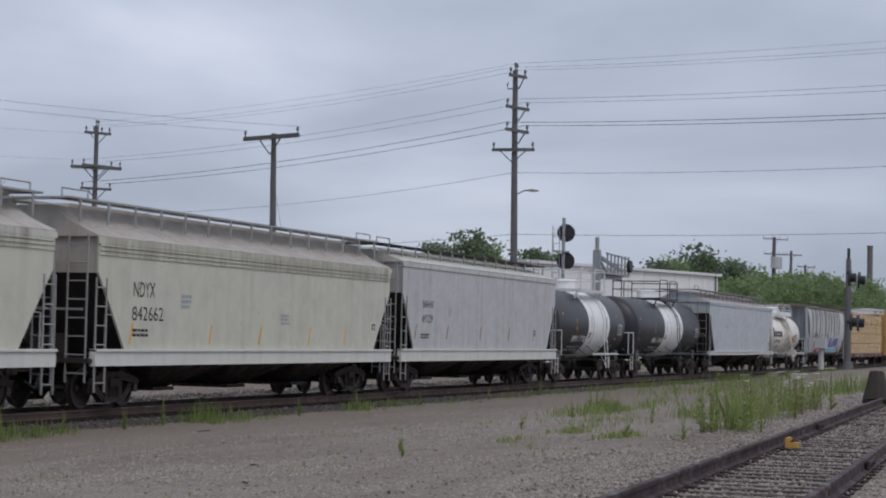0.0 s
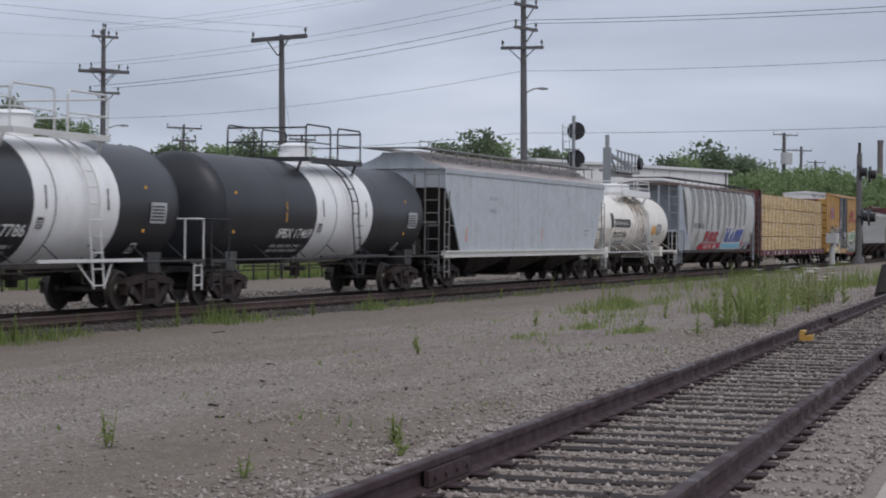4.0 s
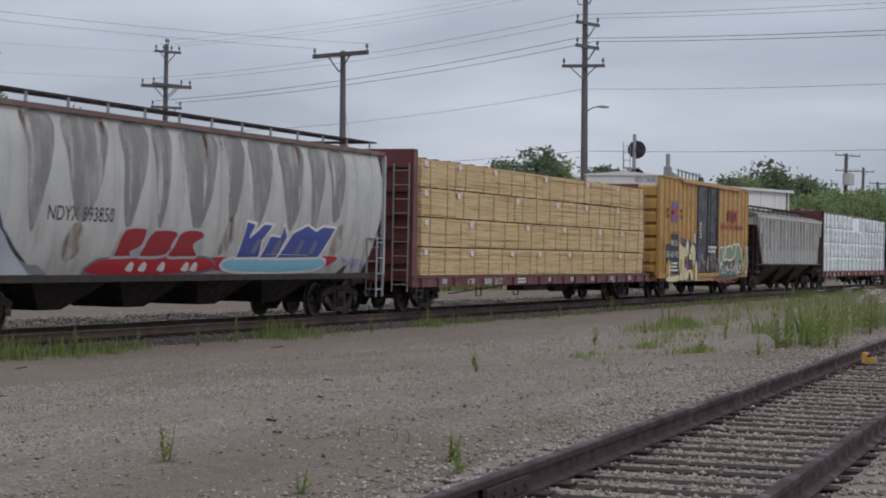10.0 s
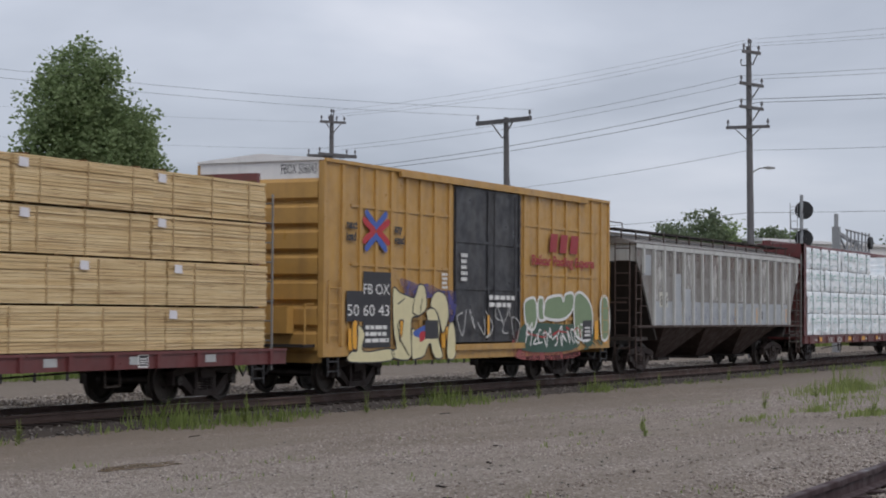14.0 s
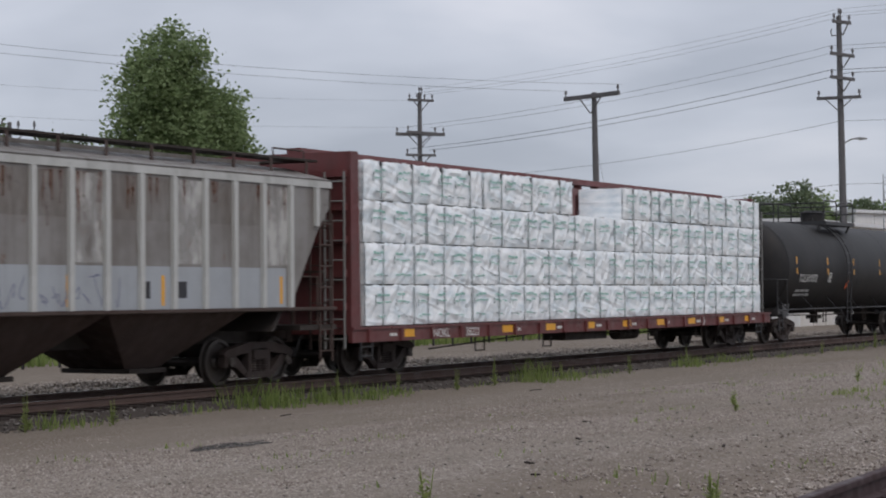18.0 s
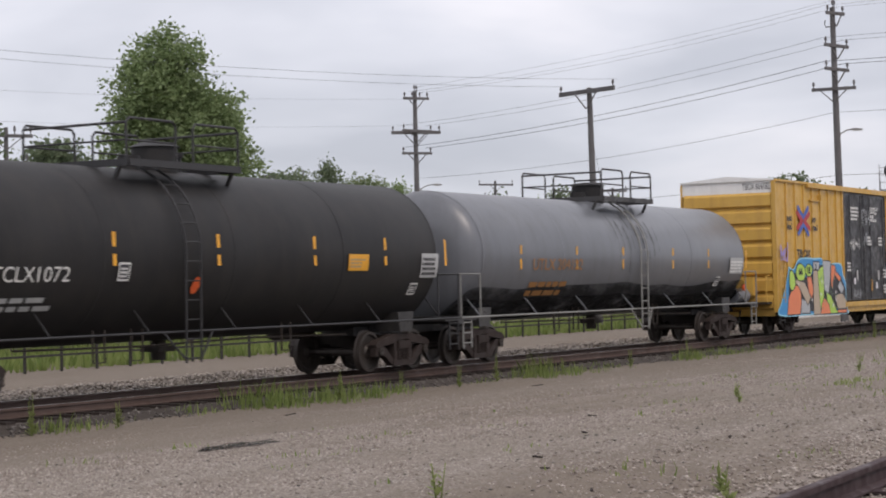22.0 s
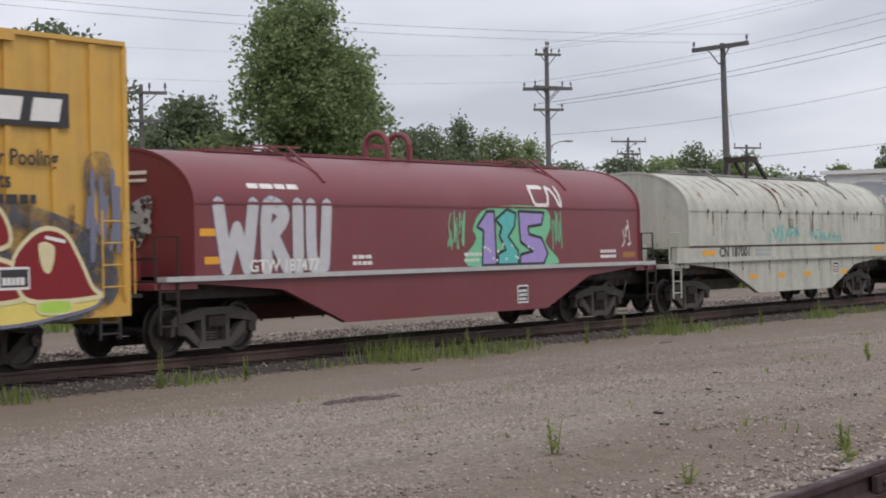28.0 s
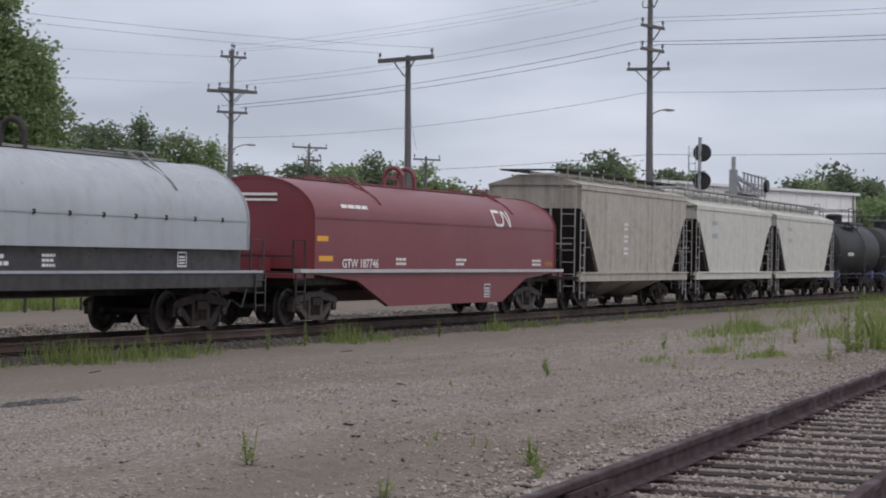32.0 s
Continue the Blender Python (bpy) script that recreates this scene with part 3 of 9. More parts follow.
def make_ground():
    xs = [-3000, -600, -150, -40, -10] + [i * 0.4 for i in range(0, 130)] + [52 + 3 * i for i in range(1, 40)] + [220, 300, 450, 800, 1600, 3500]
    ys = [-3000, -500, -100, -30, -8, -3, 0] + [1 + 0.4 * i for i in range(0, 50)] + [21.1, 22.5, 24, 27, 31, 36, 45, 60, 90, 150, 300, 700, 1500, 3500]
    xs, ys = sorted(set(xs)), sorted(set(ys))
    n = len(xs)
    pts = [(x, y, lumpy(x, y) if -1 < x < 170 and 0 < y < 30 else ground_z(y)) for y in ys for x in xs]
    faces = [(j * n + i, j * n + i + 1, (j + 1) * n + i + 1, (j + 1) * n + i) for j in range(len(ys) - 1) for i in range(n - 1)]
    m = Mesh()
    m.add(pts, faces)
    return solid("ground", m, M_GROUND, "brown grey gravel and packed dirt yard ground", "ground", kind="structure")


make_ground()

# ---- near siding track ----
SLANT = radians(2.532)
ALONG, ACROSS = Vector((math.cos(SLANT), math.sin(SLANT), 0)), Vector((-math.sin(SLANT), math.cos(SLANT), 0))
FAR_RAIL = 3.136


def siding(s, c, z):
    """A point s metres along the siding, c metres across from its far rail's line through the origin."""
    p = ALONG * s + ACROSS * c
    return (p.x, p.y, z)


RAIL_PROFILE = [(-0.07, 0), (0.07, 0), (0.07, 0.012), (0.012, 0.03), (0.010, 0.105), (0.036, 0.115), (0.036, 0.150), (0.028, 0.157), (-0.028, 0.157), (-0.036, 0.150), (-0.036, 0.115), (-0.010, 0.105), (-0.012, 0.03), (-0.07, 0.012)]


def rail_mesh(a, b, side):
    """A rail of the T section from a to b; side: the level direction across it."""
    a, b, side = Vector(a), Vector(b), Vector(side)
    m = Mesh()
    m.loft([[e + side * y + Vector((0, 0, z)) for y, z in RAIL_PROFILE] for e in (a, b)])
    return m


near_track = thing("siding_track", "rusty disused siding track on weathered wooden ties", "railway track", kind="structure")
NEAR_TOP = 0.12
for c in (FAR_RAIL, FAR_RAIL - 1.505):
    part("rail", rail_mesh(siding(-20, c, NEAR_TOP - 0.157), siding(150, c, NEAR_TOP - 0.157), ACROSS), M_RAIL, near_track)
tie_data = Mesh()
tie_data.add([(x * (0.11 if z < 0 else 0.102), y * 1.28, z) for z in (-0.15, 0.0) for y in (-1, 1) for x in (-1, 1)],
             [(0, 2, 3, 1), (4, 5, 7, 6), (0, 1, 5, 4), (2, 6, 7, 3), (0, 4, 6, 2), (1, 3, 7, 5)])
tie_data = tie_data.data("tie", M_TIE, smooth=False)
plate_data = Mesh().box(-0.09, 0.09, -0.16, 0.16, 0, 0.012).data("tie_plate", M_RAIL, smooth=False)
TIES = []
s = -19.0
while s < 118:
    w = rng.uniform(-0.03, 0.03)
    TIES.append(s + w)
    t_ob = part("tie", tie_data, None, near_track, at=Matrix.Translation(siding(s + w, FAR_RAIL - 0.75 + rng.uniform(-0.06, 0.06), NEAR_TOP - 0.168 - rng.uniform(0, 0.012))) @ pose(0, 0, 0, 0, 0, 2.53 + rng.uniform(-1.2, 1.2)))
    if 5 < s < 45:
        for c in (FAR_RAIL, FAR_RAIL - 1.505):
            part("tie_plate", plate_data, None, near_track, at=Matrix.Translation(siding(s + w, c, NEAR_TOP - 0.167)) @ pose(0, 0, 0, 0, 0, 2.53))
    s += rng.choice((0.50, 0.53, 0.56, 0.60))
# joint bars with their bolts where rail lengths meet
for s, c in ((10.1, FAR_RAIL - 0.05), (22.0, FAR_RAIL - 1.505 - 0.05), (31.5, FAR_RAIL - 0.05)):
    m = Mesh()
    m.bar(siding(s - 0.4, c, NEAR_TOP - 0.09), siding(s + 0.4, c, NEAR_TOP - 0.09), 0.03, 0.085)
    for k in (-0.3, -0.1, 0.1, 0.3):
        p, q = Vector(siding(s + k, c - 0.03, NEAR_TOP - 0.09)), Vector(siding(s + k, c + 0.03, NEAR_TOP - 0.09))
        m.cyl(p, q, 0.018, 6)
    part("joint_bar", m, M_RAIL, near_track)


M_FILL = plain("crushed_ballast", (0.26, 0.222, 0.192), 0.95, vary=0.6, scale=34)
fill = Mesh().add([siding(s, c, z) for s in (-20, 150) for c, z in ((FAR_RAIL + 0.95, -0.14), (FAR_RAIL + 0.5, NEAR_TOP - 0.158), (FAR_RAIL + 0.16, NEAR_TOP - 0.155), (FAR_RAIL + 0.10, NEAR_TOP - 0.183), (FAR_RAIL - 1.62, NEAR_TOP - 0.183), (FAR_RAIL - 1.72, NEAR_TOP - 0.152), (FAR_RAIL - 2.1, NEAR_TOP - 0.150), (FAR_RAIL - 2.34, -0.05))], [(i, i + 8, i + 9, i + 1) for i in range(7)])
fill.f = [q[::-1] for q in fill.f]
solid("siding_ballast", fill, M_FILL, "pale crushed stone ballast bed of the siding", "ballast", kind="structure")


def ballast():
    r = np.random.RandomState(4)
    n = 120000
    s, c = 7 + 55 * r.rand(n) ** 1.6, r.uniform(-3.6, 1.7, n)
    x, y = s * ALONG.x + (FAR_RAIL + c) * ACROSS.x, s * ALONG.y + (FAR_RAIL + c) * ACROSS.y
    edge = np.clip(np.abs(c + 0.75) - 1.3, 0, 9)
    near = np.array([min(abs(a - b) for b in TIES[max(0, k - 1):k + 2]) for a, k in zip(s, np.searchsorted(TIES, s))])
    keep = (r.rand(n) < np.where((c < -1.7) & (c > -2.25), 0.9, np.exp(-edge * 2.2))) & ((near > 0.125) | (edge > 0.05) | (r.rand(n) < 0.03))
    z = np.full(n, NEAR_TOP - 0.178) + r.uniform(-0.016, 0.006, n) - np.clip(edge, 0, 0.03)
    z = np.where((near < 0.125) & (edge < 0.05), NEAR_TOP - 0.160, z)
    outside = ((c > 0.14) & (c < 0.6)) | ((c < -1.70) & (c > -2.25))
    z = np.where(outside, NEAR_TOP - 0.150 + r.uniform(-0.006, 0.012, n), z)
    z = np.where((edge > 0.1) & ~outside, np.array([lumpy(a, b) for a, b in zip(x, y)]) + 0.005, z)
    pts, faces = stones(np.stack([x, y, z], 1)[keep], 0.010, 0.025, 5)
    stuff("ballast_stones", pts, faces, M_STONE, "loose pale grey ballast stones between the rails", "ballast")
    n = 1300
    x, y = 8.5 + 26 * r.rand(n) ** 1.3, r.uniform(4.2, 14, n)
    z = np.array([lumpy(a, b) for a, b in zip(x, y)]) + 0.004
    pts, faces = stones(np.stack([x, y, z], 1), 0.008, 0.024, 16, 0.4)
    stuff("dark_chips", pts, faces, M_STONEDARK, "dark stone and bark chips strewn over the dirt", "gravel")
    n = 165000
    x, y = 8 + 40 * r.rand(n) ** 1.4, r.uniform(3.5, 17, n)
    clump = np.array([noise.noise((a * 0.25, b * 0.5, 7.7)) for a, b in zip(x, y)])
    keep = r.rand(n) < np.clip(0.55 + 1.5 * clump, 0.12, 1) * np.where(y > 13.5, 0.3, 1) * np.where(y < 5.2, 0.6, 1)
    z = np.array([lumpy(a, b) for a, b in zip(x, y)])
    pts, faces = stones(np.stack([x, y, z], 1)[keep], 0.006, 0.018, 6)
    stuff("loose_gravel", pts, faces, M_STONE, "scattered loose grey gravel on the yard", "gravel")


ballast()

# ---- main track ----
main_track = thing("main_track", "rusty brown main line track in dark ballast", "railway track", kind="structure")
for y in (-0.7525, 0.7525):
    part("rail", rail_mesh((-150, CENTRE + y, RAIL_Z - 0.157), (700, CENTRE + y, RAIL_Z - 0.157), (0, 1, 0)), M_RAILMAIN, main_track)
    part("rail_head", Mesh().box(-150, 700, CENTRE + y - 0.026, CENTRE + y + 0.026, RAIL_Z - 0.002, RAIL_Z + 0.001), M_RAILTOP, main_track, "worn bright running surface")
main_tie = Mesh().box(-0.11, 0.11, -1.3, 1.3, -0.16, 0).data("tie", M_TIE, smooth=False)
for i in range(190):
    part("tie", main_tie, None, main_track, at=pose(12 + 0.55 * i + rng.uniform(-0.02, 0.02), CENTRE + rng.uniform(-0.05, 0.05), RAIL_Z - 0.160, 0, 0, rng.uniform(-1, 1)))
bed = Mesh()
bed.prism([(-2.6, GROUND_LOW - 0.1), (2.6, GROUND_LOW - 0.1), (1.75, RAIL_Z - 0.2), (-1.75, RAIL_Z - 0.2)], 0, 1)
bed.v = [(-150 if y == 0 else 700, CENTRE + x, z) for x, y, z in bed.v]
M_BED = plain("dark_ballast_bed", (0.07, 0.059, 0.052), 0.95, vary=0.5, scale=9)
solid("ballast_bed", bed, M_BED, "dark grimy ballast bed under the main track", "ballast", kind="structure")


def main_ballast():
    r = np.random.RandomState(9)
    n = 14000
    x, c = 14 + 90 * r.rand(n) ** 1.5, r.uniform(-2.7, 2.7, n)
    z = np.where(np.abs(c) < 1.75, RAIL_Z - 0.2, RAIL_Z - 0.2 - (np.abs(c) - 1.75) / 0.85 * 0.1)
    pts, faces = stones(np.stack([x, CENTRE + c, z], 1), 0.02, 0.045, 10)
    stuff("track_ballast", pts, faces, M_STONEDARK, "dark oily ballast stones along the main track", "ballast")
    n = 46000
    x, y = 14 + 110 * r.rand(n) ** 1.2, CENTRE + 1.9 + 5.6 * r.rand(n)
    heap = 0.20 * np.exp(-((y - CENTRE - 4.0 - 0.5 * np.sin(x * 0.21)) / 1.6) ** 2) * (0.7 + 0.3 * np.sin(x * 1.3))
    keep = r.rand(n) < 0.25 + 5 * heap
    pts, faces = stones(np.stack([x, y, GROUND_LOW + heap * r.uniform(0.5, 1, n)], 1)[keep], 0.02, 0.06, 12)
    stuff("far_stones", pts, faces, M_STONEMID, "grey brown stone windrow beyond the main track", "gravel")


main_ballast()

# ---- the train ----
CARS = []  # each car with the place of its left end when the clip starts
WHEELS = []
HALF = 1.55


def car(name, label, left, group="", category="freight car"):
    ob = thing(name, label, category, pose(left, CENTRE, RAIL_Z), group)
    CARS.append((ob, left))
    return ob


class Skin:
    """The near side of a car, on which paint lies: the depth y at a height z."""

    def __init__(self, y=-HALF, radius=None, centre=0.0, curve=None):
        self.y, self.radius, self.centre, self.curve = y, radius, centre, curve

    def at(self, z):
        if self.curve:
            return self.curve(z)
        if self.radius:
            d = min(abs(z - self.centre), self.radius * 0.98)
            return -math.sqrt(self.radius ** 2 - d * d)
        return self.y


FLAT = Skin()


def text_mesh(body, size, offset=0.0, shear=0.0):
    cu = bpy.data.curves.new("lettering", "FONT")
    cu.body, cu.size, cu.align_x, cu.offset, cu.shear, cu.resolution_u = body, size, "LEFT", offset, shear, 3
    ob = bpy.data.objects.new("lettering", cu)
    scene.collection.objects.link(ob)
    bpy.context.view_layer.update()
    me = bpy.data.meshes.new_from_object(ob.evaluated_get(bpy.context.evaluated_depsgraph_get()))
    bpy.data.objects.remove(ob)
    me.materials.clear()
    return me


def lay(me, x, z, skin, layer, width=None):
    """Stands a flat mesh of x, y up against a car's side."""
    xs = [v.co.x for v in me.vertices] or [0]
    k = width / (max(xs) - min(xs)) if width else 1
    x0 = min(xs)
    for v in me.vertices:
        px, pz = x + (v.co.x - x0) * k, z + v.co.y
        v.co = (px, skin.at(pz) - 0.004 - 0.0012 * layer, pz)


def lettering(parent, body, x, z, size, material, skin=FLAT, width=None, layer=2, name="lettering", offset=0.0, shear=0.0):
    me = text_mesh(body, size, offset, shear)
    lay(me, x, z, skin, layer, width)
    me.materials.append(material)
    return tagged(part(name, me, None, parent), kind="stuff")


def patch(parent, x0, x1, z0, z1, material, skin=FLAT, layer=1, name="panel", steps=None):
    steps = steps or (6 if skin.radius or skin.curve else 1)
    m = Mesh()
    for i in range(steps):
        a, b = z0 + (z1 - z0) * i / steps, z0 + (z1 - z0) * (i + 1) / steps
        ya, yb = skin.at(a) - 0.003 - 0.0012 * layer, skin.at(b) - 0.003 - 0.0012 * layer
        m.add([(x0, ya, a), (x1, ya, a), (x1, yb, b), (x0, yb, b)], [(0, 1, 2, 3)])
    return part(name, m, material, parent)


def bars(parent, x, z, w, h, rows, material, skin=FLAT, layer=2, seed=0, name="small_print"):
    """Rows of short bars for print too small to read."""
    r = random.Random(seed)
    m = Mesh()
    step = h / rows
    for i in range(rows):
        px, zz = x, z + h - (i + 1) * step
        while px < x + w * r.uniform(0.75, 1.0):
            q = min(w * r.uniform(0.12, 0.3), x + w - px)
            y0, y1 = skin.at(zz) - 0.004 - 0.0012 * layer, skin.at(zz + step * 0.6) - 0.004 - 0.0012 * layer
            m.add([(px, y0, zz), (px + q, y0, zz), (px + q, y1, zz + step * 0.6), (px, y1, zz + step * 0.6)], [(0, 1, 2, 3)])
            px += q + w * 0.04
    return tagged(part(name, m, material, parent), kind="stuff")


def stroke(m, pts, w, skin, layer, n=8):
    """A rounded flat brush stroke through points (x, z)."""
    def put(poly, k):
        q = []
        for px, pz in poly:
            q.append((px, skin.at(pz) - 0.004 - 0.0012 * layer - 0.00001 * k, pz))
        m.add(q, [tuple(range(len(q)))])
    k = 0
    if skin.radius or skin.curve:
        fine = [pts[0]]
        for (x0, z0), (x1, z1) in zip(pts, pts[1:]):
            cuts = max(1, int(abs(z1 - z0) / 0.07))
            fine += [(x0 + (x1 - x0) * i / cuts, z0 + (z1 - z0) * i / cuts) for i in range(1, cuts + 1)]
        pts = fine
    for (x0, z0), (x1, z1) in zip(pts, pts[1:]):
        d = math.hypot(x1 - x0, z1 - z0) or 1
        nx, nz = -(z1 - z0) / d * w / 2, (x1 - x0) / d * w / 2
        put([(x0 - nx, z0 - nz), (x1 - nx, z1 - nz), (x1 + nx, z1 + nz), (x0 + nx, z0 + nz)], k)
        k += 1
    for x, z in pts:
        put([(x + w / 2 * math.cos(2 * math.pi * i / n), z + w / 2 * math.sin(2 * math.pi * i / n)) for i in range(n)], k)
        k += 1


def curve_points(pts, n=5):
    """Smooths a short line of points."""
    out = []
    p = [pts[0], *pts, pts[-1]]
    for i in range(1, len(p) - 2):
        for j in range(n):
            t = j / n
            out.append(tuple(0.5 * (2 * p[i][c] + (p[i + 1][c] - p[i - 1][c]) * t + (2 * p[i - 1][c] - 5 * p[i][c] + 4 * p[i + 1][c] - p[i + 2][c]) * t * t
                                    + (3 * p[i][c] - p[i - 1][c] - 3 * p[i + 1][c] + p[i + 2][c]) * t ** 3) for c in (0, 1)))
    out.append(pts[-1])
    return out


def piece(parent, box, strokes, rim, edge, skin=FLAT, layer=3, step=1.6):
    """A painted piece of broad strokes: rows of fill, width, points in parts of the box; rim None for bare clouds."""
    x0, x1, z0, z1 = box
    h = z1 - z0
    for k, (fill, wide, line) in enumerate(strokes):
        pts = [(x0 + (x1 - x0) * u, z0 + h * v) for u, v in line]
        pts = curve_points(pts, 4) if len(pts) > 2 else pts
        if rim:
            m = Mesh()
            stroke(m, pts, wide * h + edge, skin, layer + step * k)
            tagged(part("graffiti_outline", m, rim, parent), kind="stuff")
        m = Mesh()
        stroke(m, pts, wide * h, skin, layer + step * k + 0.8)
        tagged(part("graffiti_fill", m, fill, parent), kind="stuff")


def closed_curve(pts, n=4):
    """A smooth closed line through a few corners."""
    out, k = [], len(pts)
    for i in range(k):
        p = [pts[(i + d) % k] for d in (-1, 0, 1, 2)]
        for j in range(n):
            t = j / n
            out.append(tuple(0.5 * (2 * p[1][c] + (p[2][c] - p[0][c]) * t + (2 * p[0][c] - 5 * p[1][c] + 4 * p[2][c] - p[3][c]) * t * t + (3 * p[1][c] - p[0][c] - 3 * p[2][c] + p[3][c]) * t ** 3) for c in (0, 1)))
    return out


def level_cut(poly, z, keep_above):
    """The share of a polygon of (x, z) above or below a level."""
    out = []
    for (x0, z0), (x1, z1) in zip(poly, poly[1:] + poly[:1]):
        a, b = ((z0 >= z), (z1 >= z)) if keep_above else ((z0 <= z), (z1 <= z))
        if a:
            out.append((x0, z0))
        if a != b:
            t = (z - z0) / (z1 - z0)
            out.append((x0 + (x1 - x0) * t, z))
    return out


def shape(parent, box, pts, fill, layer, rim=None, edge=0.04, skin=FLAT, crisp=False, name="graffiti_fill"):
    """One painted field of a mural, its corners in parts of the box, with an outline."""
    x0, x1, z0, z1 = box
    poly = [(x0 + (x1 - x0) * u, z0 + (z1 - z0) * v) for u, v in pts]
    poly = poly if crisp else closed_curve(poly)
    m = Mesh()
    low, high = min(z for _, z in poly), max(z for _, z in poly)
    bands = max(1, int((high - low) / 0.09)) if skin.radius or skin.curve else 1
    for i in range(bands):
        a, b = low + (high - low) * i / bands, low + (high - low) * (i + 1) / bands
        q = poly if bands == 1 else level_cut(level_cut(poly, a, True), b, False)
        if len(q) > 2:
            m.add([(x, skin.at(z) - 0.004 - 0.0012 * layer, z) for x, z in q], [tuple(range(len(q)))])
    ob = part(name, m, fill, parent)
    tagged(ob, kind="stuff")
    if rim:
        m = Mesh()
        stroke(m, poly + poly[:1], edge, skin, layer + 0.7, 6)
        tagged(part("graffiti_outline", m, rim, parent), kind="stuff")
    return ob


def drips(parent, xs, z, length, width, material, skin=FLAT, layer=3, seed=0, name="rust_streak"):
    """Streaks that run down from a seam."""
    r = random.Random(seed)
    for x in xs:
        m = Mesh()
        n = length * r.uniform(0.5, 1.2)
        stroke(m, [(x, z), (x + r.uniform(-0.02, 0.02), z - n * 0.5)], width * r.uniform(0.7, 1.3), skin, layer)
        stroke(m, [(x, z - n * 0.5), (x + r.uniform(-0.02, 0.02), z - n)], width * 0.5, skin, layer + 0.5)
        tagged(part(name, m, material, parent), kind="stuff")


def tags(parent, x0, x1, z0, z1, material, skin=FLAT, seed=0, count=6, w=0.022, layer=3, name="scrawl"):
    """Thin sprayed scrawl that cannot be read."""
    r = random.Random(seed)
    m = Mesh()
    step = (x1 - x0) / count
    for i in range(count):
        pts = [(x0 + step * (i + r.uniform(-0.1, 1.1)), r.uniform(z0, z1)) for _ in range(4)]
        stroke(m, curve_points(pts, 4), w, skin, layer)
    tagged(part(name, m, material, parent), kind="stuff")


# ---- running gear, shared by all cars ----
def lathe_y(profile, n=24):
    """Rings of (y, r) round the y axis."""
    m = Mesh()
    m.loft([[(r * math.cos(2 * math.pi * i / n), y, r * math.sin(2 * math.pi * i / n)) for i in range(n)] for y, r in profile], caps=True)
    return m


def wheelset_mesh():
    m = Mesh()
    for s in (-1, 1):
        prof = [(0.64, 0.09), (0.66, 0.12), (0.70, 0.15), (0.715, 0.33), (0.68, 0.37), (0.675, 0.455), (0.70, 0.455), (0.71, 0.43), (0.80, 0.42), (0.805, 0.36), (0.755, 0.34), (0.745, 0.16), (0.80, 0.13), (0.81, 0.09)]
        prof = [(s * y, r) for y, r in prof]
        t = lathe_y(prof)
        m.add(t.v, t.f)
    t = lathe_y([(-1.02, 0.07), (-0.8, 0.08), (0.8, 0.08), (1.02, 0.07)], 10)
    m.add(t.v, t.f)
    # bolts of the bearing caps
    for s in (-1, 1):
        m.cyl((0, s * 1.02, 0), (0, s * 1.10, 0), 0.085, 10)
        for k in range(3):
            a = k * 2.094
            m.cyl((0.05 * math.cos(a), s * 1.10, 0.05 * math.sin(a)), (0.05 * math.cos(a), s * 1.125, 0.05 * math.sin(a)), 0.014, 6)
    return m


def side_frame_mesh():
    m = Mesh()
    for s in (-1, 1):
        m.prism([(s * x, z) for x, z in ([(0.30, 0.62), (0.75, 0.57), (1.06, 0.52), (1.10, 0.60), (0.98, 0.68), (0.35, 0.80)] if s > 0 else [(0.35, 0.80), (0.98, 0.68), (1.10, 0.60), (1.06, 0.52), (0.75, 0.57), (0.30, 0.62)])], -0.09, 0.09)
        m.prism([(s * x, z) for x, z in ([(0.24, 0.16), (0.42, 0.16), (0.78, 0.40), (0.76, 0.55), (0.66, 0.52)] if s > 0 else [(0.66, 0.52), (0.76, 0.55), (0.78, 0.40), (0.42, 0.16), (0.24, 0.16)])], -0.075, 0.075)
        m.box(s * 0.30 - 0.05, s * 0.30 + 0.05, -0.085, 0.085, 0.24, 0.78)
        m.box(s * 1.02 - 0.05, s * 1.02 + 0.05, -0.07, 0.07, 0.36, 0.56)
        m.box(s * 0.76 - 0.04, s * 0.76 + 0.04, -0.07, 0.07, 0.36, 0.56)
    m.box(-0.38, 0.38, -0.09, 0.09, 0.68, 0.80)
    m.box(-0.42, 0.42, -0.10, 0.10, 0.15, 0.26)
    return m


def spring_mesh():
    m = Mesh()
    for x in (-0.16, 0.0, 0.16):
        for y in (-0.06, 0.07):
            for k in range(5):
                m.cyl((x, y, 0.265 + k * 0.045), (x, y, 0.292 + k * 0.045), 0.066, 8)
    m.box(-0.22, 0.22, -0.13, 0.13, 0.49, 0.66)
    return m


WHEEL_R = 0.455
D_WHEELSET = wheelset_mesh().data("wheelset", M_WHEEL)
D_FRAME = side_frame_mesh().data("side_frame", M_TRUCK)
D_FRAMEPALE = side_frame_mesh().data("side_frame", M_TRUCKPALE)
D_SPRING = spring_mesh().data("coil_spring", M_TRUCK)
D_BOLSTER = Mesh().box(-0.2, 0.2, -0.95, 0.95, 0.42, 0.78).box(-0.5, 0.5, -0.75, -0.6, 0.5, 0.6).box(-0.5, 0.5, 0.6, 0.75, 0.5, 0.6).data("truck", M_UNDER)
D_COUPLER = Mesh().box(-0.62, 0.12, -0.09, 0.09, 0.80, 0.98).box(-0.80, -0.58, -0.15, 0.13, 0.74, 1.03).cyl((-0.78, 0.08, 0.74), (-0.78, 0.08, 1.03), 0.07, 8).data("coupler", M_TRUCK)


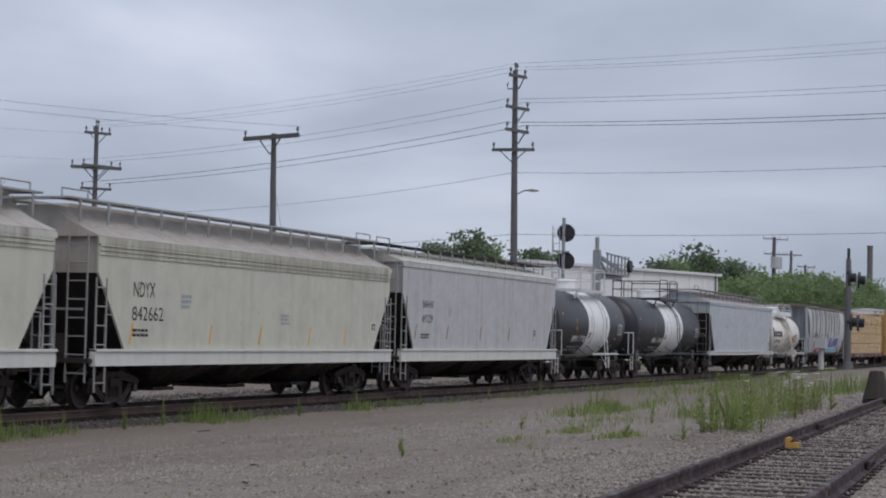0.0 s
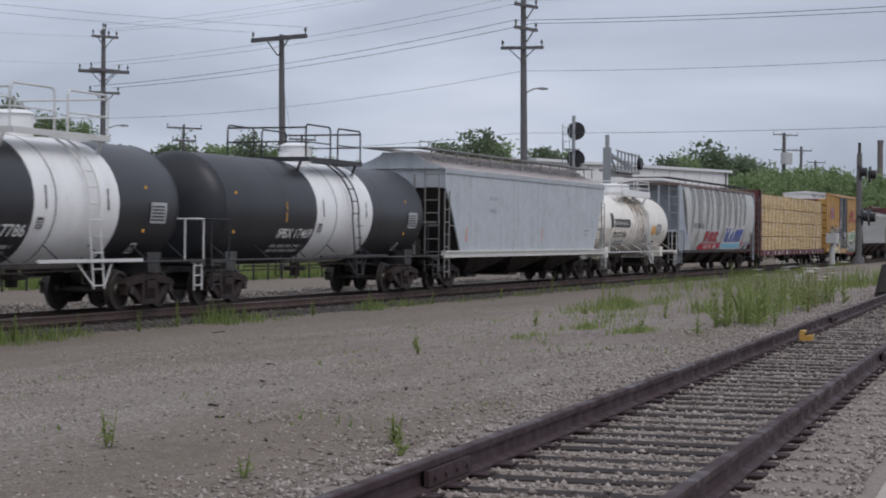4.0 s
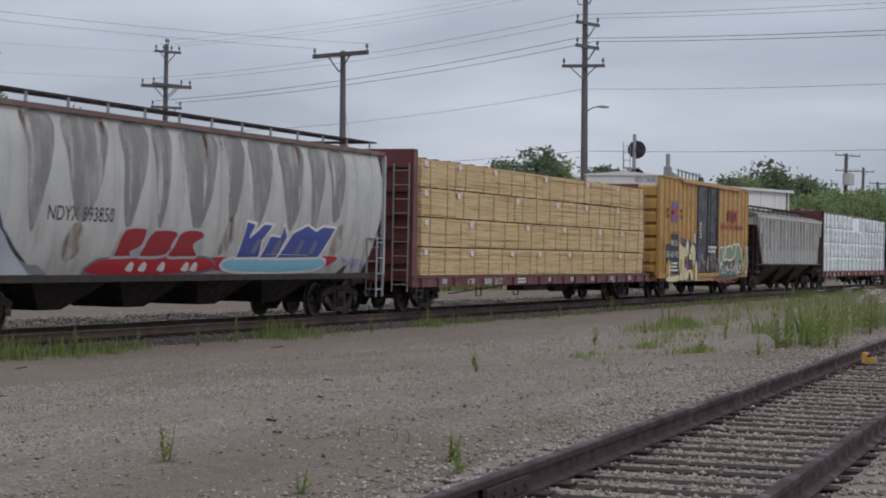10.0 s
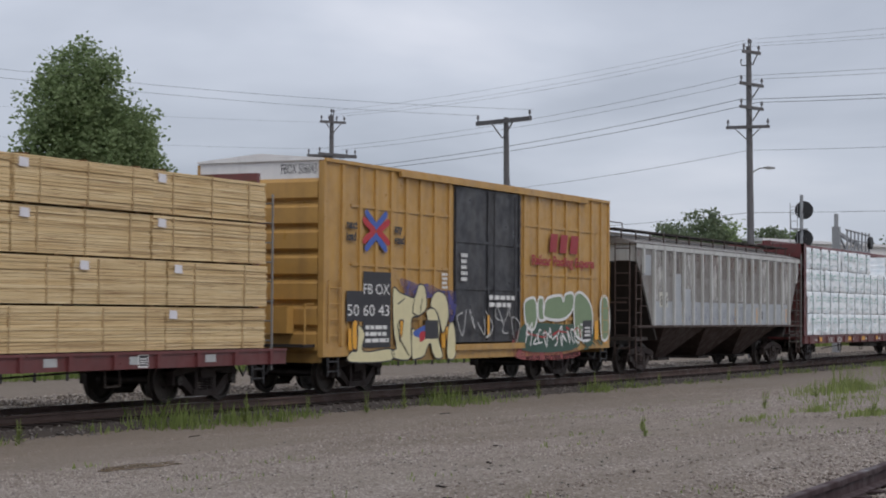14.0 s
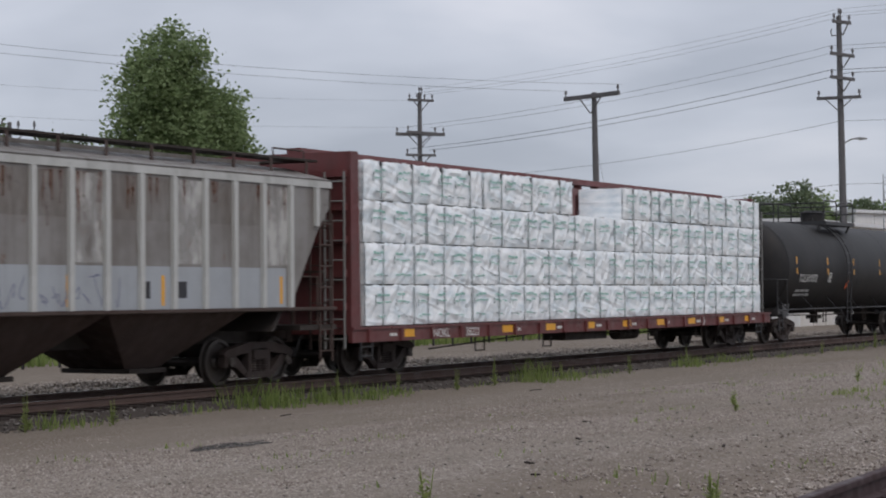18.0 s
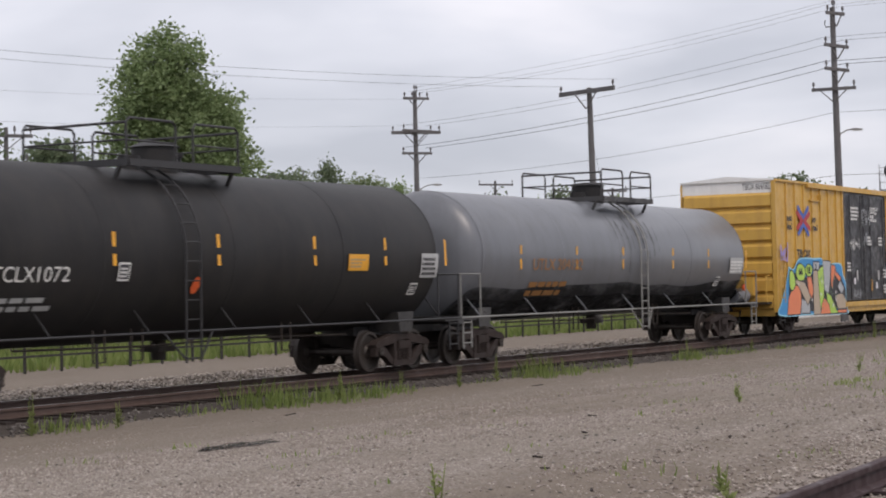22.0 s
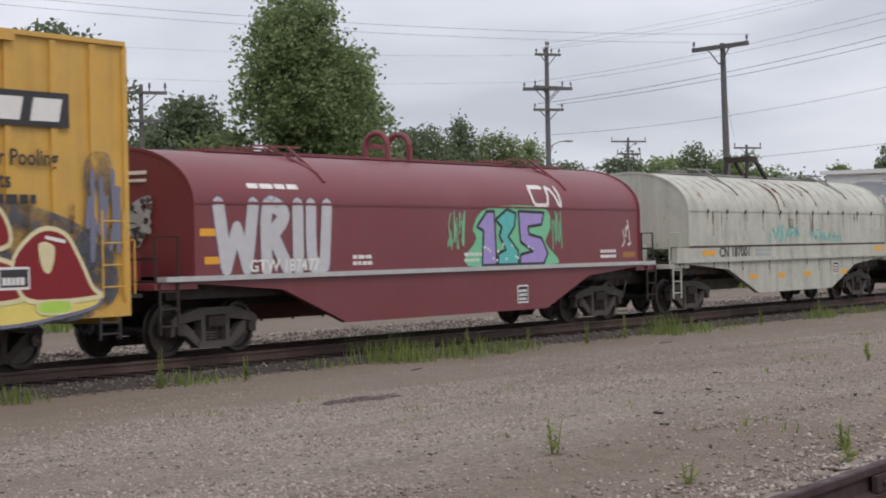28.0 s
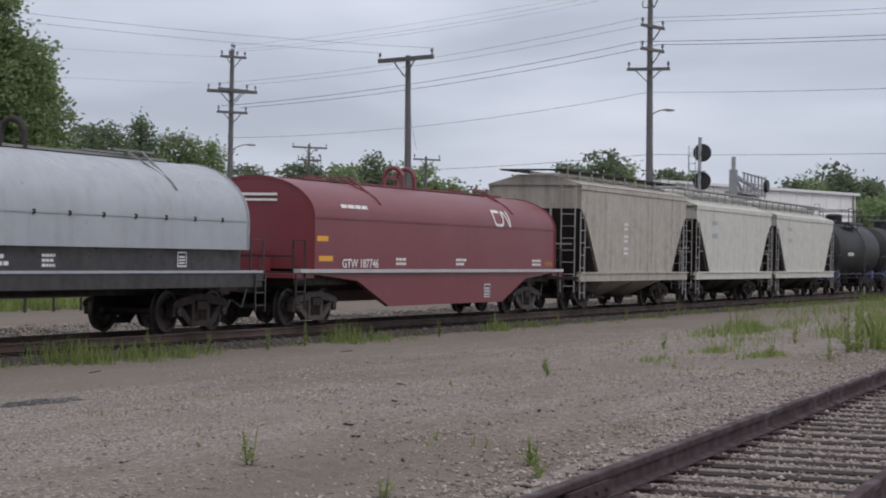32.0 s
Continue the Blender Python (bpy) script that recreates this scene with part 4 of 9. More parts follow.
def truck(parent, x, pale=False):
    t = part("truck", D_BOLSTER, None, parent, "grimy two-axle freight truck", at=pose(x, 0, 0))
    for y in (-0.98, 0.98):
        part("side_frame", D_FRAMEPALE if pale else D_FRAME, None, t, at=pose(0, y, 0))
        tagged(part("coil_spring", D_SPRING, None, t, at=pose(0, y, 0)), kind="stuff")
    for dx in (-0.89, 0.89):
        WHEELS.append((part("wheelset", D_WHEELSET, None, t, at=pose(dx, 0, WHEEL_R)), x + dx))


def gear(parent, length, inset=2.0, pale=False, sill=True):
    for x in (inset, length - inset):
        truck(parent, x, pale)
    part("coupler", D_COUPLER, None, parent, at=pose(0, 0, 0))
    part("coupler", D_COUPLER, None, parent, at=pose(length, 0, 0, 0, 0, 180))
    if sill:
        part("centre_sill", Mesh().box(0.05, length - 0.05, -0.35, 0.35, 0.78, 1.08), M_UNDER, parent)
    m = Mesh()
    for a, b in ((0.0, -0.55), (length, length + 0.55)):
        m.tube([(a, -0.35, 0.85), ((a + b) / 2, -0.38, 0.45), (b, -0.30, 0.62)], 0.022, 6)
    pieces("air_hose", m, M_DARKPIPE, parent)


def ladder_mesh(x, y, z0, z1, width=0.42, rungs=None, r=0.02, axis="x"):
    r = min(r, 0.016)
    m = Mesh()
    n = rungs or max(2, int((z1 - z0) / 0.36))
    d = (width, 0) if axis == "x" else (0, width)
    for k in (0, 1):
        m.bar((x + d[0] * k, y + d[1] * k, z0), (x + d[0] * k, y + d[1] * k, z1), 0.036, 0.03, (0, 1, 0))
    for i in range(n):
        z = z0 + (z1 - z0) * (i + 0.5) / n
        m.cyl((x, y, z), (x + d[0], y + d[1], z), r, 6)
    return m


# ---- covered hoppers ----
def hopper(name, label, left, length, top, m_side, m_end, m_roof, m_sill, m_rail, bays=3, knee=2.85, ribs=0, sill_low=0.94, cut=1.3, m_low=None, bay_mat=None, peak=0.30, group="covered hoppers", sill_top=1.22, ridges=False):
    c = car(name, label, left, group, "hopper car")
    L = length
    gear(c, L, 1.75, sill=True)
    side = [(0.12, top), (0.12, knee), (cut * 0.35, knee - 0.42), (cut, sill_top), (L - cut, sill_top), (L - cut * 0.35, knee - 0.42), (L - 0.12, knee), (L - 0.12, top)]
    poly = [(x, z) for x, z in side]
    for y in (-HALF, HALF - 0.05):
        part("side_sheet", Mesh().prism(poly, y, y + 0.05), m_side, c)
    for s in (0, 1):
        f = (lambda x: x) if s == 0 else (lambda x: L - x)
        part("end_sheet", Mesh().box(min(f(0.16), f(0.22)), max(f(0.16), f(0.22)), -HALF + 0.052, HALF - 0.052, knee, top - 0.01), m_end, c)
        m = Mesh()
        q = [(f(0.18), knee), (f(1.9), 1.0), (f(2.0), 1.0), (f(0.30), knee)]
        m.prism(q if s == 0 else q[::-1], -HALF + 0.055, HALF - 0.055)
        # dark for grime and, put into the colour, the shade under the end
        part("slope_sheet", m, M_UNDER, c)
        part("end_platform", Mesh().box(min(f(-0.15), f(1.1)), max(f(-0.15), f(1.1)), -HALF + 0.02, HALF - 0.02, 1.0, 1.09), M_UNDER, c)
        rails = ladder_mesh(f(0.04) if s == 0 else f(0.46), -HALF - 0.01, 0.40, knee - 0.1, 0.42)
        part("side_ladder", rails, m_rail, c)
        part("end_ladder", ladder_mesh(f(-0.10), -1.42, 0.6, top, 0.45, axis="y"), m_rail, c)
        h = Mesh()
        h.tube([(f(0.5), -HALF + 0.03, 1.09), (f(0.5), -HALF + 0.03, 2.0), (f(1.0), -HALF + 0.03, 2.0)], 0.02)
        for y in (-0.6, 0.6):
            h.bar((f(-0.05), y, 1.05), (f(-0.05), y, knee + 0.4), 0.06, 0.06, (0, 1, 0))
        h.bar((f(-0.05), -1.3, 2.1), (f(-0.05), 1.3, 2.1), 0.05, 0.05)
        part("end_post", h, m_rail, c)
        b = Mesh().cyl((f(0.55), 0.3, 1.55), (f(0.55), 0.9, 1.55), 0.2, 12)
        b.box(min(f(0.3), f(0.8)), max(f(0.3), f(0.8)), -0.5, 0.1, 1.1, 1.6)
        pieces("brake_gear", b, M_UNDER, c)
    r = Mesh()
    arc = [(-HALF + (HALF - 0.5) * math.sin(k * math.pi / 12), top + peak * (1 - math.cos(k * math.pi / 12)) * 0.35 + peak * math.sin(k * math.pi / 12) * 0.65) for k in range(7)] if peak > 0.4 else [(-HALF - 0.02, top), (-0.55, top + peak)]
    prof = [(-HALF, top - 0.03), *arc, *[(-y, z) for y, z in reversed(arc)], (HALF, top - 0.03)]
    r.loft([[(x, y, z) for y, z in prof] for x in (0.08, L - 0.08)])
    part("roof", r, m_roof, c)
    if peak > 0.4:
        for x in (0.06, L - 0.078):
            part("roof_end", Mesh().loft([[(q, y * 1.004, z + 0.006) for y, z in prof] for q in (x, x + 0.018)]), m_end, c)
    part("top_chord", Mesh().box(0.06, L - 0.06, -HALF - 0.035, -HALF, top - 0.16, top - 0.035), m_sill, c)
    part("side_sill", Mesh().box(0.0, L, -HALF - 0.045, -HALF + 0.09, sill_low, sill_top).box(0.0, L, -HALF - 0.09, -HALF + 0.09, sill_top - 0.04, sill_top + 0.012), m_low or m_sill, c)
    part("hatch", Mesh().box(0.8, L - 0.8, -0.42, 0.42, top + peak, top + peak + 0.09), m_roof, c)
    bz = top + peak + 0.12
    part("running_board", Mesh().box(-0.2, L + 0.2, -1.05, -0.55, bz, bz + 0.04).box(-0.2, L + 0.2, 0.55, 1.05, bz, bz + 0.04).box(-0.25, 0.15, -1.05, 1.05, bz, bz + 0.04).box(L - 0.15, L + 0.25, -1.05, 1.05, bz, bz + 0.04), m_rail if peak > 0.4 else M_UNDER, c)
    st = Mesh()
    n = int(L / 1.15)
    for i in range(n + 1):
        x = 0.15 + (L - 0.3) * i / n
        st.bar((x, -1.06, top + peak * 0.45), (x, -1.06, bz), 0.06, 0.03, (0, 1, 0))
    pieces("board_bracket", st, m_rail, c)
    g = Mesh()
    for f0, f1 in ((-0.15, 0.9), (L - 0.9, L + 0.15)):
        g.tube([(f0, -0.8, bz + 0.04), (f0, -0.8, bz + 0.22), (f1, -0.8, bz + 0.22), (f1, -0.8, bz + 0.04)], 0.018)
    pieces("roof_grab_iron", g, m_rail, c)
    w = (L - 5.4) / bays
    for i in range(bays):
        x = 2.7 + w * i
        m = Mesh()
        m.loft([[(x + 0.02, -HALF + 0.1, sill_top), (x + w - 0.02, -HALF + 0.1, sill_top), (x + w - 0.02, HALF - 0.1, sill_top), (x + 0.02, HALF - 0.1, sill_top)],
                [(x + 0.02, -HALF + 0.1, sill_low), (x + w - 0.02, -HALF + 0.1, sill_low), (x + w - 0.02, HALF - 0.1, sill_low), (x + 0.02, HALF - 0.1, sill_low)],
                [(x + w / 2 - 0.45, -0.6, 0.42), (x + w / 2 + 0.45, -0.6, 0.42), (x + w / 2 + 0.45, 0.6, 0.42), (x + w / 2 - 0.45, 0.6, 0.42)]])
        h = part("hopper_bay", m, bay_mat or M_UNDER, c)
        part("outlet_gate", Mesh().box(x + w / 2 - 0.5, x + w / 2 + 0.5, -0.75, 0.75, 0.34, 0.42), M_UNDER, h)
    if ridges:
        for z, proud in ((top - 0.22, 0.035), (top - 0.31, 0.03), (top - 0.40, 0.022)):
            part("side_ridge", Mesh().prism([(0.14, z), (L - 0.14, z), (L - 0.14, z + 0.055), (0.14, z + 0.055)], -HALF - proud, -HALF), m_side, c)
    if ribs:
        rib = Mesh().box(-0.055, 0.055, -0.075, 0, sill_top + 0.01, top - 0.165).data("rib", m_sill)
        stub = Mesh().box(-0.055, 0.055, -0.075, 0, knee - 0.35, top - 0.165).data("rib", m_sill)
        for i in range(ribs + 1):
            x = 0.6 + (L - 1.2) * i / ribs
            part("rib", rib if cut < x < L - cut else stub, None, c, at=pose(x, -HALF, 0))
    return c


def stripes(c, xs, z0, z1, skin=FLAT, w=0.07, lean=0.0, material=None):
    for x in xs:
        m = Mesh()
        ya, yb = skin.at(z0) - 0.006, skin.at(z1) - 0.006
        m.add([(x, ya, z0), (x + w, ya, z0), (x + w + lean, yb, z1), (x + lean, yb, z1)], [(0, 1, 2, 3)])
        part("reflector_strip", m, material or M_AMBER, c)


def placard(c, x, z, w=0.3, h=0.34, skin=FLAT, seed=0):
    patch(c, x, x + w, z, z + h, M_LETTER, skin, 2, "placard_frame")
    patch(c, x + 0.03, x + w - 0.03, z + 0.03, z + h - 0.03, M_INK, skin, 4, "placard")
    bars(c, x + 0.06, z + 0.06, w - 0.12, h - 0.12, 3, M_LETTER, skin, 6, seed)


h_a = hopper("covered_hopper", "dirty pale grey covered hopper car with roof walkway", 14.7, 17.5, 3.62, M_CREAM, M_PALE, M_DUSTY, M_OFFWHITE, M_LADDERGREY, peak=0.62, ridges=True, m_low=M_SILLPALE, sill_top=1.28)
h_b = hopper("covered_hopper", "cream covered hopper car with black marks and orange strips", 33.72, 16.8, 3.62, M_CREAM, M_DUSTY, M_DUSTY, M_CREAM, M_LADDERGREY, peak=0.62, ridges=True, m_low=M_SILLPALE, sill_top=1.28)
end = text_mesh("NDYX\n842662", 0.26)
for v in end.vertices:
    v.co = (0.154, 1.0 - v.co.x, 3.30 + v.co.y)
end.materials.append(M_INK)
part("end_lettering", end, None, h_b)
for q in (h_a, h_b):
    patch(q, 0.3, 16.5, 3.2, 3.6, M_BROWNFILM, Skin(y=-HALF - 0.04), 2, "dirt_film")
lettering(h_b, "NDYX", 1.62, 2.40, 0.47, M_INK, width=0.95)
lettering(h_b, "842662", 1.57, 1.90, 0.43, M_INK, width=1.40)
bars(h_b, 3.8, 2.2, 0.5, 0.35, 3, M_BODYGREY, seed=1)
bars(h_b, 1.6, 1.56, 0.7, 0.2, 2, M_INK, seed=2)
bars(h_b, 9.2, 1.9, 0.5, 0.3, 3, M_BODYGREY, seed=3)
stripes(h_b, (1.45, 5.2, 7.9, 10.9, 13.3), 1.4, 1.85, lean=0.14)
placard(h_b, 15.3, 1.78, 0.32, 0.26)
h_c = hopper("covered_hopper", "pale grey covered hopper car streaked with grime", 51.35, 16.25, 3.88, M_PALE, M_PALE, M_OFFWHITE, M_LIGHTGREY, M_LADDERGREY, peak=0.34, knee=2.95, cut=1.15, m_low=M_SILLPALE, sill_top=1.30)
lettering(h_c, "NAHX", 1.87, 2.54, 0.34, M_INK, width=0.94)
lettering(h_c, "69229", 1.81, 2.11, 0.32, M_INK, width=0.93)
bars(h_c, 4.2, 2.3, 0.3, 0.34, 4, M_BODYGREY, seed=4)
bars(h_c, 1.7, 1.62, 0.8, 0.18, 2, M_INK, seed=5)
stripes(h_c, (1.15, 4.0, 7.3, 10.4, 13.3), 1.6, 2.05, lean=0.16, material=M_ORANGE)
placard(h_c, 13.4, 1.72, 0.34, 0.28)
h_f = hopper("covered_hopper", "blue-grey covered hopper car with rusty roof", 95.9, 18.9, 3.76, M_BLUEGREY, M_BLUEGREY, M_ROOFRUST, M_COILGREY, M_GREYPIPE, peak=0.47, knee=3.16, cut=1.55, m_low=M_SILLPALE, sill_low=1.02)
bars(h_f, 4.4, 2.85, 0.85, 0.22, 1, M_BODYGREY, seed=6)
bars(h_f, 4.4, 2.45, 0.85, 0.22, 1, M_BODYGREY, seed=7)
placard(h_f, 16.0, 1.7, 0.36, 0.3)
stripes(h_f, (2.0, 10.2), 1.5, 1.95, lean=0.1, material=M_SPOT)


# ribbed grain hopper
h_k = hopper("grain_hopper", "worn grey ribbed grain hopper car with rust streaks", 192.45, 17.0, 3.84, M_RIBGREY, M_LIGHTGREY, M_RIBGREY, M_LIGHTGREY, M_BROWN, ribs=18, knee=3.3, sill_low=1.36, sill_top=1.42, cut=1.45, m_low=M_BROWN, bay_mat=M_BROWN, peak=0.26)
patch(h_k, 2.02, 2.75, 1.98, 2.42, M_OFFWHITE, FLAT, 3, "number_panel")
lettering(h_k, "884", 2.1, 2.04, 0.40, M_INK, width=0.6, layer=5)
for i in range(16):
    x = 0.66 + 15.8 / 18 * (i + 1)
    patch(h_k, x + 0.02, x + 0.76, 2.9 if i % 3 else 2.2, 3.62, M_BROWNFILM if i % 3 else M_PALEFILM, FLAT, 1, "faded_panel")
    drips(h_k, [x + rng.uniform(0.1, 0.7) for _ in range(5 if i in (6, 8, 9) else 2)], 3.62, 0.9 if i in (6, 8, 9) else 0.5, 0.08, M_RUSTFILM if i > 3 else M_SOOTFILM, FLAT, 3, i)
for x0, x1, z1 in ((3.28, 3.95, 3.0), (4.15, 4.85, 2.55), (0.7, 1.3, 3.5)):
    patch(h_k, x0, x1, 1.9 if x0 > 1 else 2.9, z1, M_COILGREY, FLAT, 2, "repainted_panel")
patch(h_k, 1.6, 15.4, 1.44, 2.15, M_COILGREY, FLAT, 1, "repainted_panel")
stripes(h_k, (4.05, 6.72, 9.3, 11.7, 15.2), 1.5, 2.0, w=0.09)
tags(h_k, 4.3, 10.6, 1.46, 2.0, GRAF["haze"], seed=3, count=26, w=0.018)
patch(h_k, 11.1, 11.4, 1.62, 1.9, M_INK, FLAT, 3, "placard")
patch(h_k, 12.1, 12.4, 1.62, 1.9, M_INK, FLAT, 3, "placard")
end = text_mesh("884", 0.3)
for v in end.vertices:
    v.co = (0.154, 0.6 - v.co.x, 3.5 + v.co.y)
end.materials.append(M_INK)
part("end_lettering", end, None, h_k)

# tan and white hoppers at the tail
h_t = hopper("covered_hopper", "dusty tan covered hopper car", 359.4, 11.75, 3.95, M_TAN, M_TAN, M_TAN, M_TAN, M_LADDERGREY, bays=2, knee=3.2, cut=1.85, bay_mat=M_TAN)
for i in range(3):
    bars(h_t, 4.4, 1.8 + 0.4 * i, 0.45, 0.3, 2, M_LETTER, seed=20 + i)
h_u = hopper("covered_hopper", "off-white covered hopper car", 372.4, 11.7, 3.72, M_OFFWHITE, M_OFFWHITE, M_OFFWHITE, M_OFFWHITE, M_LADDERGREY, bays=2, knee=3.2, cut=2.0, peak=0.47)
h_v = hopper("covered_hopper", "off-white covered hopper car", 384.95, 11.8, 3.68, M_OFFWHITE, M_OFFWHITE, M_OFFWHITE, M_OFFWHITE, M_LADDERGREY, bays=2, knee=3.2, cut=2.0, peak=0.47)
for q in (h_u, h_v):
    bars(q, 2.2, 3.0, 0.9, 0.3, 1, M_BODYGREY, seed=9)
    bars(q, 2.2, 2.5, 0.9, 0.3, 1, M_BODYGREY, seed=10)


# dark grey with the shade of the hopper's end recess in the colour
M_CORNERSHADE = paint("shaded_grey_paint", (0.10, 0.11, 0.125), much=0.4, streak=0.2)


# ---- the curved-side hopper with painted letters ----
def round_hopper(left, length):
    c = car("covered_hopper", "weathered grey curved-side hopper car with red and blue graffiti", left, "covered hoppers", "hopper car")
    L, top = length, 4.15
    gear(c, L, 1.75)
    levels = [(1.10, 1.22), (1.3, 1.30), (1.6, 1.40), (2.0, 1.48), (2.5, 1.54), (3.0, 1.56), (3.5, 1.55), (3.85, 1.50), (top, 1.42)]

    def side(z):
        z = min(max(z, 1.10), top)
        for (a, ya), (b, yb) in zip(levels, levels[1:]):
            if z <= b:
                return -(ya + (yb - ya) * (z - a) / (b - a))
        return -1.42
    skin = Skin(curve=side)
    m = Mesh()
    rings = []
    for z, y in levels:
        ins = 1.0 + (top - z) * 0.36 + max(0, 2.4 - z) ** 2 * 0.75
        end = 0.30 + 0.10 * abs(z - 3.2) + max(0, 2.4 - z) * 0.30
        rings.append([(ins, -y, z), (L - end, -y, z), (L - end, y, z), (ins, y, z)])
    m.loft(rings)
    part("body_shell", m, M_LIGHTGREY, c)
    roof = Mesh().box(0.05, L - 0.05, -1.50, 1.50, top, top + 0.10)
    part("roof_edge", roof, M_RUSTEDGE, c)
    part("roof", Mesh().loft([[(x, y, z) for y, z in ((-1.45, top + 0.1), (-0.6, top + 0.22), (0.6, top + 0.22), (1.45, top + 0.1))] for x in (0.1, L - 0.1)]), M_ROOFRUST, c)
    part("running_board", Mesh().box(-0.3, L + 0.3, -1.1, -0.6, top + 0.34, top + 0.38).box(-0.3, 0.2, -1.1, 1.1, top + 0.34, top + 0.38).box(L - 0.2, L + 0.3, -1.1, 1.1, top + 0.34, top + 0.38), M_UNDER, c)
    st = Mesh()
    for i in range(14):
        x = 0.2 + (L - 0.4) * i / 13
        st.bar((x, -1.12, top + 0.1), (x, -1.12, top + 0.34), 0.06, 0.03, (0, 1, 0))
    pieces("board_bracket", st, M_GREYPIPE, c)
    for s in (0, 1):
        f = (lambda x: x) if s == 0 else (lambda x: L - x)
        lo, hi = min(f(0.85), f(0.92)), max(f(0.85), f(0.92))
        part("end_wall", Mesh().box(lo, hi, -1.45, 1.45, 1.95, top), M_BODYGREY, c)
        q = [(f(0.9), 1.95), (f(2.3), 1.0), (f(2.4), 1.1), (f(1.0), 2.0)]
        # the same dark steel carries this slope's shade as well as its grime
        part("slope_sheet", Mesh().prism(q if s == 0 else q[::-1], -1.3, 1.3), M_UNDER, c)
        fin = Mesh()
        q = [(f(0.05), top), (f(0.05), 1.12), (f(2.75), 1.12), (f(2.2), 1.55), (f(1.55), 2.3), (f(1.05), 3.2), (f(0.80), top)]
        if s == 0:
            fin.prism(q, -1.46, -1.43)
        fin.prism(q if s == 0 else q[::-1], 1.43, 1.46)
        # added sheet behind the fin, coloured dark as the shade in the recess
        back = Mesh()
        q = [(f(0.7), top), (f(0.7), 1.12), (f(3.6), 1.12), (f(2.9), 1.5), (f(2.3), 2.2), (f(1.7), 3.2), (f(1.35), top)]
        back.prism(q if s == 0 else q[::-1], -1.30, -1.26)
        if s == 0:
            part("recess_shade", back, M_CORNERSHADE, c)
        pieces("corner_sheet", fin, M_BODYGREY if s == 0 else M_LIGHTGREY, c)
        posts = Mesh()
        for y in (-1.48, -0.5, 0.5, 1.48):
            posts.bar((f(0.05), y, 1.1), (f(0.05), y, top), 0.09, 0.09, (0, 1, 0))
        pieces("end_post", posts, M_COILGREY, c)
        part("end_platform", Mesh().box(min(f(-0.1), f(1.3)), max(f(-0.1), f(1.3)), -1.5, 1.5, 1.02, 1.12), M_UNDER, c)
        part("end_ladder", ladder_mesh(f(0.0), -1.45, 0.5, top, 0.45, axis="y"), M_COILGREY, c)
        part("side_ladder", ladder_mesh(f(0.1) if s == 0 else f(0.52), -1.52, 0.5, 2.1, 0.42), M_COILGREY, c)
        h = Mesh().tube([(f(0.1), -1.5, 1.1), (f(0.1), -1.5, 2.0), (f(1.1), -1.5, 2.0), (f(1.1), -1.5, 1.1)], 0.022)
        h.cyl((f(0.5), 0.2, 1.6), (f(0.5), 0.7, 1.6), 0.32, 14)
        pieces("brake_gear", h, M_GREYPIPE, c)
    part("side_sill", Mesh().box(0.0, L, -1.5, -1.24, 0.98, 1.11), M_UNDER, c)
    for i in range(4):
        x = 3.2 + (L - 6.4) / 4 * i
        w = (L - 6.4) / 4
        part("hopper_bay", Mesh().loft([[(x, -1.2, 1.1), (x + w, -1.2, 1.1), (x + w, 1.2, 1.1), (x, 1.2, 1.1)], [(x + w / 2 - 0.4, -0.6, 0.42), (x + w / 2 + 0.4, -0.6, 0.42), (x + w / 2 + 0.4, 0.6, 0.42), (x + w / 2 - 0.4, 0.6, 0.42)]]), M_UNDER, c)
    lettering(c, "NDYX 893850", 3.25, 2.14, 0.40, M_INK, skin, 2.3)
    end = text_mesh("NDYX\n893850", 0.26)
    for v in end.vertices:
        v.co = (0.83, 0.9 - v.co.x, 3.35 + v.co.y)
    end.materials.append(M_INK)
    part("end_lettering", end, None, c)
    # broad grey and pale swathes where older paint was rolled over, each tapering downwards
    roll = random.Random(31)
    for k, (x, w) in enumerate(((2.45, 0.9), (3.7, 1.5), (5.75, 1.0), (7.0, 0.7), (8.15, 1.5), (10.1, 0.8), (11.2, 1.1), (12.7, 1.2), (14.3, 0.8), (15.4, 0.9))):
        foot = 1.9 + 0.5 * roll.random()
        lean = roll.uniform(-0.15, 0.05)
        shape(c, (x, x + w, 0, 1), [(0.0, 4.05), (1.0, 4.05), (0.95, 3.3), (0.8 + lean, 2.6), (0.5 + lean, foot), (0.25 + lean, 2.5), (0.08, 3.3)], M_ROLLGREY, 1 + k % 3, skin=skin, name="paint_over")
    for k in range(13):
        x, w = 2.6 + 1.07 * k + roll.uniform(-0.2, 0.2), roll.uniform(0.14, 0.3)
        foot = roll.uniform(2.0, 2.7)
        shape(c, (x, x + w, 0, 1), [(0.1, 3.9), (0.7, 3.95), (1.0, 3.2), (0.85, foot + 0.3), (0.6, foot), (0.45, foot + 0.5), (0.3, 3.2)], M_PALEFILM, 5 + k % 3, skin=skin, name="paint_drip")
    drips(c, [2.4, 5.1, 9.2, 9.9, 13.7], 4.08, 0.45, 0.16, M_RUSTFILM, skin, 9, 4)
    BOX = (4.5, 17.0, 1.1, 2.4)
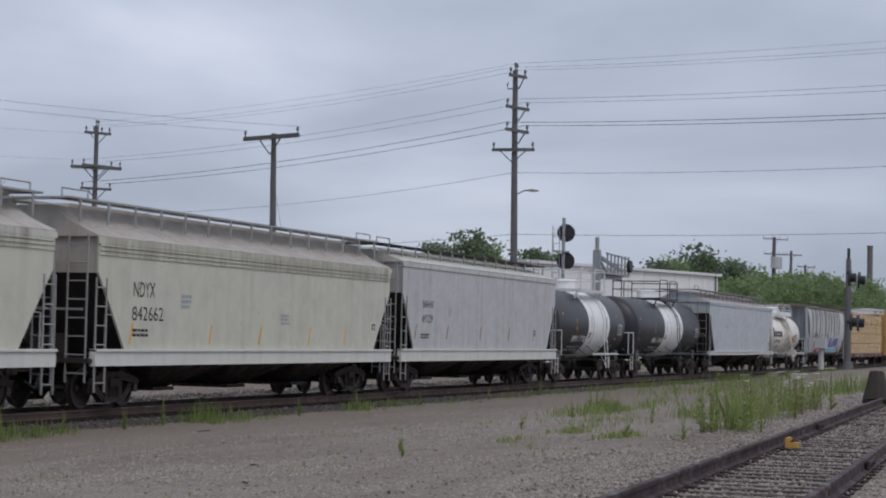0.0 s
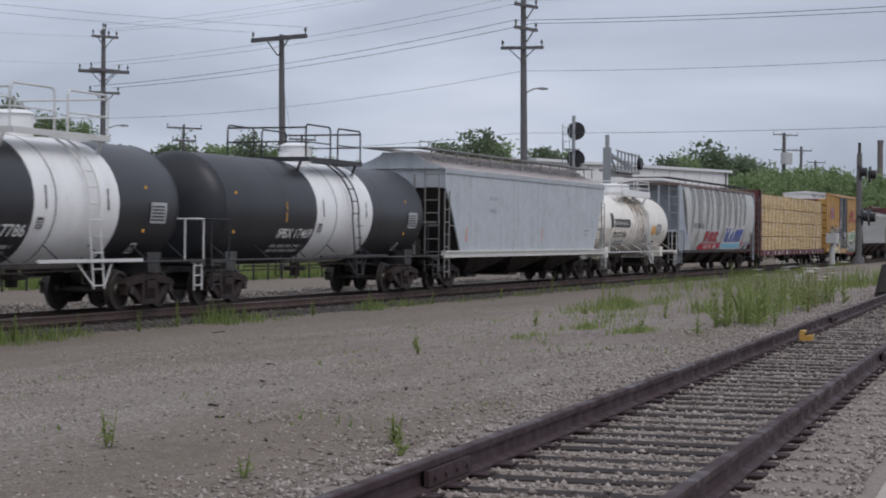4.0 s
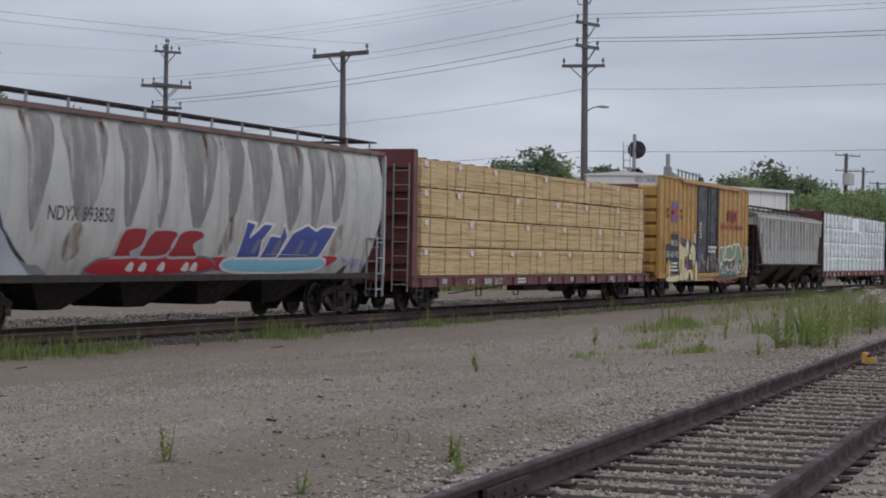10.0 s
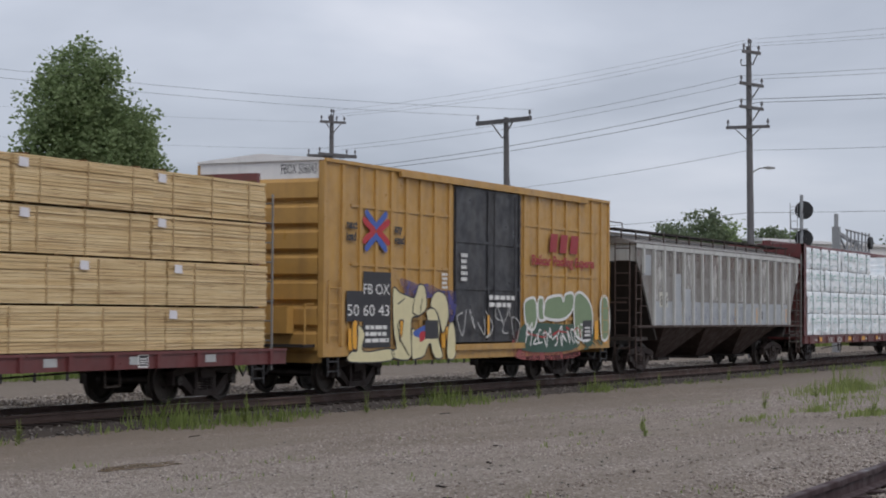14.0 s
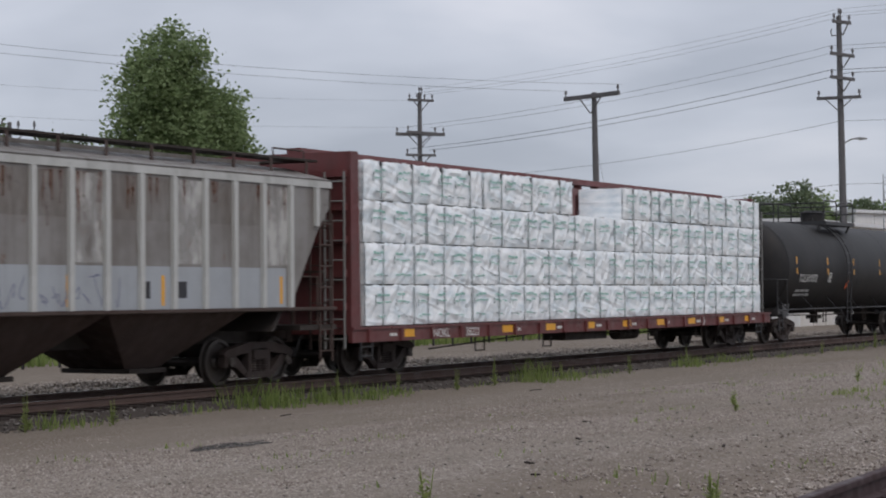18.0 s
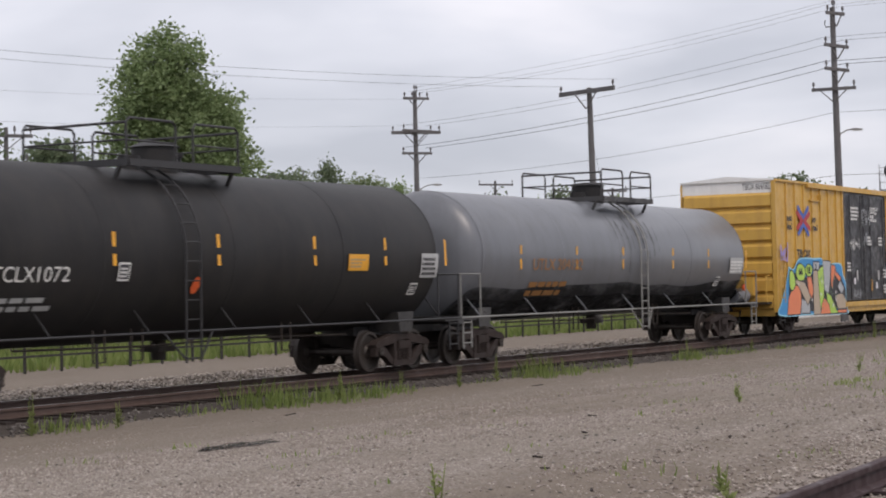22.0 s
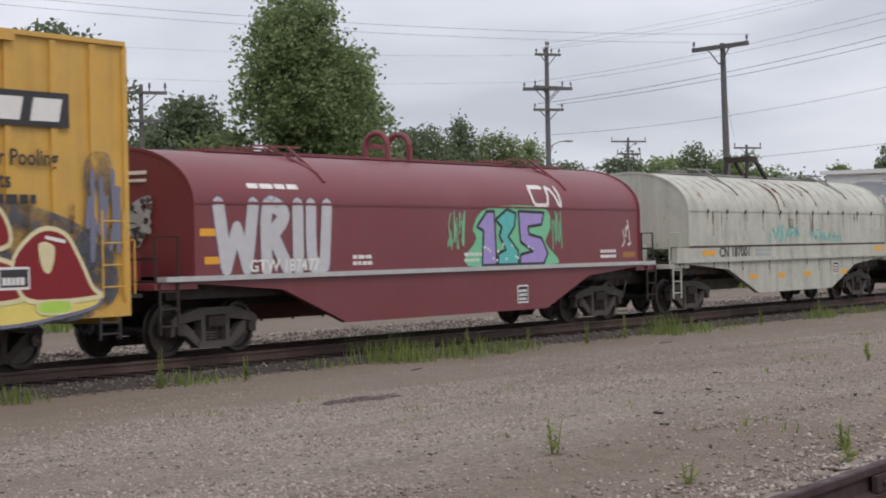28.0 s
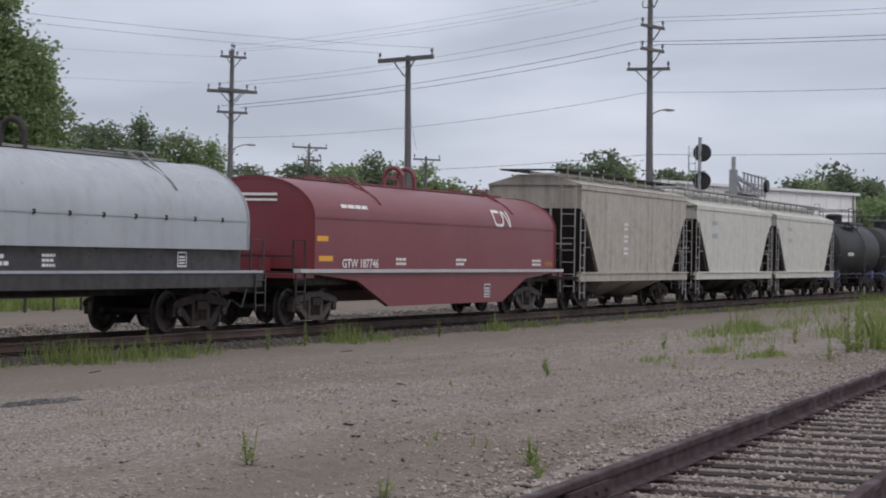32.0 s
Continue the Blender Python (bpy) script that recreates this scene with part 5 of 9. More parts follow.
    for pts in ([(-0.05, 0.42), (-0.03, 0.75), (0.0, 0.72), (0.0, 0.35), (-0.03, 0.2)], [(0.46, 0.91), (0.48, 0.97), (0.49, 0.62), (0.46, 0.36), (0.44, 0.39)], [(0.92, 0.9), (0.94, 0.9), (0.95, 0.5), (0.9, 0.33), (0.9, 0.61)]):
        shape(c, BOX, pts, M_RUSTFILM, 9, skin=skin, name="rust_smear")
    for pts, col in (([(0.41, 0.27), (0.5, 0.27), (0.49, 0.09), (0.43, 0.1)], "crimson"), ([(0.86, 0.31), (0.94, 0.31), (0.91, 0.16), (0.85, 0.13)], "crimson")):
        shape(c, BOX, pts, GRAF[col], 9, skin=skin)
    shape(c, BOX, [(0.06, 0.0), (0.05, 0.2), (0.12, 0.27), (0.40, 0.29), (0.41, 0.04)], GRAF["crimson"], 10, GRAF["haze"], 0.05, skin)
    for pts in ([(0.10, 0.3), (0.12, 0.69), (0.18, 0.74), (0.19, 0.67), (0.18, 0.44), (0.15, 0.35), (0.17, 0.29), (0.1, 0.27)], [(0.18, 0.35), (0.21, 0.69), (0.28, 0.71), (0.29, 0.59), (0.27, 0.35), (0.24, 0.28), (0.18, 0.28)], [(0.27, 0.3), (0.29, 0.61), (0.32, 0.73), (0.37, 0.72), (0.38, 0.6), (0.35, 0.48), (0.37, 0.3), (0.32, 0.28)]):
        shape(c, BOX, pts, GRAF["red"], 11, GRAF["grey"], 0.06, skin)
    for u in (0.15, 0.19, 0.25, 0.33, 0.36):
        shape(c, BOX, [(u, 0.08), (u + 0.008, 0.2), (u + 0.02, 0.18), (u + 0.022, 0.06)], GRAF["white"], 12, skin=skin)
    shape(c, BOX, [(0.5, 0.29), (0.86, 0.31), (0.84, 0.05), (0.51, 0.04)], GRAF["cyan"], 10, GRAF["white"], 0.06, skin)
    for pts in ([(0.51, 0.27), (0.53, 0.92), (0.57, 0.88), (0.55, 0.65), (0.6, 0.89), (0.64, 0.88), (0.6, 0.58), (0.6, 0.28)], [(0.6, 0.27), (0.63, 0.69), (0.67, 0.67), (0.68, 0.91), (0.7, 0.67), (0.67, 0.28)], [(0.67, 0.27), (0.72, 0.75), (0.78, 0.9), (0.82, 0.8), (0.85, 0.89), (0.91, 0.87), (0.85, 0.29)]):
        shape(c, BOX, pts, GRAF["navy"], 11, GRAF["white"], 0.06, skin, crisp=True)
    for u in (0.56, 0.645, 0.74, 0.80):
        shape(c, BOX, [(u, 0.36), (u + 0.02, 0.62), (u + 0.035, 0.6), (u + 0.02, 0.36)], GRAF["haze"], 13, skin=skin, crisp=True)
    tags(c, 16.6, 18.0, 1.25, 1.5, GRAF["violet"], skin, 55, 5, 0.04, 10)
    tags(c, 0.9, 2.0, 1.5, 2.3, GRAF["violet"], Skin(y=-1.53), 5, 3)
    return c


round_hopper(128.5, 18.9)


# ---- tank cars ----
def tank(name, label, left, length, radius, mid, shells, m_frame, m_rail, dome_x, platform=(2.2, 0.9), dome_r=0.42, ladder_x=None, m_top=None, end_gap=0.55, dish=0.55, group="tank cars", shift=0.0, m_walk=None):
    """shells: rows of x0, x1, material from end to end of the barrel."""
    c = car(name, label, left, group, "tank car")
    L, n = length, 40
    gear(c, L, 1.75, sill=False)

    def ring(x, r):
        return [(x, r * math.cos(2 * math.pi * i / n), mid + r * math.sin(2 * math.pi * i / n)) for i in range(n)]
    a, b = end_gap + dish, L - end_gap - dish
    for i, (x0, x1, m_sh) in enumerate(shells):
        rings = []
        if i == 0:
            rings += [ring(a - dish * math.cos(k * math.pi / 16), max(radius * math.sin(k * math.pi / 16), 0.01)) for k in range(0, 8)] + [ring(a, radius)]
        else:
            rings.append(ring(x0, radius))
        if i == len(shells) - 1:
            rings += [ring(b, radius)] + [ring(b + dish * math.cos(k * math.pi / 16), max(radius * math.sin(k * math.pi / 16), 0.01)) for k in range(7, -1, -1)]
        else:
            rings.append(ring(x1, radius))
        m = Mesh()
        m.loft(rings, closed=True, caps=True)
        m.f = [f[::-1] for f in m.f]
        part("barrel_section" if len(shells) > 1 else "barrel", m, m_sh, c)
    seam = Mesh()
    for x in [a, b] + [a + (b - a) * k / 4 for k in (1, 2, 3)]:
        seam.loft([ring(x - 0.02, radius + 0.003), ring(x - 0.012, radius + 0.006), ring(x + 0.012, radius + 0.006), ring(x + 0.02, radius + 0.003)], caps=False)
    seam.f = [f[::-1] for f in seam.f]
    pieces("weld_seam", seam, shells[0][2], c)
    low = mid - radius
    m = Mesh().box(0.0, 2.6, -0.4, 0.4, 0.78, low + 0.12).box(L - 2.6, L, -0.4, 0.4, 0.78, low + 0.12)
    m.box(0.0, 0.12, -1.5, 1.5, 0.95, 1.12).box(L - 0.12, L, -1.5, 1.5, 0.95, 1.12)
    for x in (1.75, L - 1.75):
        m.prism([(x - 0.25, 0.85), (x + 0.25, 0.85), (x + 0.32, low + 0.35), (x - 0.32, low + 0.35)], -1.15, 1.15)
    pieces("stub_sill", m, m_frame, c)
    part("side_walk_rail", Mesh().cyl((0.05, -1.5, 1.08), (L - 0.05, -1.5, 1.08), 0.022, 8), m_walk or m_rail, c)
    for k in range(7):
        x = 0.9 + (L - 1.8) * k / 6
        part("walk_bracket", Mesh().bar((x, -1.5, 1.08), (x, -radius * 0.75, mid - radius * 0.6), 0.035, 0.02), shells[0][2], c)
    u = Mesh()
    for x in (L * 0.30, L * 0.36, L * 0.63):
        u.tube([(x, -1.0, low + 0.25), (x, -1.0, low - 0.28), (x + 0.3, -1.0, low - 0.28), (x + 0.3, -1.0, low + 0.25)], 0.02, 6)
    u.tube([(3.4, -0.7, low - 0.02), (L * 0.4, -0.7, low - 0.06), (L * 0.6, -0.7, low - 0.02), (L - 3.4, -0.7, low - 0.06)], 0.02, 6)
    pieces("brake_rod", u, M_UNDER, c)
    for s in (0, 1):
        f = (lambda x: x) if s == 0 else (lambda x: L - x)
        h = Mesh().tube([(f(0.05), -1.48, 1.08), (f(0.05), -1.48, 2.02), (f(0.95), -1.48, 2.02), (f(0.95), -1.48, 1.08)], 0.022, 6)
        h.tube([(f(0.05), -1.48, 2.02), (f(0.05), 1.48, 2.02), (f(0.05), 1.48, 1.08)], 0.022, 6)
        part("end_handrail", h, m_rail, c)
        part("step", ladder_mesh(f(0.12) if s == 0 else f(0.50), -1.48, 0.42, 1.08, 0.38, 3, 0.016), m_rail, c)
        part("end_deck", Mesh().box(min(f(0), f(0.7)), max(f(0), f(0.7)), -1.5, 1.5, 1.02, 1.07), m_frame, c)
    lx = dome_x + 0.3 if ladder_x is None else ladder_x
    lad = Mesh()
    for k in (0, 0.42):
        pts = [(lx + k, -1.6, 0.55)] + [(lx + k, -(radius + 0.12) * math.cos(q), mid + (radius + 0.12) * math.sin(q)) for q in [i * 0.175 - 0.12 for i in range(9)]]
        lad.tube(pts, 0.022, 6)
    for i in range(11):
        z = 0.62 + i * 0.33
        y = -1.58 if z < mid - 0.3 else -(radius + 0.12) * math.cos(math.asin(min(0.95, max(-1, (z - mid) / (radius + 0.12)))))
        if z < mid + radius * 0.85:
            lad.cyl((lx, y, z), (lx + 0.42, y, z), 0.014, 6)
    lad.bar((lx, -1.6, 0.6), (lx - 0.5, -1.5, 1.08), 0.03, 0.03)
    lad.bar((lx + 0.42, -1.6, 0.6), (lx + 0.9, -1.5, 1.08), 0.03, 0.03)
    part("ladder", lad, m_rail, c)
    top = mid + radius
    m_top = m_top or shells[0][2]
    dome = Mesh().cyl((dome_x, 0, top - 0.08), (dome_x, 0, top + 0.42), dome_r, 20)
    dome.cyl((dome_x, 0, top + 0.42), (dome_x, 0, top + 0.50), dome_r + 0.05, 20, dome_r * 0.7)
    part("dome", dome, m_top, c)
    v = Mesh().cyl((dome_x - 0.85, -0.1, top - 0.06), (dome_x - 0.85, -0.1, top + 0.22), 0.2, 14).cyl((dome_x + 0.75, 0.1, top - 0.06), (dome_x + 0.75, 0.1, top + 0.28), 0.11, 12)
    v.cyl((dome_x + 0.75, 0.1, top + 0.28), (dome_x + 0.75, 0.1, top + 0.36), 0.15, 12)
    pieces("valve_cap", v, m_top, c)
    pw, rail_h = platform
    centre = dome_x
    dome_x = dome_x + shift
    pl = Mesh()
    for y in (-0.95, 0.95):
        pl.box(dome_x - pw / 2, dome_x + pw / 2, y - 0.22, y + 0.22, top - 0.02, top + 0.03)
        pl.bar((dome_x - pw / 2, y * 1.22, top), (dome_x + pw / 2, y * 1.22, top), 0.06, 0.12)
    for x in (dome_x - pw / 2, dome_x + pw / 2):
        pl.bar((x, -1.16, top), (x, 1.16, top), 0.06, 0.12)
        for y in (-1.0, 1.0):
            pl.bar((x, y, top), (x, y * 0.85, mid + math.sqrt(max(0.01, radius ** 2 - (y * 0.85) ** 2)) - 0.05), 0.07, 0.05)
    pieces("platform_piece", pl, m_rail if m_rail is not M_GREYPIPE else m_frame, c)
    hr = Mesh()
    x0, x1, zt = dome_x - pw / 2, dome_x + pw / 2, top + rail_h
    for y in (-1.12, 1.12):
        for q0, q1 in ((x0, dome_x - 0.25), (dome_x + 0.25, x1)):
            hr.tube([(q0, y, top), (q0, y, zt - 0.08), (q0 + 0.08, y, zt), (q1 - 0.08, y, zt), (q1, y, zt - 0.08), (q1, y, top)], 0.024, 6)
            hr.cyl((q0, y, (top + zt) / 2), (q1, y, (top + zt) / 2), 0.018, 6)
    for x in (x0, x1):
        hr.cyl((x, -1.12, zt - 0.08), (x, 1.12, zt - 0.08), 0.024, 6)
        hr.cyl((x, -1.12, (top + zt) / 2), (x, 1.12, (top + zt) / 2), 0.018, 6)
    pieces("guard_rail", hr, m_rail if m_rail is not M_GREYPIPE else m_frame, c)
    dome_x = centre
    out = Mesh().cyl((dome_x, 0, low + 0.05), (dome_x, 0, low - 0.35), 0.14, 12).box(dome_x - 0.25, dome_x + 0.25, -0.2, 0.2, low - 0.2, low - 0.1)
    part("bottom_outlet", out, M_UNDER, c)
    part("air_reservoir", Mesh().cyl((L - 4.2, 0.5, 0.95), (L - 3.1, 0.5, 0.95), 0.2, 14), M_UNDER, c)
    return c, Skin(radius=radius + 0.014, centre=mid)


def banded(left, length, number, w0, w1):
    white = number == "17786"
    c, skin = tank("tank_car", "black tank car with a wide white band round its middle", left, length, 1.36, 2.28,
                   [(0.5, w0, M_BLACKGLOSS), (w0, w1, M_BAND), (w1, length - 0.5, M_BLACKGLOSS)], M_BLACKFRAME, M_LADDER if white else M_DARKPIPE, (w0 + w1) / 2 - 0.3, (3.7, 0.9), m_top=M_BAND, ladder_x=(w0 + w1) / 2 + 0.2, m_walk=M_BLACKFRAME)
    lettering(c, "IPBX " + number, w0 - 2.2, 1.60, 0.33, M_LETTER, skin, 2.05, offset=0.006)
    bars(c, w0 - 2.25, 1.24, 1.9, 0.24, 2, M_GREYBOX, skin, seed=30)
    stripes(c, (1.6, length - 2.5), 1.70, 2.70, skin, 0.10)
    stripes(c, (length * 0.29,), 2.0, 2.5, skin, 0.05)
    stripes(c, (w0 + 0.4, w1 - 0.5), 2.15, 2.6, skin, 0.06, material=M_INK)
    placard(c, w0 + 0.12, 1.72, 0.3, 0.28, skin)
    part("walk_bar", Mesh().bar((w0 - 0.2, -1.56, 1.12), (w1 + 0.6, -1.56, 1.12), 0.06, 0.07), M_LADDER if white else M_DARKPIPE, c)
    patch(c, length - 2.3, length - 1.6, 1.9, 2.35, M_GREYBOX, skin, 2, "data_panel")
    bars(c, length - 2.25, 1.95, 0.6, 0.36, 5, M_INK, skin, 4, 31)
    placard(c, length - 2.7, 1.25, 0.26, 0.22, skin)
    return c


banded(67.75, 12.3, "17786", 5.35, 8.65)
banded(80.35, 15.3, "17469", 6.35, 10.2)

# white tank car with blank brand blocks
c, skin = tank("tank_car", "white tank car with stained barrel and white railings", 114.9, 13.2, 1.29, 2.23, [(0.5, 12.7, M_WHITE)], M_WHITE, M_LADDER, 7.1, (4.8, 0.62), dome_r=0.72, m_top=M_BAND, ladder_x=7.6, shift=-0.4)
DZ = -0.13
patch(c, 2.0, 2.42, 2.22 + DZ, 2.80 + DZ, M_INK, skin, 2, "brand_mark")
for i in range(6):
    patch(c, 2.6 + 0.44 * i, 2.6 + 0.44 * i + 0.36, 2.24 + DZ, 2.58 + DZ, M_INK, skin, 2, "brand_block")
    if i < 5:
        patch(c, 2.7 + 0.44 * i, 2.7 + 0.44 * i + 0.14, 2.33 + DZ, 2.48 + DZ, M_WHITE, skin, 4, "brand_block")
lettering(c, "PROX 17566", 2.55, 1.82 + DZ, 0.34, M_INK, skin, 2.1, offset=0.004)
bars(c, 3.1, 1.5 + DZ, 1.6, 0.22, 2, M_BODYGREY, skin, seed=33)
patch(c, 9.1, 9.75, 1.98 + DZ, 2.32 + DZ, M_AMBER, skin, 2, "orange_panel")
patch(c, 9.95, 10.85, 1.96 + DZ, 2.40 + DZ, M_INK, skin, 2, "data_panel")
bars(c, 10.0, 2.0 + DZ, 0.8, 0.36, 5, M_LETTER, skin, 4, 34)
patch(c, 9.6, 10.1, 1.48 + DZ, 1.68 + DZ, M_INK, skin, 2, "small_panel")
bars(c, 8.2, 2.75 + DZ, 0.7, 0.3, 4, M_BODYGREY, skin, seed=35)
bars(c, 7.9, 1.6 + DZ, 0.9, 0.4, 4, M_BODYGREY, skin, seed=36)
stripes(c, (5.45, 5.85, 8.45, 8.75), 1.95 + DZ, 2.4 + DZ, skin, 0.07, material=M_STRAP)
for k, x in enumerate((6.5, 6.9, 7.2, 7.5)):
    patch(c, x, x + 0.3, 1.3, 3.3, M_BROWNFILM, skin, 2 + k % 2, "stain")

for y in (-1.17, 1.17):
    part("platform_fascia", Mesh().box(4.3, 9.1, y - 0.02, y + 0.02, 3.44, 3.70), M_BAND, c, "broad white side plate")
for k, (x, wd, z0) in enumerate(((0.62, 0.5, 1.1), (1.0, 0.5, 1.0), (11.6, 0.5, 1.0), (12.0, 0.5, 1.1))):
    patch(c, x, x + wd, z0, 1.75, M_BROWNFILM, skin, 2 + k % 2, "stain")
drips(c, [5.9 + 0.22 * k for k in range(12)], 3.42, 1.5, 0.16, M_TANFILM, skin, 4, 61, "grime_streak")
drips(c, [0.9 + 0.55 * k for k in range(20)], 2.1, 0.9, 0.09, M_TANFILM, skin, 3, 62, "grime_streak")

# long black tank car
c, skin = tank("tank_car", "long black tank car with yellow strips and orange spot", 234.9, 16.6, 1.52, 2.42, [(0.5, 16.1, M_BLACK)], M_BLACKFRAME, M_DARKPIPE, 8.0, (3.2, 0.75), ladder_x=6.7, shift=-0.6)
lettering(c, "TCLX", 2.1, 1.95, 0.34, M_LETTER, skin, 0.95)
lettering(c, "1072", 3.12, 1.95, 0.34, M_LETTER, skin, 0.75)
bars(c, 2.1, 1.5, 1.7, 0.26, 2, M_GREYBOX, skin, seed=40)
stripes(c, (1.78, 4.9, 7.76, 10.84, 13.43, 15.9), 2.2, 2.75, skin, 0.09)
patch(c, 12.06, 12.8, 2.1, 2.42, M_AMBER, skin, 2, "yellow_panel")
bars(c, 12.12, 2.16, 0.55, 0.2, 3, M_STRAP, skin, 4, 41)
patch(c, 14.9, 15.6, 1.95, 2.45, M_GREYBOX, skin, 2, "data_panel")
bars(c, 14.95, 2.0, 0.55, 0.4, 4, M_INK, skin, 4, 42)
placard(c, 5.05, 1.95, 0.3, 0.3, skin)
placard(c, 14.6, 1.6, 0.3, 0.24, skin)
spot = Mesh()
stroke(spot, [(7.2, 1.82), (7.24, 1.90)], 0.22, skin, 3)
part("painted_spot", spot, M_SPOT, c)

# long grey tank car
c, skin = tank("tank_car", "long grey tank car with uneven black belly", 251.5, 18.6, 1.50, 2.42, [(0.5, 18.1, M_GREYTANK)], M_BLACKFRAME, M_GREYPIPE, 9.9, (3.2, 0.75), m_top=M_BLACK, ladder_x=9.6)
# two wavy black films over the lower barrel, denser towards the bottom
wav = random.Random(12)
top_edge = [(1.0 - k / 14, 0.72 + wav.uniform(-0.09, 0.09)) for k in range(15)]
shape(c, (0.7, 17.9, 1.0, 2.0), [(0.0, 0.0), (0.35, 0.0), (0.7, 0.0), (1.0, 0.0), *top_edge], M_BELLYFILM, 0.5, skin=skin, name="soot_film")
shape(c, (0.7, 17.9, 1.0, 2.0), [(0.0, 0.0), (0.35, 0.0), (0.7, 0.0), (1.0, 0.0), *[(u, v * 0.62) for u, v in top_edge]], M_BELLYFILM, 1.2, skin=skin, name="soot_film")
lettering(c, "UTLX 204122", 3.55, 2.1, 0.38, M_ORANGE, skin, 2.7)
bars(c, 3.55, 1.5, 2.0, 0.4, 2, M_ORANGE, skin, seed=45)
for q in range(9):
    drips(c, [8.5 + 0.32 * q], 3.45 - 0.12 * (q % 3), 1.0 + 0.2 * (q % 2), 0.10, M_SOOTFILM, skin, 3, q, "soot_streak")
stripes(c, (2.9, 5.9, 8.67, 12.0, 14.62, 17.66), 2.12, 2.66, skin, 0.09)
patch(c, 16.35, 17.4, 1.96, 2.42, M_GREYBOX, skin, 2, "data_panel")
bars(c, 16.4, 2.0, 0.95, 0.36, 4, M_LETTER, skin, 4, 46)
placard(c, 15.4, 1.62, 0.34, 0.26, skin)
part("red_marker", Mesh().cyl((18.05, -1.25, 1.55), (18.05, -1.32, 1.55), 0.10, 10), M_SPOT, c)
part("end_reservoir", Mesh().cyl((17.9, -0.95, 1.3), (18.9, -0.95, 1.3), 0.22, 14), M_GREYTANK, c)

# black tank at the tail
for left in (398.2, 411.5):
    c, skin = tank("tank_car", "black tank car with dark frame", left, 12.6, 1.4, 2.3, [(0.5, 12.1, M_BLACK)], M_BLUE, M_DARKPIPE, 6.0, (3.4, 0.75))
    bars(c, 3.0, 2.0, 1.4, 0.3, 1, M_LETTER, skin, seed=48)


# ---- box cars ----
def boxcar(name, label, left, length, low, top, m_side, door, posts, belt, bright):
    c = car(name, label, left, "box cars", "box car")
    L = length
    gear(c, L, 2.35)
    d0, d1 = door
    for x0, x1, nm in ((0, d0, "side_panel"), (d1, L, "side_panel")):
        part(nm, Mesh().box(x0, x1, -HALF, -HALF + 0.06, low + 0.12, top), m_side, c)
    part("far_side", Mesh().box(0, L, HALF - 0.06, HALF, low + 0.12, top), m_side, c)
    part("door_sill", Mesh().box(0, L, -HALF - 0.03, -HALF + 0.05, low + 0.12, low + 0.32).prism([(1.5, low + 0.12), (3.4, low - 0.02), (L - 3.4, low - 0.02), (L - 1.5, low + 0.12)], -HALF - 0.02, -HALF + 0.04), m_side, c)
    post = Mesh().prism([(-0.06, low + 0.33), (0.06, low + 0.33), (0.06, top - 0.02), (-0.06, top - 0.02)], -0.045, 0).data("side_post", m_side)
    for x in posts:
        part("side_post", post, None, c, at=pose(x, -HALF, 0))
    for z in belt:
        for x0, x1 in ((1.1, d0 - 0.1), (d1 + 0.1, L - 0.9)):
            part("belt_rail", Mesh().box(x0, x1, -HALF - 0.03, -HALF, z, z + 0.06), m_side, c)
    for x in (0.0, L):
        part("corner_post", Mesh().box(x - 0.05, x + 0.05, -HALF - 0.035, -HALF + 0.1, low + 0.12, top), m_side, c)
    part("eave", Mesh().box(0, L, -HALF - 0.06, -HALF + 0.1, top, top + 0.07), m_side, c)
    roof = Mesh().loft([[(x, y, z) for y, z in ((-HALF, top + 0.03), (-HALF, top + 0.07), (0, top + 0.2), (HALF, top + 0.07), (HALF, top + 0.03))] for x in (-0.03, L + 0.03)])
    part("roof", roof, M_WALLWHITE, c)
    part("floor_frame", Mesh().box(0.1, L - 0.1, -1.35, 1.35, low + 0.1, low + 0.3), M_UNDER, c)
    for s in (0, 1):
        f = (lambda x: x) if s == 0 else (lambda x: L - x)
        wall = Mesh().box(min(f(0.05), f(0.12)), max(f(0.05), f(0.12)), -HALF + 0.1, HALF - 0.1, low, top - 0.36)
        e = part("end_wall", wall, m_side, c)
        rib = Mesh()
        n = 7
        for i in range(n):
            z = low + 0.45 + (top - low - 1.0) * i / (n - 1)
            q = [(f(0.05), z - 0.25), (f(-0.06), z - 0.19), (f(-0.06), z + 0.13), (f(0.05), z + 0.24)]
            one = Mesh().prism(q if s == 1 else q[::-1], -HALF + 0.12, HALF - 0.12)
            part("end_rib", one, m_side, e)
        part("white_end_top", Mesh().box(min(f(0.02), f(0.14)), max(f(0.02), f(0.14)), -HALF + 0.02, HALF - 0.02, top - 0.36, top + 0.06), M_WALLWHITE, c)
        st = ladder_mesh(f(0.15) if s == 0 else f(0.62), -HALF - 0.03, 0.42, low + 0.12, 0.42, 2, 0.018)
        part("sill_step", st, M_DARKPIPE, c)
        part("end_platform", Mesh().box(min(f(0), f(-0.5)), max(f(0), f(-0.5)), -1.4, 1.4, 1.02, 1.08), M_UNDER, c)
        hr = Mesh().tube([(f(-0.4), -1.35, 1.08), (f(-0.4), -1.35, 1.9), (f(-0.06), -1.35, 1.9)], 0.02).box(min(f(-0.08), f(-0.35)), max(f(-0.08), f(-0.35)), -0.9, -0.3, 1.3, 1.85)
        pieces("hand_brake", hr, m_side, c)
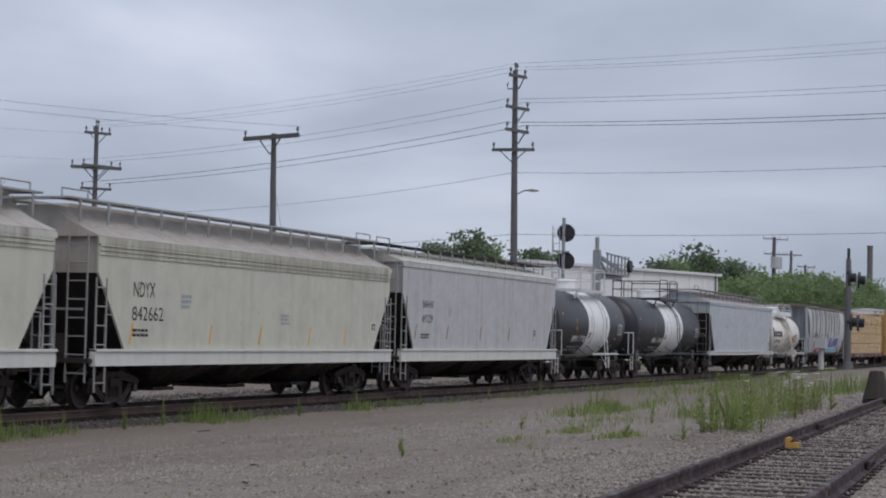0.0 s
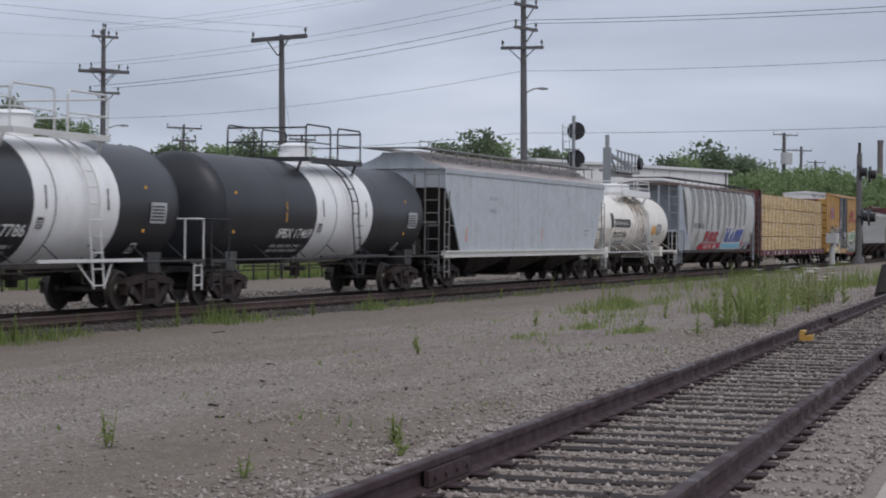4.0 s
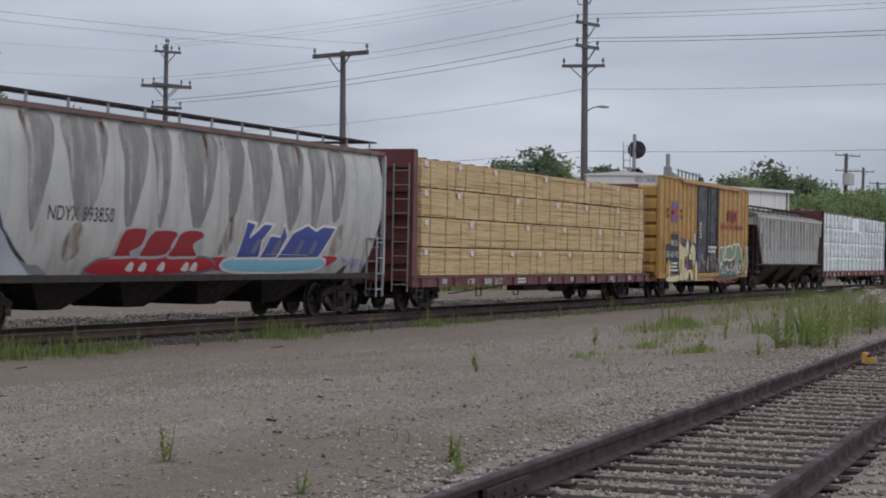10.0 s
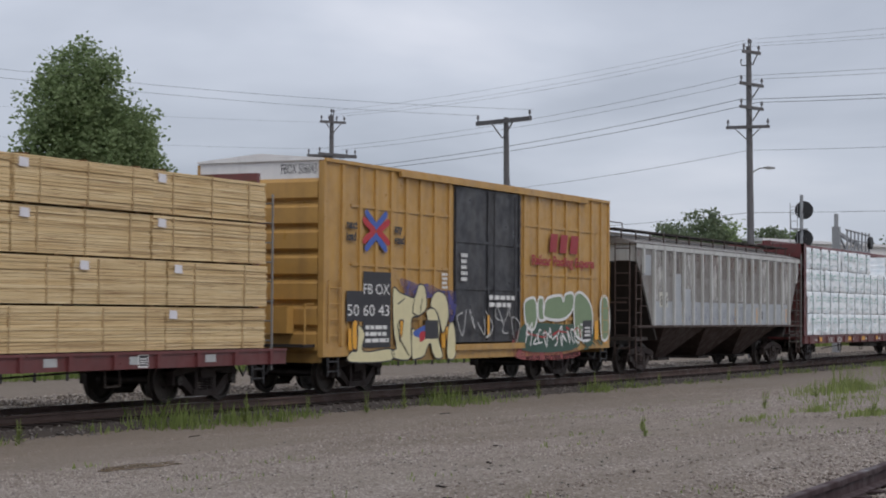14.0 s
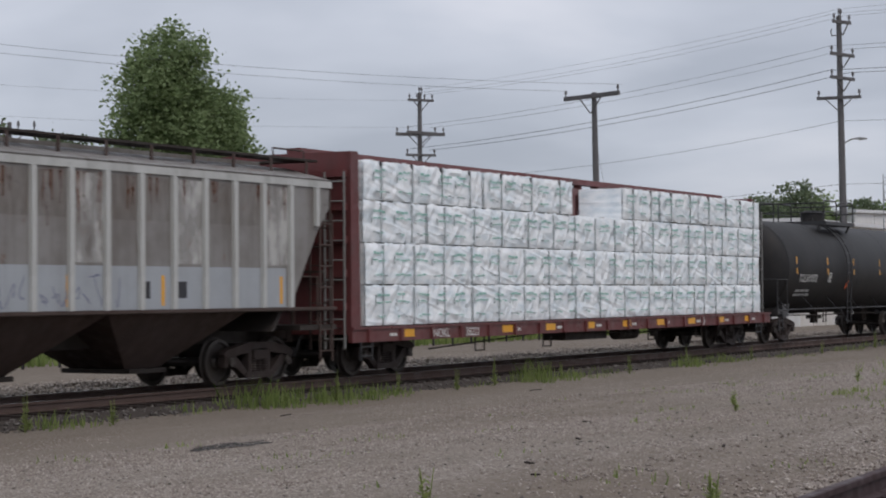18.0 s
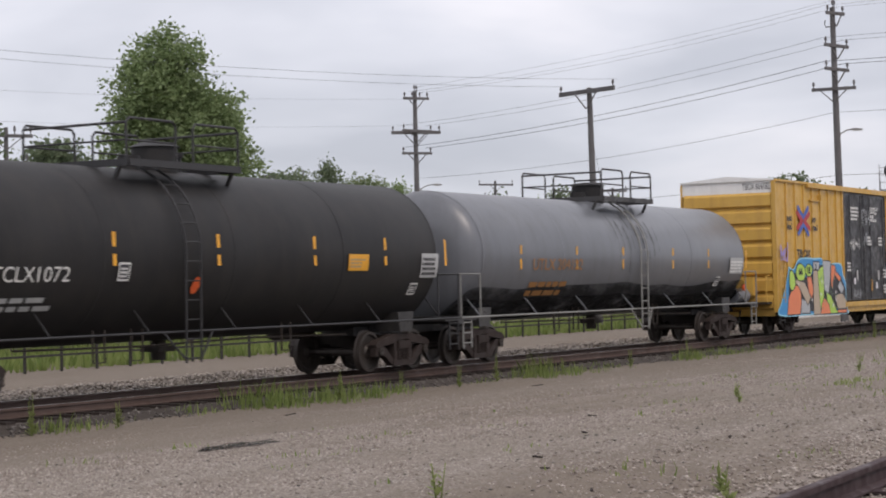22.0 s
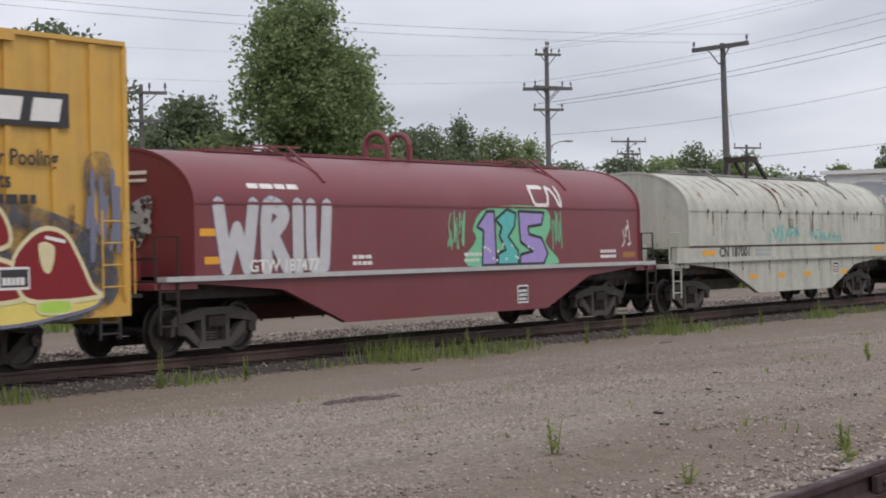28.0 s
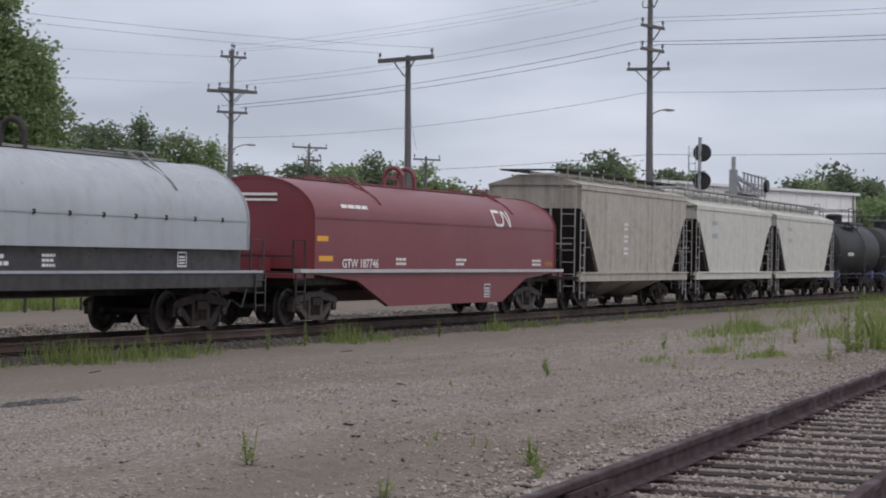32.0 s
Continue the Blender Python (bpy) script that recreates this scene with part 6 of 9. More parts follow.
        part("side_grab_iron", ladder_mesh(f(0.12) if s == 0 else f(0.58), -HALF - 0.06, low + 0.4, low + 1.7, 0.46, 4, 0.014), m_side, c)
    return c


FB_LOW, FB_TOP = 0.70, 4.83
L = 15.76
c = boxcar("box_car", "weathered yellow box car with black door and graffiti", 174.55, L, FB_LOW, FB_TOP, M_YELLOW, (6.0, 9.74), [0.75, 1.5, 2.2, 2.9, 3.6, 4.3, 5.0, 5.75, 10.0, 10.9, 11.8, 12.7, 13.6, 14.5, 15.2], (2.72, 3.95), False)
part("door", Mesh().box(6.0, 9.74, -HALF - 0.02, -HALF + 0.04, FB_LOW + 0.36, FB_TOP - 0.12), M_DOOR, c, "black plug door")
m = Mesh()
for z in (1.3, 2.3, 3.4):
    m.box(6.05, 9.7, -HALF - 0.05, -HALF - 0.021, z, z + 0.07)
for x in (6.03, 7.8, 9.64):
    m.box(x, x + 0.07, -HALF - 0.055, -HALF - 0.021, FB_LOW + 0.4, FB_TOP - 0.16)
for x in (8.1, 9.3):
    m.cyl((x, -HALF - 0.08, FB_LOW + 0.4), (x, -HALF - 0.08, FB_TOP - 0.2), 0.022, 6)
pieces("door_rib", m, M_DOOR, c)
pieces("door_track", Mesh().box(3.2, 14.0, -HALF - 0.11, -HALF - 0.035, FB_TOP - 0.10, FB_TOP + 0.02).box(6.0, 9.9, -HALF - 0.10, -HALF - 0.032, FB_LOW + 0.18, FB_LOW + 0.32), M_YELLOW, c)
D = Skin(y=-HALF - 0.055)


def cross_mark(c, x, z, w, h, skin):
    """A painted X of two colours, a plain emblem."""
    for k, (colour, pts) in enumerate((("royal", [(0.12, 0.98), (0.5, 0.62), (0.88, 0.98)]), ("royal", [(0.12, 0.02), (0.5, 0.38), (0.88, 0.02)]),
                                       ("crimson", [(0.03, 0.78), (0.43, 0.5), (0.03, 0.22)]), ("crimson", [(0.97, 0.78), (0.57, 0.5), (0.97, 0.22)]))):
        m = Mesh()
        stroke(m, [(x + w * u, z + h * v) for u, v in pts], h * 0.19, skin, 2 + k, 4)
        part("emblem_stroke", m, GRAF[colour], c)


cross_mark(c, 1.55, 3.08, 1.17, 0.80, D)
lettering(c, "next\nload", 0.84, 3.50, 0.25, M_INK, D, offset=0.012)
lettering(c, "any\nroad", 2.97, 3.50, 0.25, M_INK, D, offset=0.012)
patch(c, 0.86, 2.83, 1.55, 2.19, M_INK, D, 1, "black_panel")
patch(c, 1.58, 2.83, 0.99, 2.61, M_INK, D, 1, "black_panel")
lettering(c, "FB OX", 1.6, 2.13, 0.32, M_LETTER, D, 1.15, 4)
lettering(c, "50 60 43", 0.9, 1.67, 0.34, M_LETTER, D, 1.85, 4)
bars(c, 1.68, 1.1, 1.05, 0.42, 3, M_LETTER, D, 4, 50)
for x, w in ((11.5, 0.56), (12.16, 0.56), (12.85, 0.62)):
    part("brand_block", Mesh().add([(x, D.at(3) - 0.012, 3.34), (x + w - 0.1, D.at(3) - 0.012, 3.34), (x + w, D.at(3) - 0.012, 3.82), (x + 0.1, D.at(3) - 0.012, 3.82)], [(0, 1, 2, 3)]), GRAF["red"], c)
lettering(c, "Railcar Pooling Experts", 10.4, 3.0, 0.34, GRAF["red"], D, 4.2, offset=0.012)
CREAM, BLACK = GRAF["cream"], GRAF["black"]
BOX = (0.8, 6.1, 0.92, 2.75)
shape(c, BOX, [(0.46, 0.85), (0.56, 0.83), (0.65, 0.79), (0.72, 0.81), (0.85, 0.73), (0.98, 0.72), (0.985, 0.47), (0.93, 0.33), (0.78, 0.62), (0.55, 0.62)], M_BLUEHAZE, 2, skin=D, name="paint_haze")
shape(c, BOX, [(0.39, 0.0), (0.40, 0.55), (0.7, 0.5), (0.97, 0.4), (0.98, -0.1), (0.6, -0.1)], M_SOOTFILM, 3, skin=D, name="paint_haze")
for k, pts in enumerate(([(0.4, 0.74), (0.46, 0.69), (0.52, 0.66), (0.59, 0.64), (0.63, 0.79), (0.68, 0.78), (0.7, 0.66), (0.7, 0.5), (0.63, 0.41), (0.57, 0.38), (0.56, 0.19), (0.56, -0.1), (0.42, -0.1), (0.39, -0.01), (0.43, 0.03), (0.41, 0.2), (0.4, 0.41)],
                         [(0.74, 0.53), (0.76, 0.66), (0.81, 0.72), (0.88, 0.67), (0.91, 0.53), (0.91, 0.37), (0.86, 0.2), (0.83, 0.34), (0.8, 0.46)],
                         [(0.7, 0.47), (0.76, 0.51), (0.8, 0.44), (0.83, 0.27), (0.82, 0.11), (0.86, -0.09), (0.8, -0.12), (0.76, -0.04), (0.74, 0.07), (0.71, 0.02), (0.68, -0.08), (0.62, -0.11), (0.57, -0.09), (0.57, 0.25), (0.62, 0.21), (0.71, 0.31)],
                         [(0.91, 0.27), (0.95, 0.34), (0.98, 0.2), (0.98, -0.1), (0.91, -0.12), (0.9, 0.08)])):
    shape(c, BOX, pts, CREAM, 5 + 1.5 * k, BLACK, 0.035, D)
for pts, fill in (([(0.69, 0.35), (0.81, 0.35), (0.81, 0.14), (0.69, 0.14)], BLACK), ([(0.46, 0.36), (0.49, 0.36), (0.48, 0.19), (0.46, 0.13)], M_AMBER), ([(0.88, 0.27), (0.91, 0.3), (0.9, 0.04)], M_AMBER)):
    shape(c, BOX, pts, fill, 12, BLACK, 0.03, D, crisp=True)
shape(c, BOX, [(0.58, 0.21), (0.7, 0.3), (0.69, 0.18), (0.62, 0.15)], GRAF["royal"], 11, skin=D)
shape(c, BOX, [(0.64, 0.2), (0.69, 0.22), (0.68, 0.12), (0.64, 0.1)], GRAF["crimson"], 12, skin=D)
for line in ([(0.46, 0.1), (0.44, 0.3), (0.46, 0.36)], [(0.46, 0.13), (0.54, -0.06)], [(0.59, 0.64), (0.57, 0.45), (0.62, 0.41)], [(0.66, 0.62), (0.64, 0.45)], [(0.5, 0.62), (0.44, 0.55)]):
    m = Mesh()
    stroke(m, [(BOX[0] + 5.3 * u, BOX[2] + 1.83 * v) for u, v in line], 0.03, D, 13)
    tagged(part("graffiti_outline", m, BLACK, c), kind="stuff")
part("cross_bar", Mesh().box(1.0, 5.9, -HALF - 0.045, -HALF, 1.58, 1.65).box(9.9, 15.6, -HALF - 0.045, -HALF, 1.58, 1.65), M_YELLOW, c)
for pts, fill in (([(0.06, 0.32), (0.10, 0.34), (0.10, 0.05), (0.06, 0.05)], M_AMBER), ([(0.10, 0.3), (0.16, 0.2), (0.15, 0.0), (0.38, 0.02), (0.38, -0.12), (0.04, -0.12), (0.05, 0.0), (0.10, 0.02)], CREAM)):
    shape(c, BOX, pts, fill, 6, BLACK, 0.03, D)
BOX = (9.2, 15.8, 0.86, 2.55)
WHITE = GRAF["white"]
shape(c, BOX, [(0.1, 0.36), (0.33, 0.38), (0.54, 0.36), (0.79, 0.4), (0.79, 0.01), (0.65, 0.13), (0.58, -0.04), (0.1, -0.02)], GRAF["pine"], 3, skin=D)
shape(c, BOX, [(0.01, 0.21), (0.1, 0.25), (0.12, -0.1), (0.02, -0.1)], M_PINKHAZE, 2, skin=D)
shape(c, BOX, [(0.1, 0.0), (0.6, 0.0), (0.62, -0.16), (0.1, -0.16)], M_PINKHAZE, 2, skin=D)
for k, pts in enumerate(([(0.12, 0.71), (0.21, 0.75), (0.23, 0.45), (0.19, 0.28), (0.13, 0.36), (0.11, 0.57)], [(0.24, 0.74), (0.29, 0.75), (0.29, 0.57), (0.32, 0.46), (0.25, 0.44)], [(0.3, 0.61), (0.33, 0.76), (0.46, 0.81), (0.49, 0.72), (0.51, 0.83), (0.59, 0.84), (0.59, 0.61), (0.49, 0.44), (0.31, 0.46)],
                         [(0.61, 0.81), (0.68, 0.86), (0.77, 0.7), (0.8, 0.44), (0.77, 0.12), (0.63, 0.17), (0.6, 0.48)], [(0.89, 0.75), (0.96, 0.78), (0.99, 0.43), (0.97, 0.15), (0.9, 0.15)])):
    shape(c, BOX, pts, GRAF["moss"], 5 + k, WHITE, 0.075, D)
for pts, fill in (([(0.69, 0.42), (0.79, 0.43), (0.79, 0.13), (0.69, 0.12)], BLACK), ([(0.82, 0.41), (0.86, 0.43), (0.86, 0.12), (0.82, 0.11)], M_AMBER)):
    shape(c, BOX, pts, fill, 12, skin=D, crisp=True)
bars(c, 13.9, 1.15, 0.4, 0.3, 3, M_LETTER, D, 14, 54)
tags(c, 9.9, 14.2, 0.9, 1.5, WHITE, D, 56, 14, 0.05, 9)
tags(c, 10.2, 14.0, 1.0, 1.5, GRAF["crimson"], D, 57, 4, 0.035, 9)
tags(c, 9.3, 15.4, 0.8, 1.15, GRAF["pine"], D, 58, 10, 0.05, 8)
tags(c, 6.1, 9.6, 0.95, 2.0, GRAF["white"], Skin(y=-HALF - 0.085), 6, 7)
bars(c, 6.3, 2.5, 0.35, 0.7, 5, M_LETTER, D, 4, 51)
bars(c, 7.8, 1.9, 1.5, 0.35, 2, M_LETTER, Skin(y=-HALF - 0.085), 4, 52)
patch(c, 7.7, 7.82, 1.25, 1.7, M_AMBER, Skin(y=-HALF - 0.085), 4, "reflector_strip")
stripes(c, (0.95, 5.3, 15.35), 0.95, 1.4, D, 0.2)
bars(c, 5.3, 2.3, 0.3, 0.4, 4, M_LETTER, D, 4, 53)
end = text_mesh("FBOX 506043", 0.3)
for v in end.vertices:
    v.co = (0.012, -0.5 - v.co.x * 0.5, FB_TOP - 0.24 + v.co.y)
end.materials.append(M_INK)
part("end_lettering", end, None, c)

TB_LOW, TB_TOP = 0.64, 4.80
L = 18.9
c = boxcar("box_car", "bright yellow box car with black double doors and colourful graffiti", 271.73, L, TB_LOW, TB_TOP, M_YELLOW2, (6.82, 11.8), [1.0, 1.85, 2.7, 3.55, 4.4, 5.25, 6.1, 6.75, 12.0, 12.9, 13.8, 14.7, 15.6, 16.5, 17.4, 18.2], (), True)
for x0, x1 in ((6.82, 9.13), (9.15, 11.8)):
    dr = part("door", Mesh().box(x0, x1, -HALF - 0.02, -HALF + 0.04, TB_LOW + 0.36, TB_TOP - 0.12), M_DOOR, c, "black plug door with white stencils")
    m = Mesh()
    for z in (1.15, 2.1, 2.95, 3.85):
        m.box(x0 + 0.03, x1 - 0.03, -HALF - 0.045, -HALF - 0.021, z, z + 0.06)
    for x in (x0 + 0.02, x1 - 0.08):
        m.box(x, x + 0.06, -HALF - 0.05, -HALF - 0.021, TB_LOW + 0.4, TB_TOP - 0.16)
    for x in (x0 + 0.6, x1 - 0.5):
        m.cyl((x, -HALF - 0.07, TB_LOW + 0.4), (x, -HALF - 0.07, TB_TOP - 0.2), 0.022, 6)
    pieces("door_rib", m, M_DOOR, dr)
D2 = Skin(y=-HALF - 0.075)
pieces("door_track", Mesh().box(2.9, 16.6, -HALF - 0.11, -HALF - 0.035, TB_TOP - 0.10, TB_TOP + 0.02).box(6.7, 12.0, -HALF - 0.10, -HALF - 0.032, TB_LOW + 0.16, TB_LOW + 0.32), M_YELLOW2, c)
for x in (4.15, 16.0):
    part("door_stop", Mesh().box(x, x + 0.12, -HALF - 0.14, -HALF, TB_TOP - 0.5, TB_TOP - 0.3).box(x - 0.9, x + 0.1, -HALF - 0.07, -HALF, TB_TOP - 0.52, TB_TOP - 0.47), M_YELLOW2, c)
cross_mark(c, 1.85, 3.18, 1.32, 0.88, D)
lettering(c, "next\nload", 0.92, 3.6, 0.27, M_INK, D, offset=0.012)
lettering(c, "any\nroad", 3.4, 3.6, 0.27, M_INK, D, offset=0.012)
lettering(c, "TB OX", 1.81, 2.45, 0.36, M_INK, D, 1.35, offset=0.01)
BLUE, ORG, LIME, TAN, GRY, RED = GRAF["blue"], GRAF["orange"], GRAF["lime"], GRAF["tan"], GRAF["grey"], GRAF["red"]
BOX = (0, 7, 0.66, 2.5)
shape(c, BOX, [(0.01, 0.0), (0.03, 0.2), (0.09, 0.47), (0.13, 0.72), (0.14, 0.8), (0.2, 0.76), (0.27, 0.92), (0.36, 0.96), (0.5, 0.95), (0.61, 0.95), (0.63, 0.8), (0.77, 0.86), (0.9, 0.85), (0.93, 0.65), (0.97, 0.51), (0.97, 0.28), (0.98, 0.04), (0.97, -0.04), (0.45, -0.02)], BLUE, 2, GRAF["cyan"], 0.05, D)
shape(c, BOX, [(0.13, 0.3), (0.2, 0.7), (0.4, 0.62), (0.6, 0.85), (0.72, 0.7), (0.9, 0.6), (0.95, 0.1), (0.3, 0.05)], BLACK, 3, skin=D)
for k, (fill, pts) in enumerate((
        (ORG, [(0.12, 0.02), (0.14, 0.3), (0.21, 0.47), (0.28, 0.47), (0.29, 0.21), (0.27, 0.02)]), (GRY, [(0.3, 0.02), (0.31, 0.25), (0.41, 0.17), (0.41, 0.01)]), (TAN, [(0.22, 0.53), (0.26, 0.59), (0.35, 0.52), (0.42, 0.29), (0.38, 0.17), (0.32, 0.33), (0.27, 0.47)]),
        (ORG, [(0.39, 0.64), (0.44, 0.64), (0.47, 0.42), (0.45, 0.28), (0.41, 0.37)]), (TAN, [(0.48, 0.74), (0.55, 0.74), (0.55, 0.49), (0.57, 0.0), (0.48, 0.0), (0.48, 0.47)]), (LIME, [(0.55, 0.73), (0.62, 0.8), (0.65, 0.69), (0.63, 0.51), (0.62, 0.29), (0.58, 0.1), (0.56, 0.38)]),
        (GRY, [(0.63, 0.89), (0.73, 0.88), (0.72, 0.6), (0.69, 0.32), (0.64, 0.42)]), (LIME, [(0.67, 0.34), (0.73, 0.28), (0.8, 0.05), (0.83, -0.02), (0.7, -0.02)]), (ORG, [(0.58, -0.02), (0.6, 0.15), (0.63, 0.25), (0.69, 0.13), (0.71, -0.03)]),
        (ORG, [(0.75, 0.83), (0.8, 0.81), (0.81, 0.7), (0.77, 0.58), (0.76, 0.41), (0.74, 0.51), (0.74, 0.69)]), (ORG, [(0.8, 0.75), (0.89, 0.61), (0.86, 0.55), (0.8, 0.66)]), (TAN, [(0.81, 0.28), (0.9, 0.33), (0.97, 0.19), (0.98, 0.06), (0.84, 0.06)]),
        (ORG, [(0.84, 0.03), (0.97, 0.03), (0.97, -0.04), (0.84, -0.04)]), (GRY, [(0.88, 0.55), (0.93, 0.42), (0.89, 0.32), (0.84, 0.46)]), (LIME, [(0.24, 0.72), (0.26, 0.83), (0.3, 0.85), (0.34, 0.79), (0.35, 0.67), (0.32, 0.59), (0.26, 0.6)]),
        (LIME, [(0.37, 0.79), (0.41, 0.85), (0.45, 0.79), (0.44, 0.68), (0.4, 0.65), (0.37, 0.71)]), (LIME, [(0.15, 0.72), (0.19, 0.7), (0.21, 0.52), (0.17, 0.42), (0.14, 0.52)]), (GRY, [(0.48, 0.89), (0.555, 0.89), (0.555, 0.76), (0.48, 0.76)]))):
    mu, mv = sum(p[0] for p in pts) / len(pts), sum(p[1] for p in pts) / len(pts)
    shape(c, BOX, [(min(0.97, mu + (u - mu) * 1.16), max(-0.03, mv + (v - mv) * 1.12)) for u, v in pts], fill, 5 + 0.8 * k, BLACK, 0.035, D, crisp=k not in (14, 15, 16))
lettering(c, "66", 1.86, 1.90, 0.30, M_INK, D, 0.38, 22, offset=0.012)
lettering(c, "18", 2.68, 1.94, 0.30, M_INK, D, 0.34, 22, offset=0.012)
lettering(c, "2", 3.5, 2.06, 0.26, M_INK, D, 0.16, 22, offset=0.012)
sparks = random.Random(41)
m = Mesh()
for _ in range(9):
    px, pz, q = sparks.uniform(1.0, 6.5), sparks.uniform(0.85, 1.9), sparks.uniform(0.05, 0.1)
    for k in range(4):
        a = k * math.pi / 4 + 0.2
        stroke(m, [(px - q * math.cos(a), pz - q * math.sin(a)), (px + q * math.cos(a), pz + q * math.sin(a))], 0.018, D, 23, 4)
tagged(part("graffiti_sparkle", m, WHITE, c), kind="stuff")
m = Mesh()
for _ in range(26):
    px, pz = sparks.uniform(3.9, 5.7), sparks.uniform(0.75, 1.9)
    stroke(m, [(px, pz), (px + 0.02, pz + 0.02)], sparks.uniform(0.04, 0.08), D, 21.5, 6)
tagged(part("graffiti_dots", m, GRAF["green"], c), kind="stuff")
BOX = (11.7, 18.8, 0.66, 2.7)
shape(c, BOX, [(0.02, 0.26), (0.0, 0.39), (0.03, 0.59), (0.01, 0.8), (0.05, 0.93), (0.19, 0.94), (0.36, 1.02), (0.44, 1.06), (0.54, 1.03), (0.56, 0.92), (0.73, 0.85), (0.86, 0.73), (0.92, 0.58), (0.97, 0.5), (0.96, 0.15), (0.74, 0.01), (0.06, 0.0)], M_GREYHAZE, 1, skin=D, name="paint_haze")
for pts in ([(0.89, 1.2), (0.96, 1.22), (0.96, 0.89), (0.89, 0.88)], [(0.87, 0.66), (0.96, 0.68), (0.96, 0.19), (0.9, 0.35)], [(0.40, 0.85), (0.46, 1.06), (0.54, 1.0), (0.5, 0.7), (0.44, 0.6)]):
    shape(c, BOX, pts, M_GREYHAZE, 2, skin=D, name="paint_haze")
shape(c, BOX, [(0.0, 0.36), (0.02, 0.09), (0.08, 0.05), (0.18, 0.11), (0.29, 0.05), (0.37, 0.01), (0.51, 0.07), (0.65, 0.02), (0.83, 0.08), (0.92, 0.15), (0.88, 0.27), (0.43, 0.19), (0.1, 0.25)], GRAF["yellow"], 4, GRAF["haze"], 0.05, D)
for k, pts in enumerate(([(0.29, 0.99), (0.38, 0.93), (0.46, 0.73), (0.45, 0.51), (0.44, 0.3), (0.41, 0.22), (0.37, 0.37), (0.4, 0.59), (0.36, 0.77)],
                         [(0.03, 0.86), (0.13, 0.82), (0.19, 0.76), (0.22, 0.86), (0.26, 0.8), (0.34, 0.62), (0.37, 0.41), (0.41, 0.26), (0.39, 0.16), (0.3, 0.16), (0.22, 0.21), (0.09, 0.14), (0.05, 0.19), (0.04, 0.32), (0.01, 0.39), (0.1, 0.48), (0.17, 0.55), (0.1, 0.53), (0.04, 0.66)],
                         [(0.52, 0.79), (0.58, 0.89), (0.65, 0.81), (0.67, 0.58), (0.57, 0.53), (0.66, 0.47), (0.72, 0.36), (0.71, 0.21), (0.57, 0.17), (0.45, 0.15), (0.43, 0.29), (0.48, 0.48), (0.46, 0.55), (0.54, 0.62)],
                         [(0.68, 0.49), (0.75, 0.68), (0.82, 0.66), (0.86, 0.5), (0.9, 0.27), (0.92, 0.2), (0.74, 0.18), (0.69, 0.28)])):
    shape(c, BOX, pts, GRAF["scarlet"], 6 + 2 * k, GRAF["cream"], 0.07, D)
for fill, pts in ((GRAF["cream"], [(0.75, 0.58), (0.79, 0.56), (0.78, 0.4), (0.76, 0.41)]), (GRAF["pine"], [(0.59, 0.4), (0.62, 0.47), (0.64, 0.42), (0.63, 0.32), (0.6, 0.32)]), (LIME, [(0.75, 0.18), (0.83, 0.18), (0.83, 0.1), (0.75, 0.1)])):
    shape(c, BOX, pts, fill, 15, GRAF["cream"], 0.03, D)
shape(c, BOX, [(0.64, 0.42), (0.72, 0.42), (0.72, 0.28), (0.64, 0.28)], M_INK, 16, M_LETTER, 0.035, D, crisp=True, name="stencil_panel")
bars(c, 16.3, 1.28, 0.42, 0.18, 1, M_LETTER, D, 18, 79)
m = Mesh()
for line in ([(0.14, 0.76), (0.2, 0.7), (0.24, 0.78)], [(0.3, 0.56), (0.33, 0.5)], [(0.54, 0.84), (0.57, 0.8), (0.6, 0.86)], [(0.07, 0.37), (0.13, 0.4)], [(0.77, 0.63), (0.82, 0.6)], [(0.41, 0.82), (0.43, 0.74)]):
    stroke(m, curve_points([(BOX[0] + 7.1 * u, BOX[2] + 2.04 * v) for u, v in line]), 0.055, D, 17)
tagged(part("graffiti_highlights", m, WHITE, c), kind="stuff")
drips(c, [12.3 + 0.9 * i for i in range(7)], 2.4, 0.7, 0.16, M_SOOTFILM, D, 2, 8, "soot_streak")
tags(c, 0.1, 0.9, 2.3, 2.9, GRAF["violet"], D, 37, 3, 0.08, 2)
patch(c, 15.38, 17.69, 3.52, 4.02, M_INK, D, 2, "black_panel")
for x, w in ((15.52, 0.58), (16.2, 0.58), (16.9, 0.65)):
    part("brand_block", Mesh().add([(x, D.at(3) - 0.012, 3.60), (x + w - 0.08, D.at(3) - 0.012, 3.60), (x + w, D.at(3) - 0.012, 3.93), (x + 0.08, D.at(3) - 0.012, 3.93)], [(0, 1, 2, 3)]), M_LETTER, c)
lettering(c, "Railcar Pooling\nExperts", 15.55, 2.97, 0.32, M_INK, D, 1.9, offset=0.006)
bars(c, 15.9, 2.42, 1.1, 0.22, 1, M_INK, D, 2, 78)
tags(c, 18.0, 18.7, 1.6, 3.0, GRAF["haze"], D, 39, 6, 0.09, 3)
bars(c, 7.5, 3.75, 0.9, 0.5, 4, M_LETTER, D2, 4, 61)
lettering(c, "CLOSE AND LOCK\nBOTH DOORS\nBEFORE\nMOVING CAR", 9.75, 4.14, 0.135, M_LETTER, D2, 1.05, 4, offset=0.006)
tags(c, 7.35, 8.5, 2.72, 3.1, GRAF["white"], D2, 12, 12, 0.028)
tags(c, 8.75, 9.75, 3.5, 4.25, GRAF["grey"], D2, 13, 9, 0.026)
tags(c, 8.85, 9.7, 2.9, 3.35, GRAF["grey"], D2, 15, 7, 0.024)
